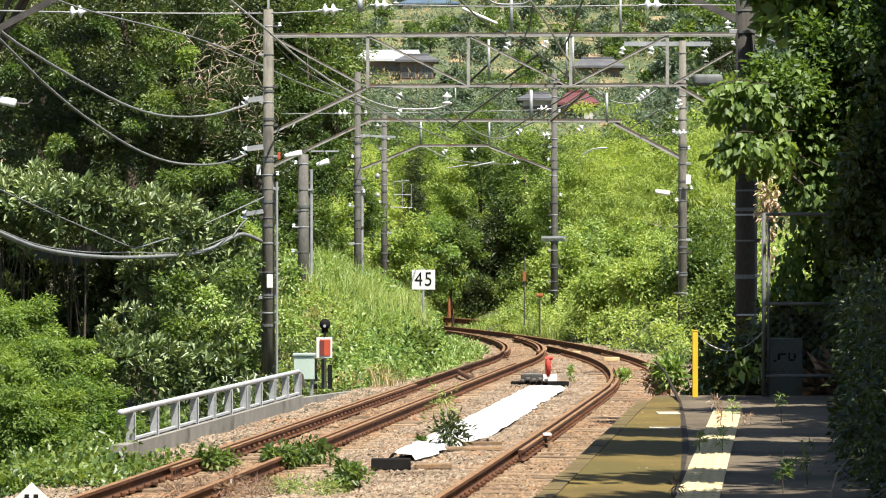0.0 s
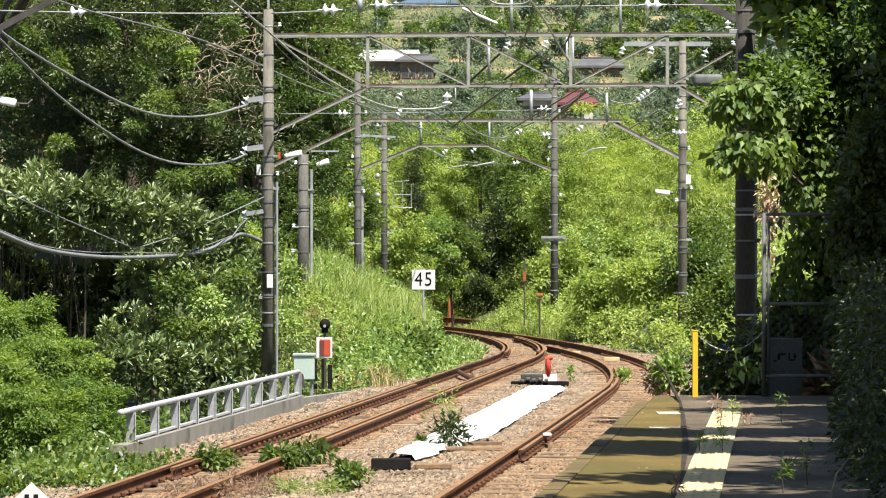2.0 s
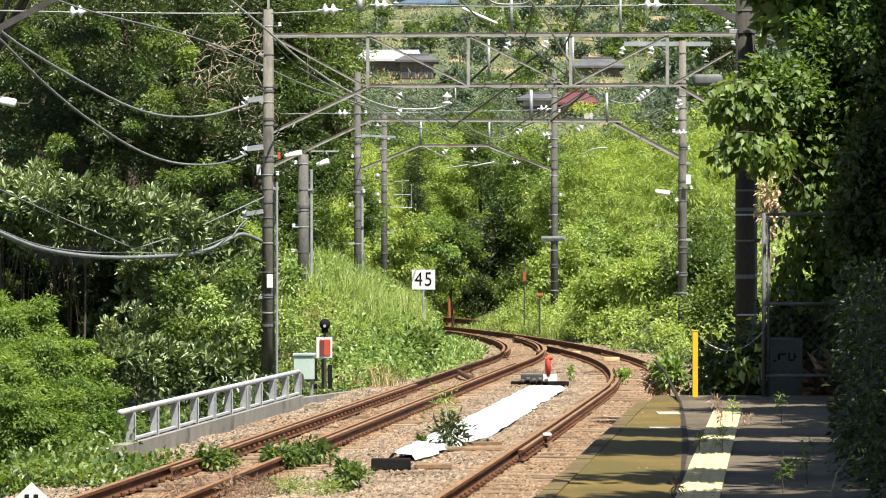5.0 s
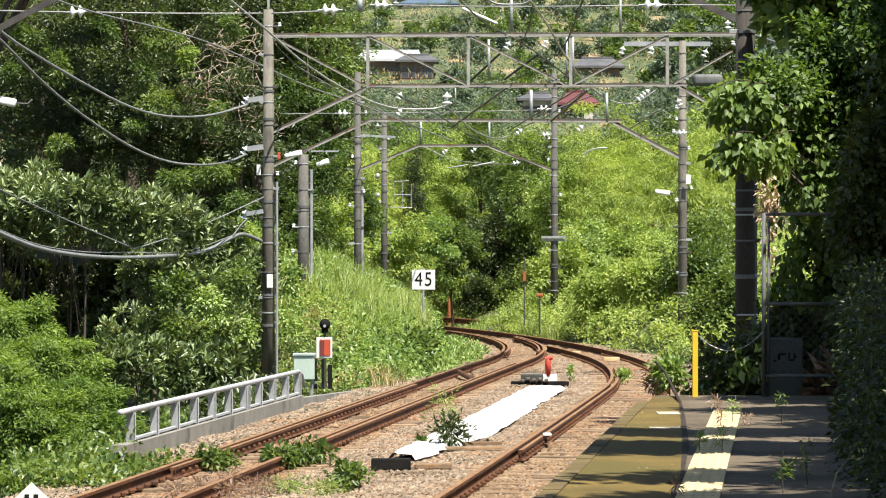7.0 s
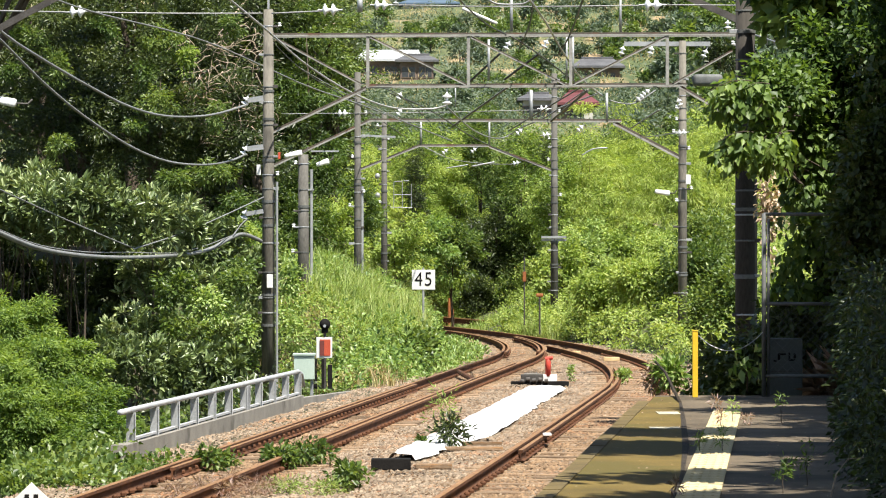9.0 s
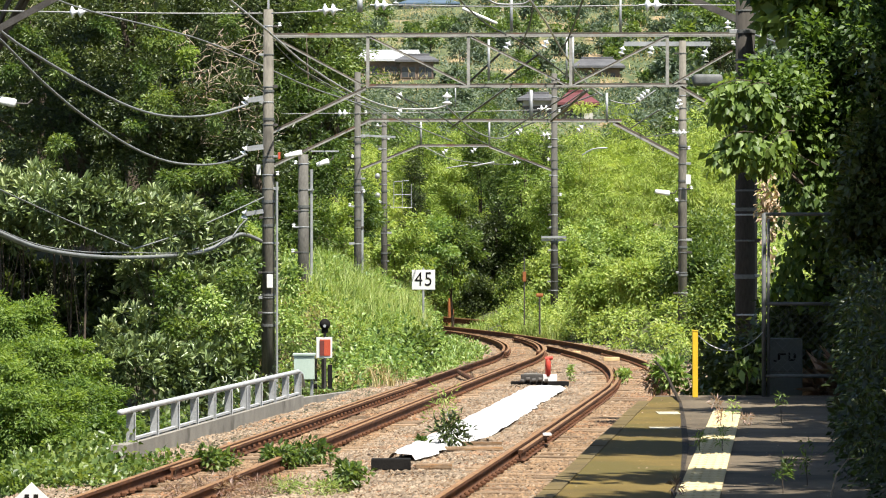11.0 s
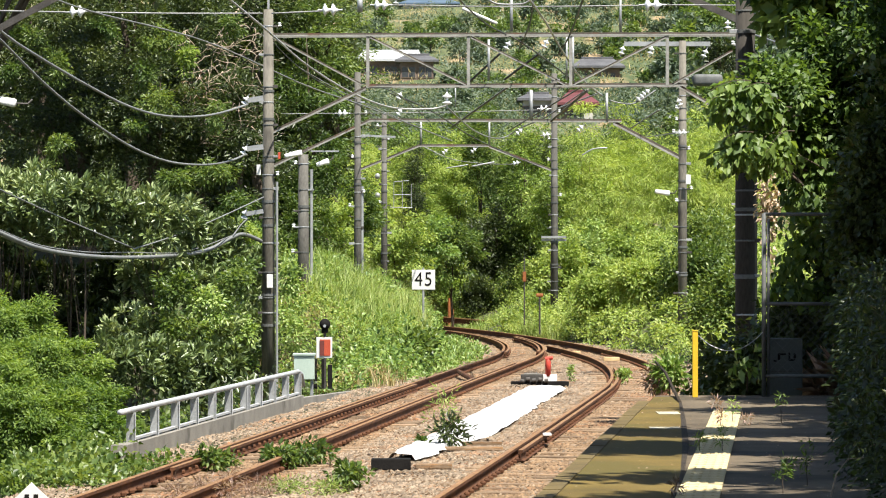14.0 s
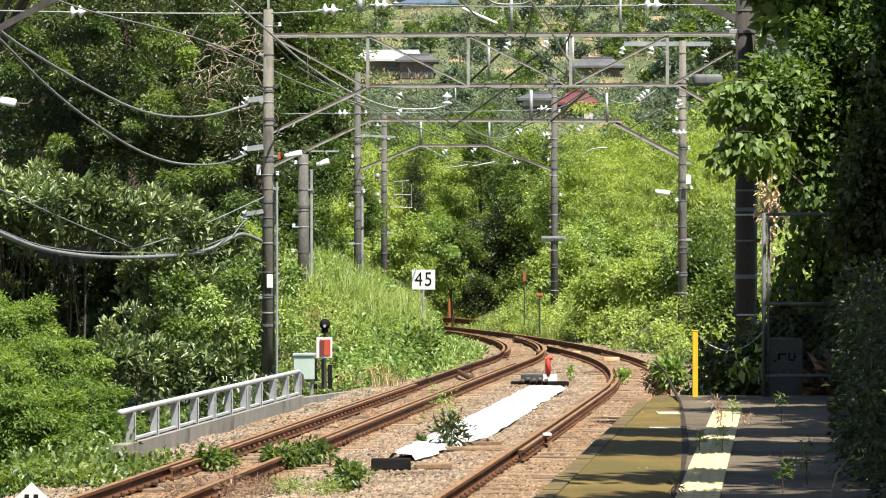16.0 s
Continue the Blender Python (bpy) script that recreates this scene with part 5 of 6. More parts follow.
# ---- vegetation ----
def over_ground(x0, x1, y0, y1, count, lift=(0.0, 0.6), keep=None):
    x, y = x0 + (x1 - x0) * RNG.random(count), y0 + (y1 - y0) * RNG.random(count)
    if keep is not None:
        k = keep(x, y)
        x, y = x[k], y[k]
    heap = 0.5 + 0.5 * np.sin(x * 1.7 + 1.3 * np.sin(y * 0.9)) * np.sin(y * 1.1 + np.sin(x * 2.3))
    z = ground_z(x, y) + lift[0] + (lift[1] - lift[0]) * RNG.random(len(x)) * (0.25 + 0.75 * heap)
    c = np.stack([x, y, z], 1)
    out = np.stack([RNG.normal(size=len(x)) * 0.3, -0.5 + RNG.normal(size=len(x)) * 0.3, np.full(len(x), 0.8)], 1)
    return c, unit(out)


def left_of(d):
    return lambda x, y: x < np.interp(np.clip(y, 0, 145), np.arange(146), XL_T) - 0.53 - d


def right_of(d):
    return lambda x, y: x > np.interp(np.clip(y, 0, 145), np.arange(146), XR_T) + 0.53 + d


SWAY = []
# rough scrub and dry grass on the terraces
c, o = over_ground(-16, 44, 285, 590, 6500, (0.0, 0.9), lambda x, y: np.sin(y * 0.19 + 0.8 * np.sin(x * 0.25)) + 0.6 * np.sin(x * 0.6 + y * 0.05) > -0.75)
thicket("hill_scrub", c, o, 12, (0.8, 0.8, 0.4), 0.34, "leaf_orchard", "low green scrub on the terraced hillside", "scrub", aspect=0.5)
c, o = over_ground(-16, 52, 285, 590, 5600, (0.0, 0.4), lambda x, y: np.sin(y * 0.19 + 0.8 * np.sin(x * 0.25)) < 0.3)
thicket("hill_grass", c, o, 7, 0.9, 0.5, "leaf_dry", "patches of tall dry straw-coloured grass", "grass", aspect=0.12, droop=-0.5)
# woods at the hill's foot
c, o = over_ground(-12, 28, 225, 280, 2600, (0.0, 3.4))
thicket("far_woods", c, o, 40, (0.8, 0.8, 0.45), 0.24, "leaf_mid", "mixed green woods at the foot of the hill", "woods", aspect=0.5)
c, o = over_ground(-12, 32, 284, 336, 1700, (0.0, 2.6), lambda x, y: ~((x > 6.4) & (x < 14.2) & (y < 322)))
thicket("far_woods", c, o, 36, (0.9, 0.9, 0.5), 0.27, "leaf_orchard", "mixed green woods below the hillside houses", "woods", aspect=0.5)
# tall trees behind the poles
for X, Yt, Z, r, mt, cl in ((-12.4, 108, 8.4, (2.6, 2.0, 3.4), "leaf_dark", 300), (-10.2, 113, 9.8, (2.4, 2.2, 4.0), "leaf_dark", 300), (-7.7, 107, 7.6, (2.2, 2.0, 3.8), "leaf_dark", 300),
                            (-6.1, 112, 9.9, (2.1, 2.0, 3.4), "leaf_dark", 280), (-4.2, 114, 9.4, (1.6, 1.8, 3.0), "leaf_mid", 260), (-10.8, 104, 5.8, (2.2, 1.8, 2.4), "leaf_dark", 260),
                            (-14.7, 110, 9.8, (2.6, 2, 4), "leaf_dark", 220), (-4.4, 112, 6.6, (1.4, 1.5, 2.4), "leaf_mid", 200), (-6.2, 104, 5.4, (1.8, 1.5, 2.2), "leaf_dark", 240), (-8.6, 103, 6.2, (1.6, 1.2, 1.6), "leaf_dark", 160), (-3.75, 117, 8.3, (1.0, 1.0, 2.3), "leaf_dark", 200)):
    t = tree("tree", (X + 0.3, Yt + 0.5, float(ground_z(X + 0.3, Yt + 0.5)) - 0.1), (X, Yt, Z), r, int(cl * 0.40), 150, 0.13, mt, "tall dense evergreen tree with dark gaps between leafy boughs" if mt == "leaf_dark" else "tall leafy green tree overgrown with vines",
         spread=(0.52, 0.5, 0.30), trunk=0.22, group="trees behind the poles", lumps=0.9, hollow=0.5, aspect=0.42)
    SWAY.append((t, 0.10))
# a high bough added out of view, to keep the wall of leaves below in shade
tree("tree", (-15.5, 104.5, float(ground_z(-15.5, 104.5)) - 0.1), (-10.6, 101.5, 12.0), (2.9, 1.5, 1.5), 210, 40, 0.24, "leaf_dark", "added evergreen tree whose high crown, out of view, shades the trees below", spread=0.45, trunk=0.25, group="trees behind the poles", lumps=0.5, hollow=0.2)
# a second, denser row in their shade, added as a dark backdrop to the gaps
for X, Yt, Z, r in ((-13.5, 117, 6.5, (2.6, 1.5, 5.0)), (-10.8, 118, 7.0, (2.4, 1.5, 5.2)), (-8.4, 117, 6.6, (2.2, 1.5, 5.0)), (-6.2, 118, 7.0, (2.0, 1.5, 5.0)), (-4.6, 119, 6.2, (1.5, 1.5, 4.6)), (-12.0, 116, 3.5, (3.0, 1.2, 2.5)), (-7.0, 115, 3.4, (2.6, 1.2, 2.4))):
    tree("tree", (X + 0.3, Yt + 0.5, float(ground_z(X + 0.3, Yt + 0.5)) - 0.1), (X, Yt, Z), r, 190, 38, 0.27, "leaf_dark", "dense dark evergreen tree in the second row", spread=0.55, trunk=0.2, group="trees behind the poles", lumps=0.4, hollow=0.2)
# vine-hung dead growth on them
dead = thing("dead_branches", (-6.6, 103.2, 5.2), "tangle of pale dead branches hanging in the trees", "dead branches")
for i in range(90):
    x, z = random.uniform(-0.9, 1.4), random.uniform(0.6, 4.2)
    pts = [Vector((x, 0, z))]
    d = Vector((random.uniform(-1, 1), random.uniform(-0.3, 0.2), random.uniform(-0.9, 0.6)))
    for j in range(6):
        d += Vector((random.uniform(-0.7, 0.7), random.uniform(-0.2, 0.2), random.uniform(-0.7, 0.4)))
        pts.append(pts[-1] + d.normalized() * 0.15)
    part("twig", tubed(pts, [0.014 - 0.0016 * j for j in range(7)], 5), "deadwood", dead, smooth=True)
c, o = clump_centres((-7.3, 103.6, 6.6), (0.6, 0.3, 1.5), 16, 0.4)
thicket("dead_vines", c, o, 12, 0.3, 0.16, "leaf_brown", "dry reddish dead vines hanging in the trees", aspect=0.25, kind="", category="dead vines")
# leafy boughs out of the shade: the sun on them is a paler leaf colour
for at, r, n, mt in (((-11.779, 101.00, 8.778), (0.55, 0.4, 0.40), 22, "leaf_mid"), ((-10.976, 101.00, 7.896), (0.30, 0.4, 0.45), 14, "leaf_mid"), ((-12.260, 101.00, 7.815), (0.35, 0.3, 0.3), 12, "leaf_mid"),
                     ((-7.927, 101.00, 8.618), (0.46, 0.4, 0.50), 20, "leaf_mid"), ((-8.489, 101.00, 7.815), (0.25, 0.3, 0.45), 12, "leaf_mid"), ((-7.285, 101.00, 8.216), (0.16, 0.2, 0.55), 10, "leaf_lime"),
                     ((-8.039, 100.00, 6.890), (0.42, 0.4, 0.34), 17, "leaf_mid"), ((-8.723, 100.00, 6.254), (0.28, 0.3, 0.30), 11, "leaf_mid"), ((-10.788, 100.00, 5.666), (0.24, 0.3, 0.40), 11, "leaf_mid"),
                     ((-9.692, 101.00, 9.099), (0.35, 0.3, 0.30), 10, "leaf_mid"), ((-6.002, 101.00, 9.179), (0.35, 0.3, 0.35), 10, "leaf_mid"), ((-6.339, 100.00, 6.572), (0.20, 0.3, 0.45), 9, "leaf_mid"),
                     ((-5.978, 92.00, 4.719), (0.50, 0.4, 0.32), 24, "leaf_mid"), ((-6.929, 92.00, 4.500), (0.42, 0.4, 0.30), 20, "leaf_mid"), ((-5.321, 92.00, 3.916), (0.45, 0.4, 0.35), 20, "leaf_mid"), ((-5.133, 90.00, 3.100), (0.50, 0.4, 0.35), 22, "leaf_lime")):
    c, o = clump_centres(at, r, n, 0.4, 0.6)
    thicket("climbing_vine", c, o, 62, (0.24, 0.24, 0.15), 0.11, mt, "leafy bough before the dark trees, in a paler leaf colour to look sunlit", "climber", aspect=0.4, droop=0.35, kind="")
# brighter shoots among the leathery bushes and beside the near pole
for at, r, n, mt in (((-4.363, 76.50, 2.296), (0.35, 0.3, 0.35), 16, "leaf_mid"), ((-4.697, 76.00, 1.393), (0.32, 0.3, 0.30), 13, "leaf_mid"), ((-3.630, 84.00, 1.999), (0.20, 0.3, 0.45), 13, "leaf_ivy"), ((-3.439, 82.00, 0.841), (0.28, 0.3, 0.40), 16, "leaf_ivy"),
                     ((-5.60, 74.2, 1.85), (0.5, 0.3, 0.35), 26, "leaf_mid"), ((-4.90, 74.5, 1.55), (0.5, 0.3, 0.45), 28, "leaf_ivy"), ((-4.40, 75.0, 2.05), (0.3, 0.3, 0.35), 18, "leaf_mid"), ((-5.40, 74.0, 0.95), (0.5, 0.3, 0.4), 26, "leaf_mid"), ((-4.35, 75.0, 1.05), (0.35, 0.3, 0.45), 22, "leaf_ivy"),
                     ((-0.693, 89.00, 0.097), (0.30, 0.3, 0.36), 17, "leaf_mid")):
    c, o = clump_centres(at, r, n, 0.4, 0.6)
    thicket("leafy_shoots", c, o, 40, (0.2, 0.2, 0.14), 0.10, mt, "bright leafy shoots growing through the bushes", "shoots", aspect=0.5, droop=0.3, kind="stuff")
# leathery-leaved bushes by the fence
for X, Yt, Z, r, mt in ((-9.1, 77, 3.85, (1.1, 1.0, 0.6), "leaf_loquat"),
                        (-7.66, 76, 3.62, (1.2, 1.0, 0.6), "leaf_loquat"),
                        (-6.29, 77, 3.25, (1.1, 1.0, 0.75), "leaf_loquat"),
                        (-8.49, 77.5, 3.45, (1.3, 1.0, 0.6), "leaf_loquat"),
                        (-5.52, 81, 2.6, (0.9, 1.0, 0.9), "leaf_loquat"),
                        (-5.5, 78, 1.55, (1.1, 1.0, 0.8), "leaf_loquat"),
                        (-5.77, 75, 0.75, (1.3, 0.9, 0.7), "leaf_loquat"),
                        (-9.59, 77, 3.55, (1.1, 1, 0.7), "leaf_loquat"),
                        (-6.3, 79.0, 2.15, (0.9, 0.6, 0.5), "leaf_loquat"), (-5.3, 83, 2.95, (0.5, 0.6, 0.5), "leaf_loquat"), (-9.9, 80, 3.5, (1.3, 1.3, 0.6), "leaf_loquat"), (-8.4, 80.2, 3.5, (1.3, 1.3, 0.6), "leaf_loquat"), (-7.0, 80, 3.3, (1.2, 1.3, 0.6), "leaf_loquat"), (-9.0, 82.4, 3.4, (1.5, 1.2, 0.5), "leaf_loquat"), (-7.4, 82.4, 3.3, (1.4, 1.2, 0.5), "leaf_loquat"),
                        (-4.79, 84, 0.8, (0.7, 0.7, 0.8), "leaf_loquat"),
                        (-6.22, 72, 0.31, (1.1, 0.7, 0.6), "leaf_loquat"),
                        (-4.86, 73, 0.22, (0.85, 0.7, 0.55), "leaf_loquat"),
                        (-4.58, 85, 1.99, (0.5, 0.6, 0.7), "leaf_loquat"),
                        # leaf_dark ones fill the hollow, its shade put into their leaf colour
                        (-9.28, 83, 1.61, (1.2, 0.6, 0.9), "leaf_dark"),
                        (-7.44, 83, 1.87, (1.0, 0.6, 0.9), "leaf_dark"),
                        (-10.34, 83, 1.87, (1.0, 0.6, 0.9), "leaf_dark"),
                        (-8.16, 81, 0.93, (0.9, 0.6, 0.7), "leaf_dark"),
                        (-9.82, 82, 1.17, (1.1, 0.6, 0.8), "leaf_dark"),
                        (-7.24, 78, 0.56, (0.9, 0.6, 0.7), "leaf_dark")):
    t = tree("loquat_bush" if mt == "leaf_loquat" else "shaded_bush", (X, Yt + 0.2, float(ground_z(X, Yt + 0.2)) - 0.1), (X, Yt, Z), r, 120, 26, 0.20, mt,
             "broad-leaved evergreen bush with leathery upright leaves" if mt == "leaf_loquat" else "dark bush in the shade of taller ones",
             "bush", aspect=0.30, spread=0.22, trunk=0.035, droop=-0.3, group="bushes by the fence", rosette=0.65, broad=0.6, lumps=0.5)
    SWAY.append((t, 0.35))
# the wooded slope continued unseen, back past the platform, added to cut sky light
x, y = -11.0 - 5.0 * RNG.random(1500), -25.0 + 62.0 * RNG.random(1500)
c = np.stack([x, y, -0.5 + 11.5 * RNG.random(1500)], 1)
thicket("slope_woods", c, unit(np.stack([np.ones(1500), 0 * x, 0.5 + 0 * x], 1)), 14, 0.9, 0.5, "leaf_dark", "unseen dark woods on the slope, added to cut the sky light", "woods", aspect=0.5, droop=0.4)
# feathery bushes in the foreground
for X, Yt, Z, r in ((-7.04, 58, 1.26, (0.7, 0.6, 0.55)), (-6.29, 57, 0.74, (0.8, 0.6, 0.5)), (-6.98, 56, 0.24, (0.7, 0.6, 0.8)), (-5.82, 56, 0.15, (0.65, 0.5, 0.45)), (-5.1, 54, -0.27, (0.5, 0.45, 0.4)), (-6.33, 55, -0.15, (0.8, 0.6, 0.6))):
    t = tree("feathery_bush", (X, Yt + 0.2, float(ground_z(X, Yt + 0.2)) - 0.1), (X, Yt, Z), r, 190, 130, 0.075, "leaf_feather", "bright green feathery shrub at the fence's end", "bush",
             aspect=0.34, spread=(0.2, 0.2, 0.10), trunk=0.05, droop=0.35, group="foreground shrubs", lumps=0.7)
    SWAY.append((t, 0.4))
c, o = over_ground(-9, -2.6, 42.2, 56, 3600, (-0.1, 0.42), lambda x, y: left_of(0.35)(x, y) & (left_of(1.45)(x, y) | (y < 47.5)))
thicket("vines", c, o, 15, 0.2, 0.085, "leaf_mid", "low tangle of bright vines and weeds beside the rail", aspect=0.75)
# growth behind the fence and round the cabinet
c, o = over_ground(-7, -2, 57, 78, 1100, (0.2, 1.2), left_of(2.3))
thicket("undergrowth", c, o, 15, 0.25, 0.13, "leaf_dark", "dark leafy growth behind the railing", aspect=0.4)
c, o = over_ground(-5.5, -1.5, 77, 84, 500, (0.0, 0.35), left_of(1.75))
thicket("verge_weeds", c, o, 16, 0.2, 0.09, "leaf_ivy", "low bright weeds behind the trackside cabinet", aspect=0.5)
def grass_tufts(centres, per, tall, label, mat="grass"):
    """Tufts of long blades, each a tapered strip that rises, leans out and arches over."""
    base = np.repeat(centres, per, 0)
    n = len(base)
    base = base + RNG.normal(size=(n, 3)) * (0.07, 0.07, 0.0)
    az, lean = RNG.random(n) * 6.28, 0.15 + 0.75 * RNG.random(n)
    L = tall * (0.55 + 0.7 * RNG.random(n))
    out = np.stack([np.cos(az), np.sin(az), 0 * az], 1)
    across = np.stack([-np.sin(az), np.cos(az), 0 * az], 1) * (0.006 + 0.006 * RNG.random(n))[:, None]
    rows = []
    for u in (0.0, 0.35, 0.7, 1.0):
        c = base + out * (L * lean * u ** 1.8)[:, None] + np.array([0, 0, 1.0]) * (L * (u - 0.55 * lean * u ** 2.5))[:, None]
        rows += [c - across * (1 - 0.9 * u), c + across * (1 - 0.9 * u)]
    v = np.stack(rows, 1).reshape(-1, 3)
    quad = np.array([(0, 1, 3, 2), (2, 3, 5, 4), (4, 5, 7, 6)])
    f = (quad[None] + (np.arange(n) * 8)[:, None, None]).reshape(-1, 4)
    return tagged(link_mesh("tall_grass", mesh_of("tall_grass", v, f, mat), None), label, "grass", kind="stuff")


# bank beside the curve
c, o = over_ground(-6.5, 1.5, 76, 122, 4600, (-0.1, 0.95), lambda x, y: left_of(1.0)(x, y) & ((y < 84) | (x < -0.30)) & (x > -5.0 + (y - 80) * -0.05) & ((y > 83.5) | (x > -3.2)))
thicket("bank_weeds", c, o, 24, 0.33, 0.115, "leaf_ivy", "weeds and vines covering the railway bank", aspect=0.55)
c, o = over_ground(-3.5, 1.2, 88, 122, 600, (0.2, 0.8), lambda x, y: left_of(1.3)(x, y) & ((y < 84) | (x < -0.55)))
grass_tufts(c, 22, 0.75, "long arching grass on the bank")
c, o = over_ground(-5, 1.2, 84, 122, 2600, (0.2, 0.95), lambda x, y: left_of(1.1)(x, y) & ((y < 84) | (x < -0.50)))
thicket("bank_shrubs", c, o, 22, 0.25, 0.10, "leaf_lime", "bright small-leaved growth on the bank", aspect=0.3)
c, o = over_ground(-2.6, -0.45, 92.5, 96.5, 130, (0.1, 0.85), left_of(1.5))
grass_tufts(c, 26, 0.85, "tall arching grass round the speed board")
c, o = over_ground(-1.2, 1.6, 80, 118, 1500, (-0.05, 0.22), left_of(0.55))
thicket("verge_weeds", c, o, 18, 0.2, 0.10, "leaf_ivy", "low bright weeds creeping towards the inner rail", "weeds", aspect=0.5)
c, o = over_ground(-5, -0.8, 76, 95, 500, (0.0, 0.3), left_of(0.8))
grass_tufts(c, 16, 0.38, "pale dry grass along the ballast", "leaf_dry")


def leafy(name, X, Z, Yt, r, cl, per, size, mt, label, cat, **kw):
    t = tree(name, (X, Yt + 0.2, float(ground_z(X, Yt)) - 0.1), (X, Yt, Z), r, cl, per, size, mt, label, cat, group="thicket beyond the curve", limbs=3, **kw)
    SWAY.append((t, 0.18))
    return t


# trees and bamboo beyond the curve
for i in range(15):
    leafy("tree", -5.9 + 1.38 * i, (5.3 if 1 < i < 11 else 6.2) - 0.55 * math.sin(i * 2.3), 152 + 5 * (i % 3), (1.5, 1.5, 2.3), 95, 90, 0.15, ("leaf_mid", "leaf_lime", "leaf_mid", "leaf_dark")[i % 4], "leafy green tree beyond the curve", "tree",
          aspect=0.42, spread=(0.5, 0.5, 0.26), trunk=0.12, lumps=0.55)
for i, X in enumerate((-4.72, -3.70, -1.90, 0.14, 5.78, 6.79, 7.47, 8.26, 9.16, 10.06, 11.08, 11.87, -2.91)):
    leafy("bamboo", X, (4.1 if X < 2 else 5.0) - 0.5 * math.sin(i * 1.7), 138 + 3 * (i % 4), (1.1, 1.2, 2.5), 90, 120, 0.17, "leaf_bamboo", "clump of bright yellow-green feathery bamboo", "bamboo",
          aspect=0.15, spread=(0.5, 0.5, 0.24), trunk=0.05, droop=0.7, lumps=0.9)
for i, X in enumerate((-1.76, -0.71, 0.34, 4.32, 5.16, 6.10, 7.05, 8.10, 9.14, 10.09, 10.82)):
    leafy("shrub", X, 2.1 - 0.34 * math.sin(i * 2.9) + (0.4 if X < 2 else 0), 130 + 2 * (i % 3), (1.1, 1.0, 1.3), 80, 90, 0.12, ("leaf_lime", "leaf_ivy", "leaf_mid")[i % 3], "bright green leafy shrub", "bush", aspect=0.5, spread=(0.36, 0.36, 0.2), trunk=0.05, lumps=0.9)
for X, Z, Yt, mt in ((-0.91, 5.32, 141, "leaf_lime"), (0.52, 4.65, 142, "leaf_lime"), (4.38, 4.23, 137, "leaf_lime"), (5.88, 3.35, 134, "leaf_lime"), (1.49, 6.10, 142, "leaf_mid"), (3.27, 5.40, 141, "leaf_lime")):
    leafy("tree", X, Z, Yt, (0.75, 0.8, 2.3), 80, 100, 0.12, mt, "narrow leafy green tree in the thicket", "tree", aspect=0.35, spread=(0.36, 0.36, 0.2), trunk=0.08, lumps=0.8)
for X, Z, r, mt in ((2.10, 2.60, (1.30, 1.0, 1.8), "leaf_dark"), (1.45, 1.65, (0.8, 0.7, 1.2), "leaf_dark"), (2.95, 1.85, (0.8, 0.9, 1.3), "leaf_mid"), (3.2, 2.9, (0.7, 0.7, 1.0), "leaf_mid")):
    leafy("dark_tree", X * 1.04, Z, 141.5, r, 110, 90, 0.12, mt, "dark green tree standing behind the curve", "tree", aspect=0.45, spread=(0.42, 0.42, 0.22), trunk=0.1, lumps=0.9)
leafy("conifer", -1.03, 4.9, 131.5, (0.34, 0.34, 1.7), 60, 90, 0.10, "leaf_dark", "slim dark conifer standing out of the thicket", "tree", aspect=0.2, spread=(0.25, 0.25, 0.12), trunk=0.06, lumps=0.5)
for X, Z, Yt, r, mt in ((-4.2, 3.3, 106, (0.8, 0.7, 1.2), "leaf_mid"), (-3.2, 3.0, 107, (0.7, 0.7, 1.3), "leaf_lime"), (-2.6, 3.9, 109, (0.6, 0.7, 1.0), "leaf_mid"), (-3.9, 4.8, 110, (0.8, 0.7, 0.9), "leaf_mid")):
    leafy("shrub", X, Z, Yt, r, 80, 90, 0.10, mt, "leafy green growth round the short pole", "bush", aspect=0.45, spread=(0.3, 0.3, 0.18), trunk=0.05, lumps=0.8)
for X, Z, r in ((-0.35, 3.4, (0.55, 0.6, 1.2)), (0.2, 2.5, (0.45, 0.5, 1.0)), (-0.6, 2.4, (0.6, 0.6, 0.9))):
    leafy("sapling", X, Z, 140.2, r, 70, 90, 0.10, "leaf_lime", "bright lime-green sapling beside the dark tree", "tree", aspect=0.35, spread=(0.28, 0.28, 0.16), trunk=0.04, lumps=0.8)
for X, Z, r, mt in ((0.25, 1.25, (0.6, 0.35, 0.8), "leaf_lime"), (-0.7, 1.5, (0.6, 0.4, 0.9), "leaf_lime"), (1.35, 1.0, (0.7, 0.35, 0.7), "leaf_dark"), (2.5, 0.95, (0.7, 0.4, 0.65), "leaf_mid")):
    leafy("shrub", X, Z - 0.1, 138.9, r, 70, 90, 0.10, mt, "low leafy shrub behind the retaining rail", "bush", aspect=0.4, spread=(0.26, 0.26, 0.16), trunk=0.03, lumps=0.6)
c, o = over_ground(-0.6, 2.4, 133.5, 137.2, 150, (0.0, 0.05), right_of(0.9))
grass_tufts(c, 22, 0.32, "short green grass under the retaining rail")
c, o = over_ground(-1.5, 3.2, 138.8, 143.0, 420, (0.0, 1.3))
thicket("undergrowth", c, o, 30, 0.25, 0.10, "leaf_lime", "green undergrowth behind the retaining rail", aspect=0.4)
c, o = over_ground(0.5, 4.5, 117, 137, 260, (0.0, 0.3), lambda x, y: right_of(0.9)(x, y) & ~right_of(2.4)(x, y) & ((y < 126) | (x > 2.4)))
grass_tufts(c, 24, 0.7, "long green grass along the far outer rail")
c, o = over_ground(-4, 6, 122, 146, 2600, (0.0, 0.7), lambda x, y: right_of(1.0)(x, y) & ~((y > 126) & (y < 138.5) & (x < 2.4)))
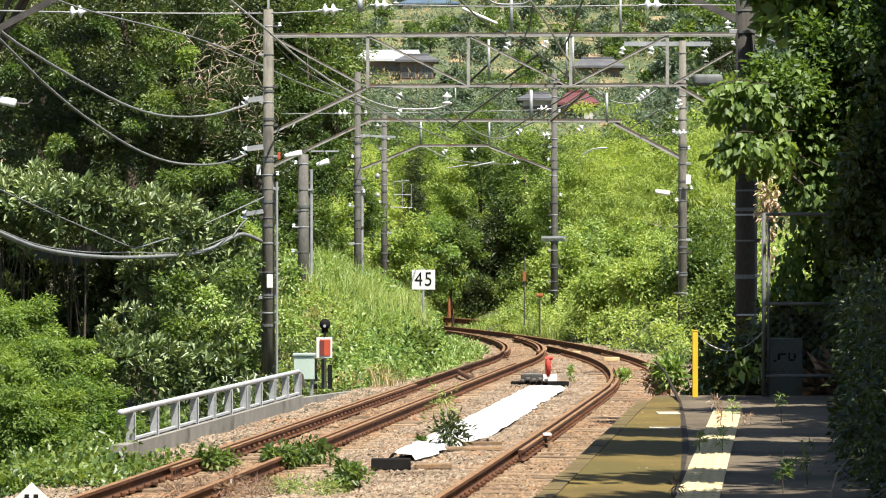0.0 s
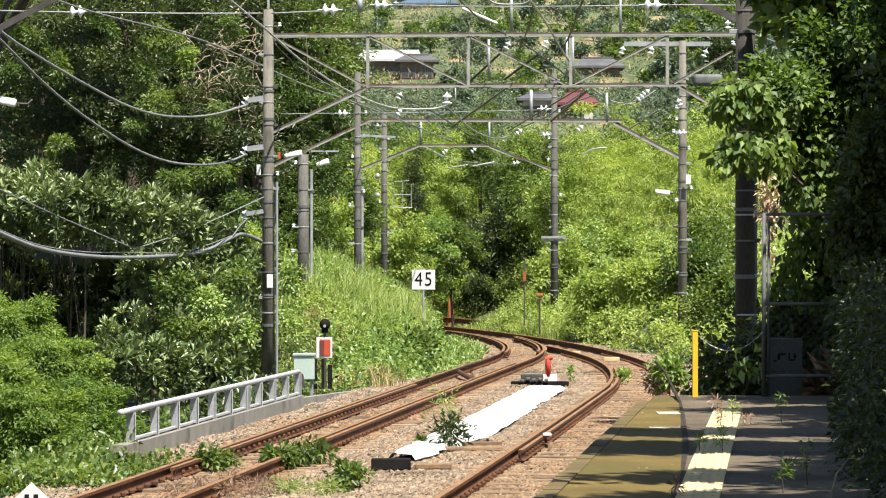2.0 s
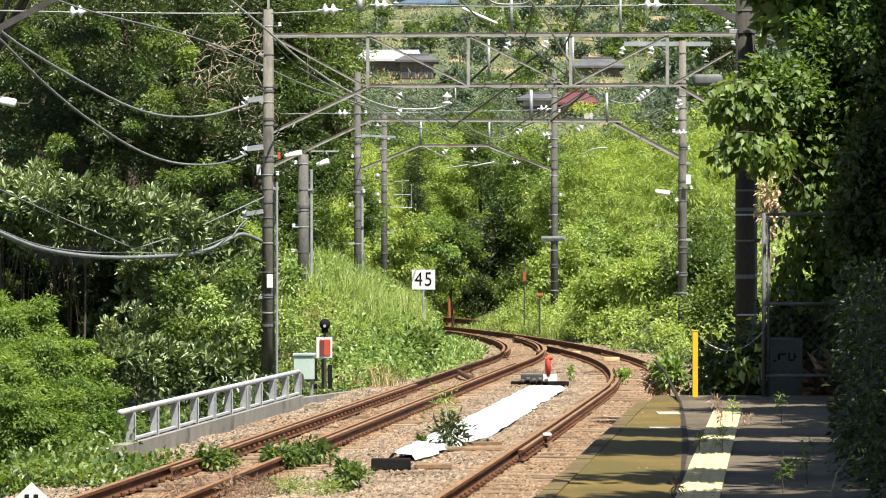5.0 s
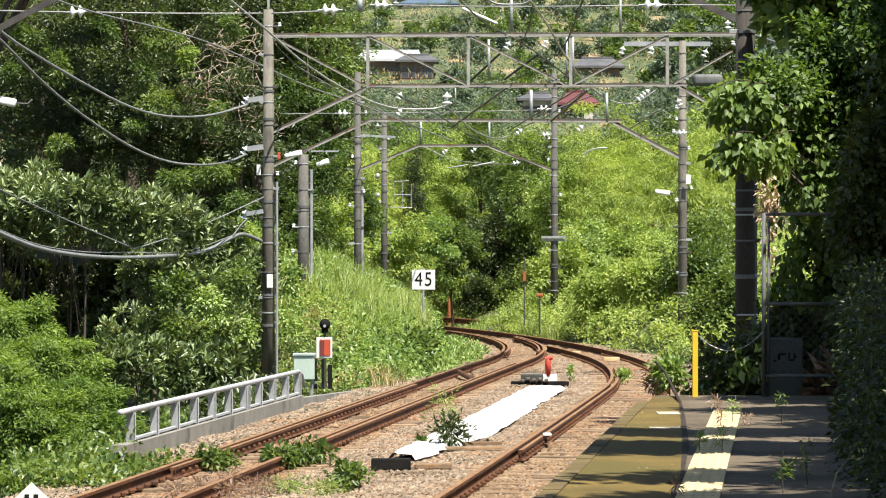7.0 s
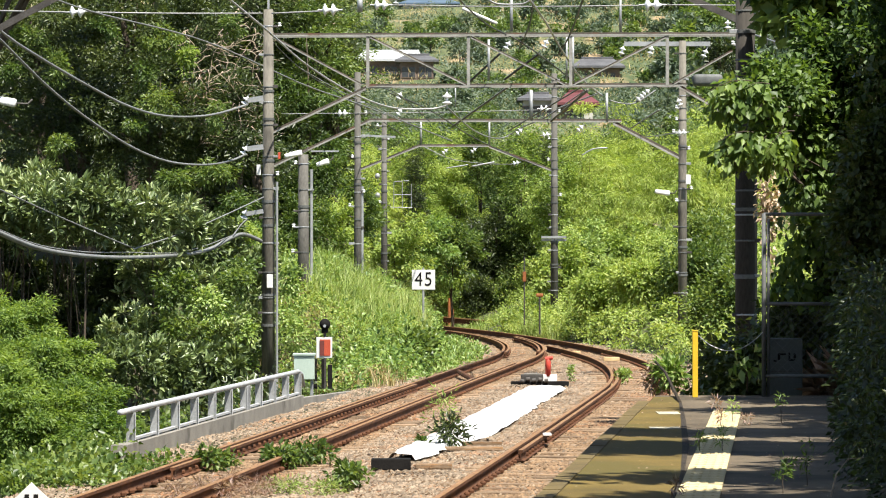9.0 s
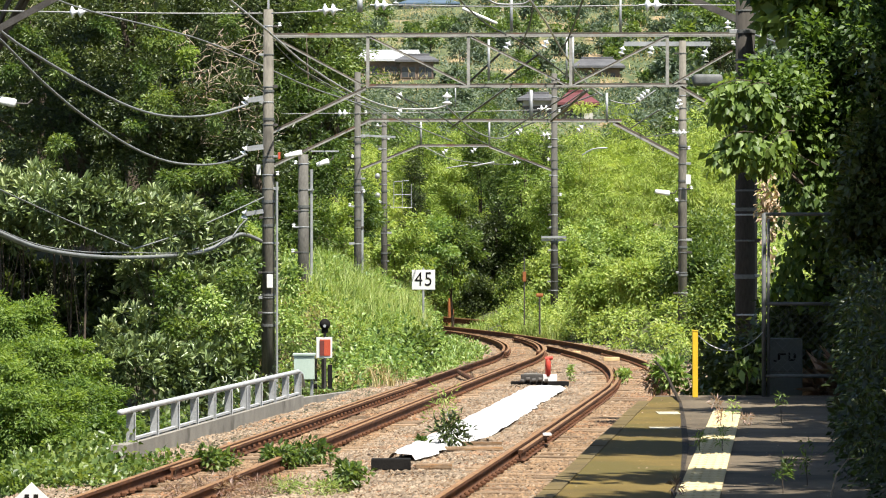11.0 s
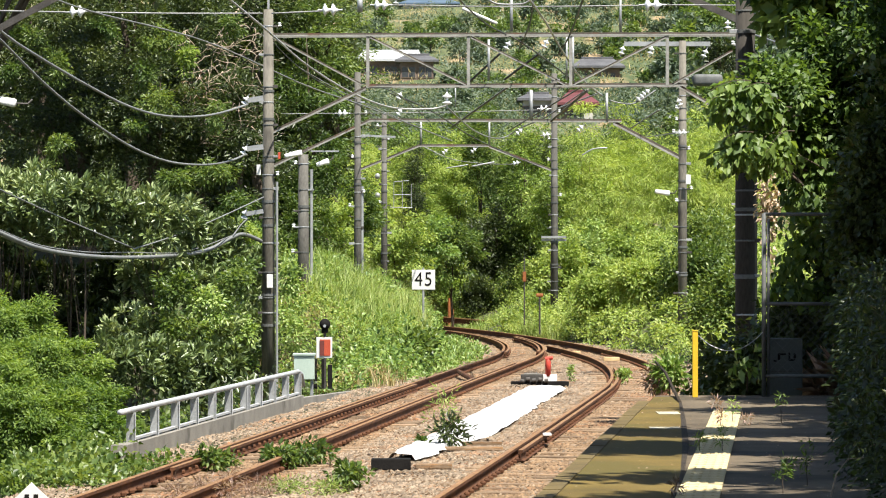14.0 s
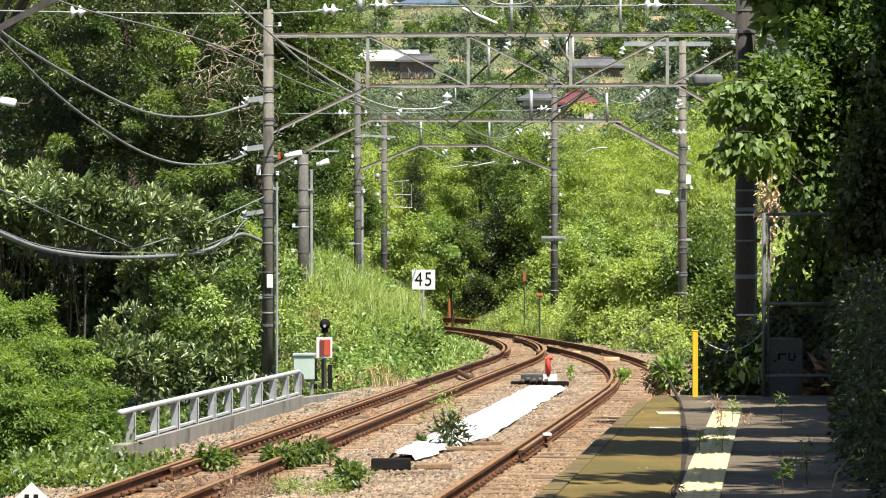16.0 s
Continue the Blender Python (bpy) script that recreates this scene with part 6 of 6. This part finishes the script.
thicket("undergrowth", c, o, 26, 0.3, 0.11, "leaf_lime", "shady green undergrowth behind the far curve", aspect=0.4)
c, o = over_ground(3.0, 8.5, 74, 108, 620, (-0.02, 0.22), lambda x, y: right_of(1.25)(x, y) & ~right_of(3.0)(x, y))
thicket("verge_weeds", c, o, 20, 0.2, 0.09, "leaf_ivy", "low weeds creeping over the outer ballast", "weeds", aspect=0.5)
c, o = over_ground(1.5, 13, 72, 132, 3600, (-0.1, 1.25), lambda x, y: right_of(1.7)(x, y) | ((y > 104) & right_of(1.3)(x, y)))
thicket("trackside_bushes", c, o, 46, (0.36, 0.36, 0.2), 0.115, "leaf_lime", "bright green bushes along the outer rail", aspect=0.5)
for X, Z, Yt, r, mt in ((6.51, 1.80, 112, (1.3, 1.0, 0.8), "leaf_lime"), (7.61, 2.02, 105, (1.0, 1.0, 0.9), "leaf_mid"), (5.27, 1.40, 116, (1.0, 1.0, 0.7), "leaf_lime"), (7.40, 1.07, 92, (0.9, 1, 1.0), "leaf_mid"), (8.47, 2.87, 112, (1.0, 1, 1.0), "leaf_mid")):
    leafy("shrub", X, Z, Yt, r, 90, 90, 0.12, mt, "leafy bush on the outer side of the curve", "bush", aspect=0.5, spread=0.35, trunk=0.05, lumps=0.6)

# arching bamboo plumes that lean out of the clumps
for i in range(46):
    x, y, z = random.uniform(5.6, 11.6), random.uniform(131.5, 135.0), random.uniform(2.6, 5.6)
    side, reach = random.choice((-1, 1)), random.uniform(0.8, 1.5)
    s = np.linspace(0, 1, 13)
    c = np.stack([x + side * reach * s, y - 0.5 * s, z + 0.75 * s - 1.25 * s ** 2], 1)
    o = np.stack([side * np.ones(13) * 0.6, -0.4 * np.ones(13), 0.3 - s], 1)
    thicket("bamboo_plume", c, o, 16, 0.15, 0.20, "leaf_bamboo", "arching yellow-green bamboo plume with narrow drooping leaves", "bamboo", aspect=0.13, droop=0.8, kind="")

# broad-leaved trees over the platform's end; leaf_dark crowns carry their shade in the leaf colour
NEAR = []
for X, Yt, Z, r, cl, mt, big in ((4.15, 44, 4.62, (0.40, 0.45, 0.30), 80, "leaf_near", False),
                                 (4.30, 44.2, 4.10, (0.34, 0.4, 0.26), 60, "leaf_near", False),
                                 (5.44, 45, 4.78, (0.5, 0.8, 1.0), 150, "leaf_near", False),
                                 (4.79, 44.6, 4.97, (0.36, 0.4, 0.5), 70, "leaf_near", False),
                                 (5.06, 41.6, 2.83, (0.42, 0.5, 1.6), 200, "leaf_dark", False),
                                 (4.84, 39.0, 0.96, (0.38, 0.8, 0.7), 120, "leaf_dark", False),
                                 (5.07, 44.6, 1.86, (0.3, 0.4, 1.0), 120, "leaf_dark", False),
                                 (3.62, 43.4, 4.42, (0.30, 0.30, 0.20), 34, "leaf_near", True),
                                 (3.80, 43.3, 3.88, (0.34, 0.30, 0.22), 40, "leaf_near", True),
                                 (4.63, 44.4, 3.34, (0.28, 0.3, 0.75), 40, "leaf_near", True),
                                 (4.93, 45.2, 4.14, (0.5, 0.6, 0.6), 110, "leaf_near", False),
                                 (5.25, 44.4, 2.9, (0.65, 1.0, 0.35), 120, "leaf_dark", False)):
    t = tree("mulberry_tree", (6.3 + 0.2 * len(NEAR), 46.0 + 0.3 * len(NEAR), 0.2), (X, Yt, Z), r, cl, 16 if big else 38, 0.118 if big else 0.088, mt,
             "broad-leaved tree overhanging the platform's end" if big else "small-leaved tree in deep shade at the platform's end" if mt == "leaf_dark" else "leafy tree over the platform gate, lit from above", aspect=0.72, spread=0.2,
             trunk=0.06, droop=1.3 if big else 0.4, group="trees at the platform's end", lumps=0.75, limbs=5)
    NEAR.append(t)
# drooping shoots with large heart-shaped leaves
for i in range(22):
    a = Vector((random.uniform(3.65, 4.5), random.uniform(43.0, 43.8), random.uniform(3.95, 4.75)))
    reach, fall = random.uniform(0.25, 0.55), random.uniform(0.15, 0.45)
    sprig = thing("hanging_shoot", tuple(a), "drooping shoot with large heart-shaped leaves over the platform's end", "shoot", "hanging shoots")
    line = [Vector((-reach * u, -0.1 * u, 0.10 * u - fall * u * u)) for u in (0, 0.25, 0.5, 0.75, 1.0)]
    part("stem", tubed(line, [0.007, 0.006, 0.005, 0.004, 0.003], 5), "bark", sprig)
    pts = np.array([line[0].lerp(line[-1], u) + Vector((0, 0, 0.10 * u * (1 - u))) for u in np.linspace(0.1, 1, 9)])
    drop = RNG.normal(size=(9, 3)) * 0.45 + np.array([-0.25, -0.1, -0.9])
    size = 0.10 + 0.07 * RNG.random(9)
    v, f = blades(pts, drop, np.array([-0.1, -0.8, 0.5]) + RNG.normal(size=(9, 3)) * 0.35, size, size * 0.72, 0.1, 0.35)
    link_mesh("leaves", mesh_of("leaves", v, f, "leaf_near"), None, sprig)
    SWAY.append((sprig, 1.6))
# high crowns that shade the platform; the first three are added unseen against sky light
for X, Yt, Z, r, cl in ((5.0, 13.0, 8.6, (2.8, 3.0, 0.7), 420), (5.0, 6.0, 8.8, (2.8, 3.4, 0.7), 420), (5.0, -2.0, 8.8, (2.8, 3.8, 0.7), 420), (6.0, 56.0, 6.9, (1.0, 1.2, 0.9), 220), (5.0, 20.9, 8.2, (2.3, 0.6, 0.4), 150), (5.3, 23.4, 8.3, (2.2, 0.55, 0.4), 160), (5.1, 27.4, 8.4, (2.4, 1.0, 0.5), 330), (5.1, 30.2, 8.3, (2.3, 0.5, 0.4), 180), (6.35, 35.2, 8.0, (1.45, 0.9, 0.5), 220),
                        (7.0, 38.5, 7.4, (1.6, 1.4, 1.0), 320), (6.7, 40.3, 6.8, (1.6, 1.5, 1.2), 340), (7.05, 42.7, 6.5, (1.0, 1.2, 0.9), 300),
                        (6.0, 24.0, 7.6, (1.35, 5.0, 0.9), 300), (6.5, 33.0, 7.4, (1.4, 4.0, 0.9), 280), (7.5, 45.0, 6.8, (1.8, 2.6, 1.3), 380), (7.8, 51.0, 6.8, (1.8, 3.0, 1.5), 380), (7.2, 56.2, 7.2, (1.5, 3.0, 2.0), 420)):
    tree("shade_tree", (8.6, Yt, -0.2), (X, Yt, Z), r, cl, 26, 0.24, "leaf_near", "tall broad-leaved tree placed so that its crown shades the platform", aspect=0.6, spread=0.36, trunk=0.15, lumps=0.5, hollow=0.2, group="shade trees by the platform")
# dense growth along the platform's back, added to block the sky on that side
x = 6.1 + 2.6 * RNG.random(2300)
y = -6 + 54 * RNG.random(2300)
c = np.stack([x, y, -0.2 + np.where(x > 7.2, 12.0, 6.6) * RNG.random(2300)], 1)
thicket("back_hedge", c, unit(np.stack([-np.ones(2300), 0 * x, 0.4 + 0 * x], 1)), 18, 0.5, 0.26, "leaf_dark", "dense dark bushes added mainly out of view at the platform's back, blocking sky light", aspect=0.55, droop=0.5)
# dark hedge behind the gate, its shade put into the leaf colour
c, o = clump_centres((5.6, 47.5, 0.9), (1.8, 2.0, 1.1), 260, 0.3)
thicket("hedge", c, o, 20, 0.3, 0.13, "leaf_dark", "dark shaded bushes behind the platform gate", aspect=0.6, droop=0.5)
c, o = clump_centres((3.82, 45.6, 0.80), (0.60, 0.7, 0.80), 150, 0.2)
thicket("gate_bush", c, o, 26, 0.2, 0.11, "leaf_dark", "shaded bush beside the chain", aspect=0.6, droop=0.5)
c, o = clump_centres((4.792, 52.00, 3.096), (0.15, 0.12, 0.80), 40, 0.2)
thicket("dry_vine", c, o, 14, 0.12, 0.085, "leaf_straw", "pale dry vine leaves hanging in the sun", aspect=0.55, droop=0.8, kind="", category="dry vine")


# the leaf_dark growth from here on also holds its shade in the colour
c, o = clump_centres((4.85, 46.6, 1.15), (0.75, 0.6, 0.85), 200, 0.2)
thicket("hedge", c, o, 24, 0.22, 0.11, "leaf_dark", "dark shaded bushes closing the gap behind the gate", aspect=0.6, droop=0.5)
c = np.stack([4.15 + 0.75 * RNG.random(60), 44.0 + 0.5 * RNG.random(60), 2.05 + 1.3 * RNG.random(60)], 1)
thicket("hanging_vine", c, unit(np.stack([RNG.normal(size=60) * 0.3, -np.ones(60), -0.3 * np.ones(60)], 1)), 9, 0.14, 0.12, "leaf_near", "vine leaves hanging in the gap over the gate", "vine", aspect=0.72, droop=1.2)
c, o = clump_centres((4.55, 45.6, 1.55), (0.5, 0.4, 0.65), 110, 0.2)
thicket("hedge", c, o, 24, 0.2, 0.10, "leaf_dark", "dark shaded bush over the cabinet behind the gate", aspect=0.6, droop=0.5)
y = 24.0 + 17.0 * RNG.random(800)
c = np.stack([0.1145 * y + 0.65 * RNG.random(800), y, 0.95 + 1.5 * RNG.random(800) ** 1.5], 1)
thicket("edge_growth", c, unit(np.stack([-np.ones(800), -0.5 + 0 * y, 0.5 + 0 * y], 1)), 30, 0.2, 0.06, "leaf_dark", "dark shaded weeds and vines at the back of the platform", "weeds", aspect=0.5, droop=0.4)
c, o = over_ground(4.6, 5.6, 42.7, 43.6, 60, (0.0, 0.1))
c[:, 2] = 0.75 + 0.4 * RNG.random(len(c))
thicket("dry_grass", c, o, 14, 0.2, 0.34, "leaf_brown", "dry brown grass in the shade behind the gate", "grass", aspect=0.03, droop=-0.5, bend=0.5)
tree("far_tree", (27.0, 345, float(ground_z(27.0, 345)) - 0.2), (27.0, 345, float(ground_z(27.0, 345)) + 3.2), (2.6, 2.2, 2.6), 70, 40, 0.4, "leaf_dark", "large dark tree on the far slope", spread=0.6, trunk=0.25)


def weed(place, r, h, cl, per, size, mt, label, aspect=0.35, droop=-0.1, name="weed"):
    t = tree(name, place, (place[0], place[1], place[2] + h * 0.6), (r, r, h * 0.5), cl, per, size, mt, label, "weed", aspect=aspect, spread=r * 0.5, trunk=0.0035 if r < 0.06 else 0.007, limbs=2, lumps=0.9, droop=droop, group="weeds")
    SWAY.append((t, 0.8))


weed((0.089, 51.08, -0.200), 0.26, 0.42, 30, 12, 0.10, "leaf_dark", "dark leafy shrub growing between the tracks", 0.35, name="shrub")
weed((0.008, 52.61, -0.200), 0.20, 0.80, 20, 10, 0.09, "grass", "wilted olive-green tall weed between the tracks", 0.22)
for pl, r, h, cl, mt in (((-3.027, 46.01, -0.200), 0.15, 0.26, 22, "leaf_mid"), ((-2.867, 46.75, -0.200), 0.14, 0.18, 16, "leaf_mid"), ((-2.087, 46.26, -0.200), 0.16, 0.26, 24, "leaf_mid"), ((-1.897, 47.00, -0.200), 0.18, 0.30, 26, "leaf_mid"),
                         ((-1.675, 47.50, -0.200), 0.17, 0.28, 24, "leaf_mid"), ((-2.257, 47.50, -0.200), 0.12, 0.18, 14, "leaf_mid"), ((-1.155, 42.26, -0.200), 0.12, 0.30, 18, "leaf_mid"), ((-1.008, 42.88, -0.200), 0.12, 0.24, 18, "leaf_mid"), ((-1.259, 45.54, -0.200), 0.08, 0.14, 12, "leaf_mid"), ((-0.321, 51.83, -0.200), 0.06, 0.14, 10, "leaf_mid")):
    weed(pl, r * 1.15, h, int(cl * 0.8), 15, 0.085, mt, "leafy green weed growing out of the ballast", 0.5, 0.1)
for _i in range(7):
    weed((-3.05 + 0.16 * _i + 0.05 * math.sin(_i * 2.7), 40.6 + 0.55 * (_i % 4), -0.200), 0.14, 0.16, 14, 12, 0.10, "leaf_brown", "dead brown stems lying between the rails", 0.06, 0.2)
weed((-1.836, 41.86, -0.200), 0.18, 0.14, 30, 16, 0.06, "grass", "low grass tuft in the ballast", 0.2)
weed((-1.383, 41.66, -0.200), 0.20, 0.13, 30, 16, 0.06, "grass", "low yellowish grass tuft in the ballast", 0.2)
weed((-0.678, 87.15, -0.100), 0.45, 0.75, 50, 18, 0.15, "leaf_mid", "broad-leaved weed at the foot of the bank", 0.6)
weed((2.714, 75.58, -0.150), 0.05, 0.40, 14, 10, 0.09, "leaf_ivy", "thin upright weed by the switch", 0.25)
weed((3.936, 76.93, -0.150), 0.14, 0.26, 20, 12, 0.09, "leaf_ivy", "small weed beside the check rail", 0.45)
weed((2.765, 43.40, 0.966), 0.20, 0.32, 45, 16, 0.08, "leaf_ivy", "leafy weeds overgrowing the platform corner", 0.45)
weed((3.667, 42.90, 1.121), 0.16, 0.34, 9, 4, 0.15, "leaf_ivy", "few broad bright leaves beside the chain", 0.5, 0.5)
weed((2.618, 43.60, 0.944), 0.14, 0.22, 30, 14, 0.07, "leaf_brown", "dry brown weeds at the platform corner", 0.3)
for pl, h, m in (((2.883, 35.44, 0.950), 0.20, "leaf_ivy"), ((3.368, 35.44, 0.950), 0.34, "leaf_ivy"), ((2.864, 37.09, 0.950), 0.18, "leaf_brown"), ((3.872, 34.27, 0.950), 0.24, "leaf_ivy"), ((3.705, 31.47, 0.950), 0.24, "leaf_ivy"),
                 ((2.637, 25.77, 0.950), 0.26, "leaf_near"), ((2.619, 26.97, 0.950), 0.12, "grass"), ((2.171, 30.10, 0.950), 0.14, "grass"), ((2.363, 30.10, 0.950), 0.16, "grass"), ((1.603, 24.55, 0.950), 0.10, "leaf_brown"),
                 ((2.390, 25.02, 0.950), 0.2, "leaf_near"), ((2.967, 34.97, 0.950), 0.08, "leaf_brown"), ((2.701, 34.62, 0.950), 0.14, "leaf_brown"), ((3.370, 27.69, 0.950), 0.3, "leaf_near")):
    weed(pl, 0.04, h, 9, 5, 0.055, m, "thin weed sprouting from a platform crack", 0.22)
for k in range(2):
    a = Vector(((2.663, 24.44, 0.950), (3.054, 26.29, 0.950))[k])
    t = thing("dry_stalk", tuple(a), "pale dry bent grass stalk on the platform", "stalk", "dry stalks")
    part("stem", tubed([(0, 0, 0), (0.04, 0, 0.16), (0.12, 0.02, 0.26), (0.24, 0.03, 0.27)], [0.007, 0.006, 0.005, 0.003], 5), "deadwood", t)


# ---- movement: the wind stirs the foliage ----
def motions():
    k = 0
    for t, amount in SWAY + [(n, 0.30) for n in NEAR]:
        k += 1
        for ob in t.children:
            if ob.name.startswith(("crown", "leaves")):
                rows = []
                for i in range(33):
                    s = i * 0.5
                    a = amount * (0.6 * math.sin(s * 1.9 + k * 1.3) + 0.4 * math.sin(s * 3.3 + k * 2.1))
                    b = amount * (0.6 * math.sin(s * 1.5 + k * 0.7) + 0.4 * math.sin(s * 2.7 + k))
                    rows.append((s, pose(0, 0, 0, a * 0.5, b, 0)))
                walk(ob, rows)


motions()
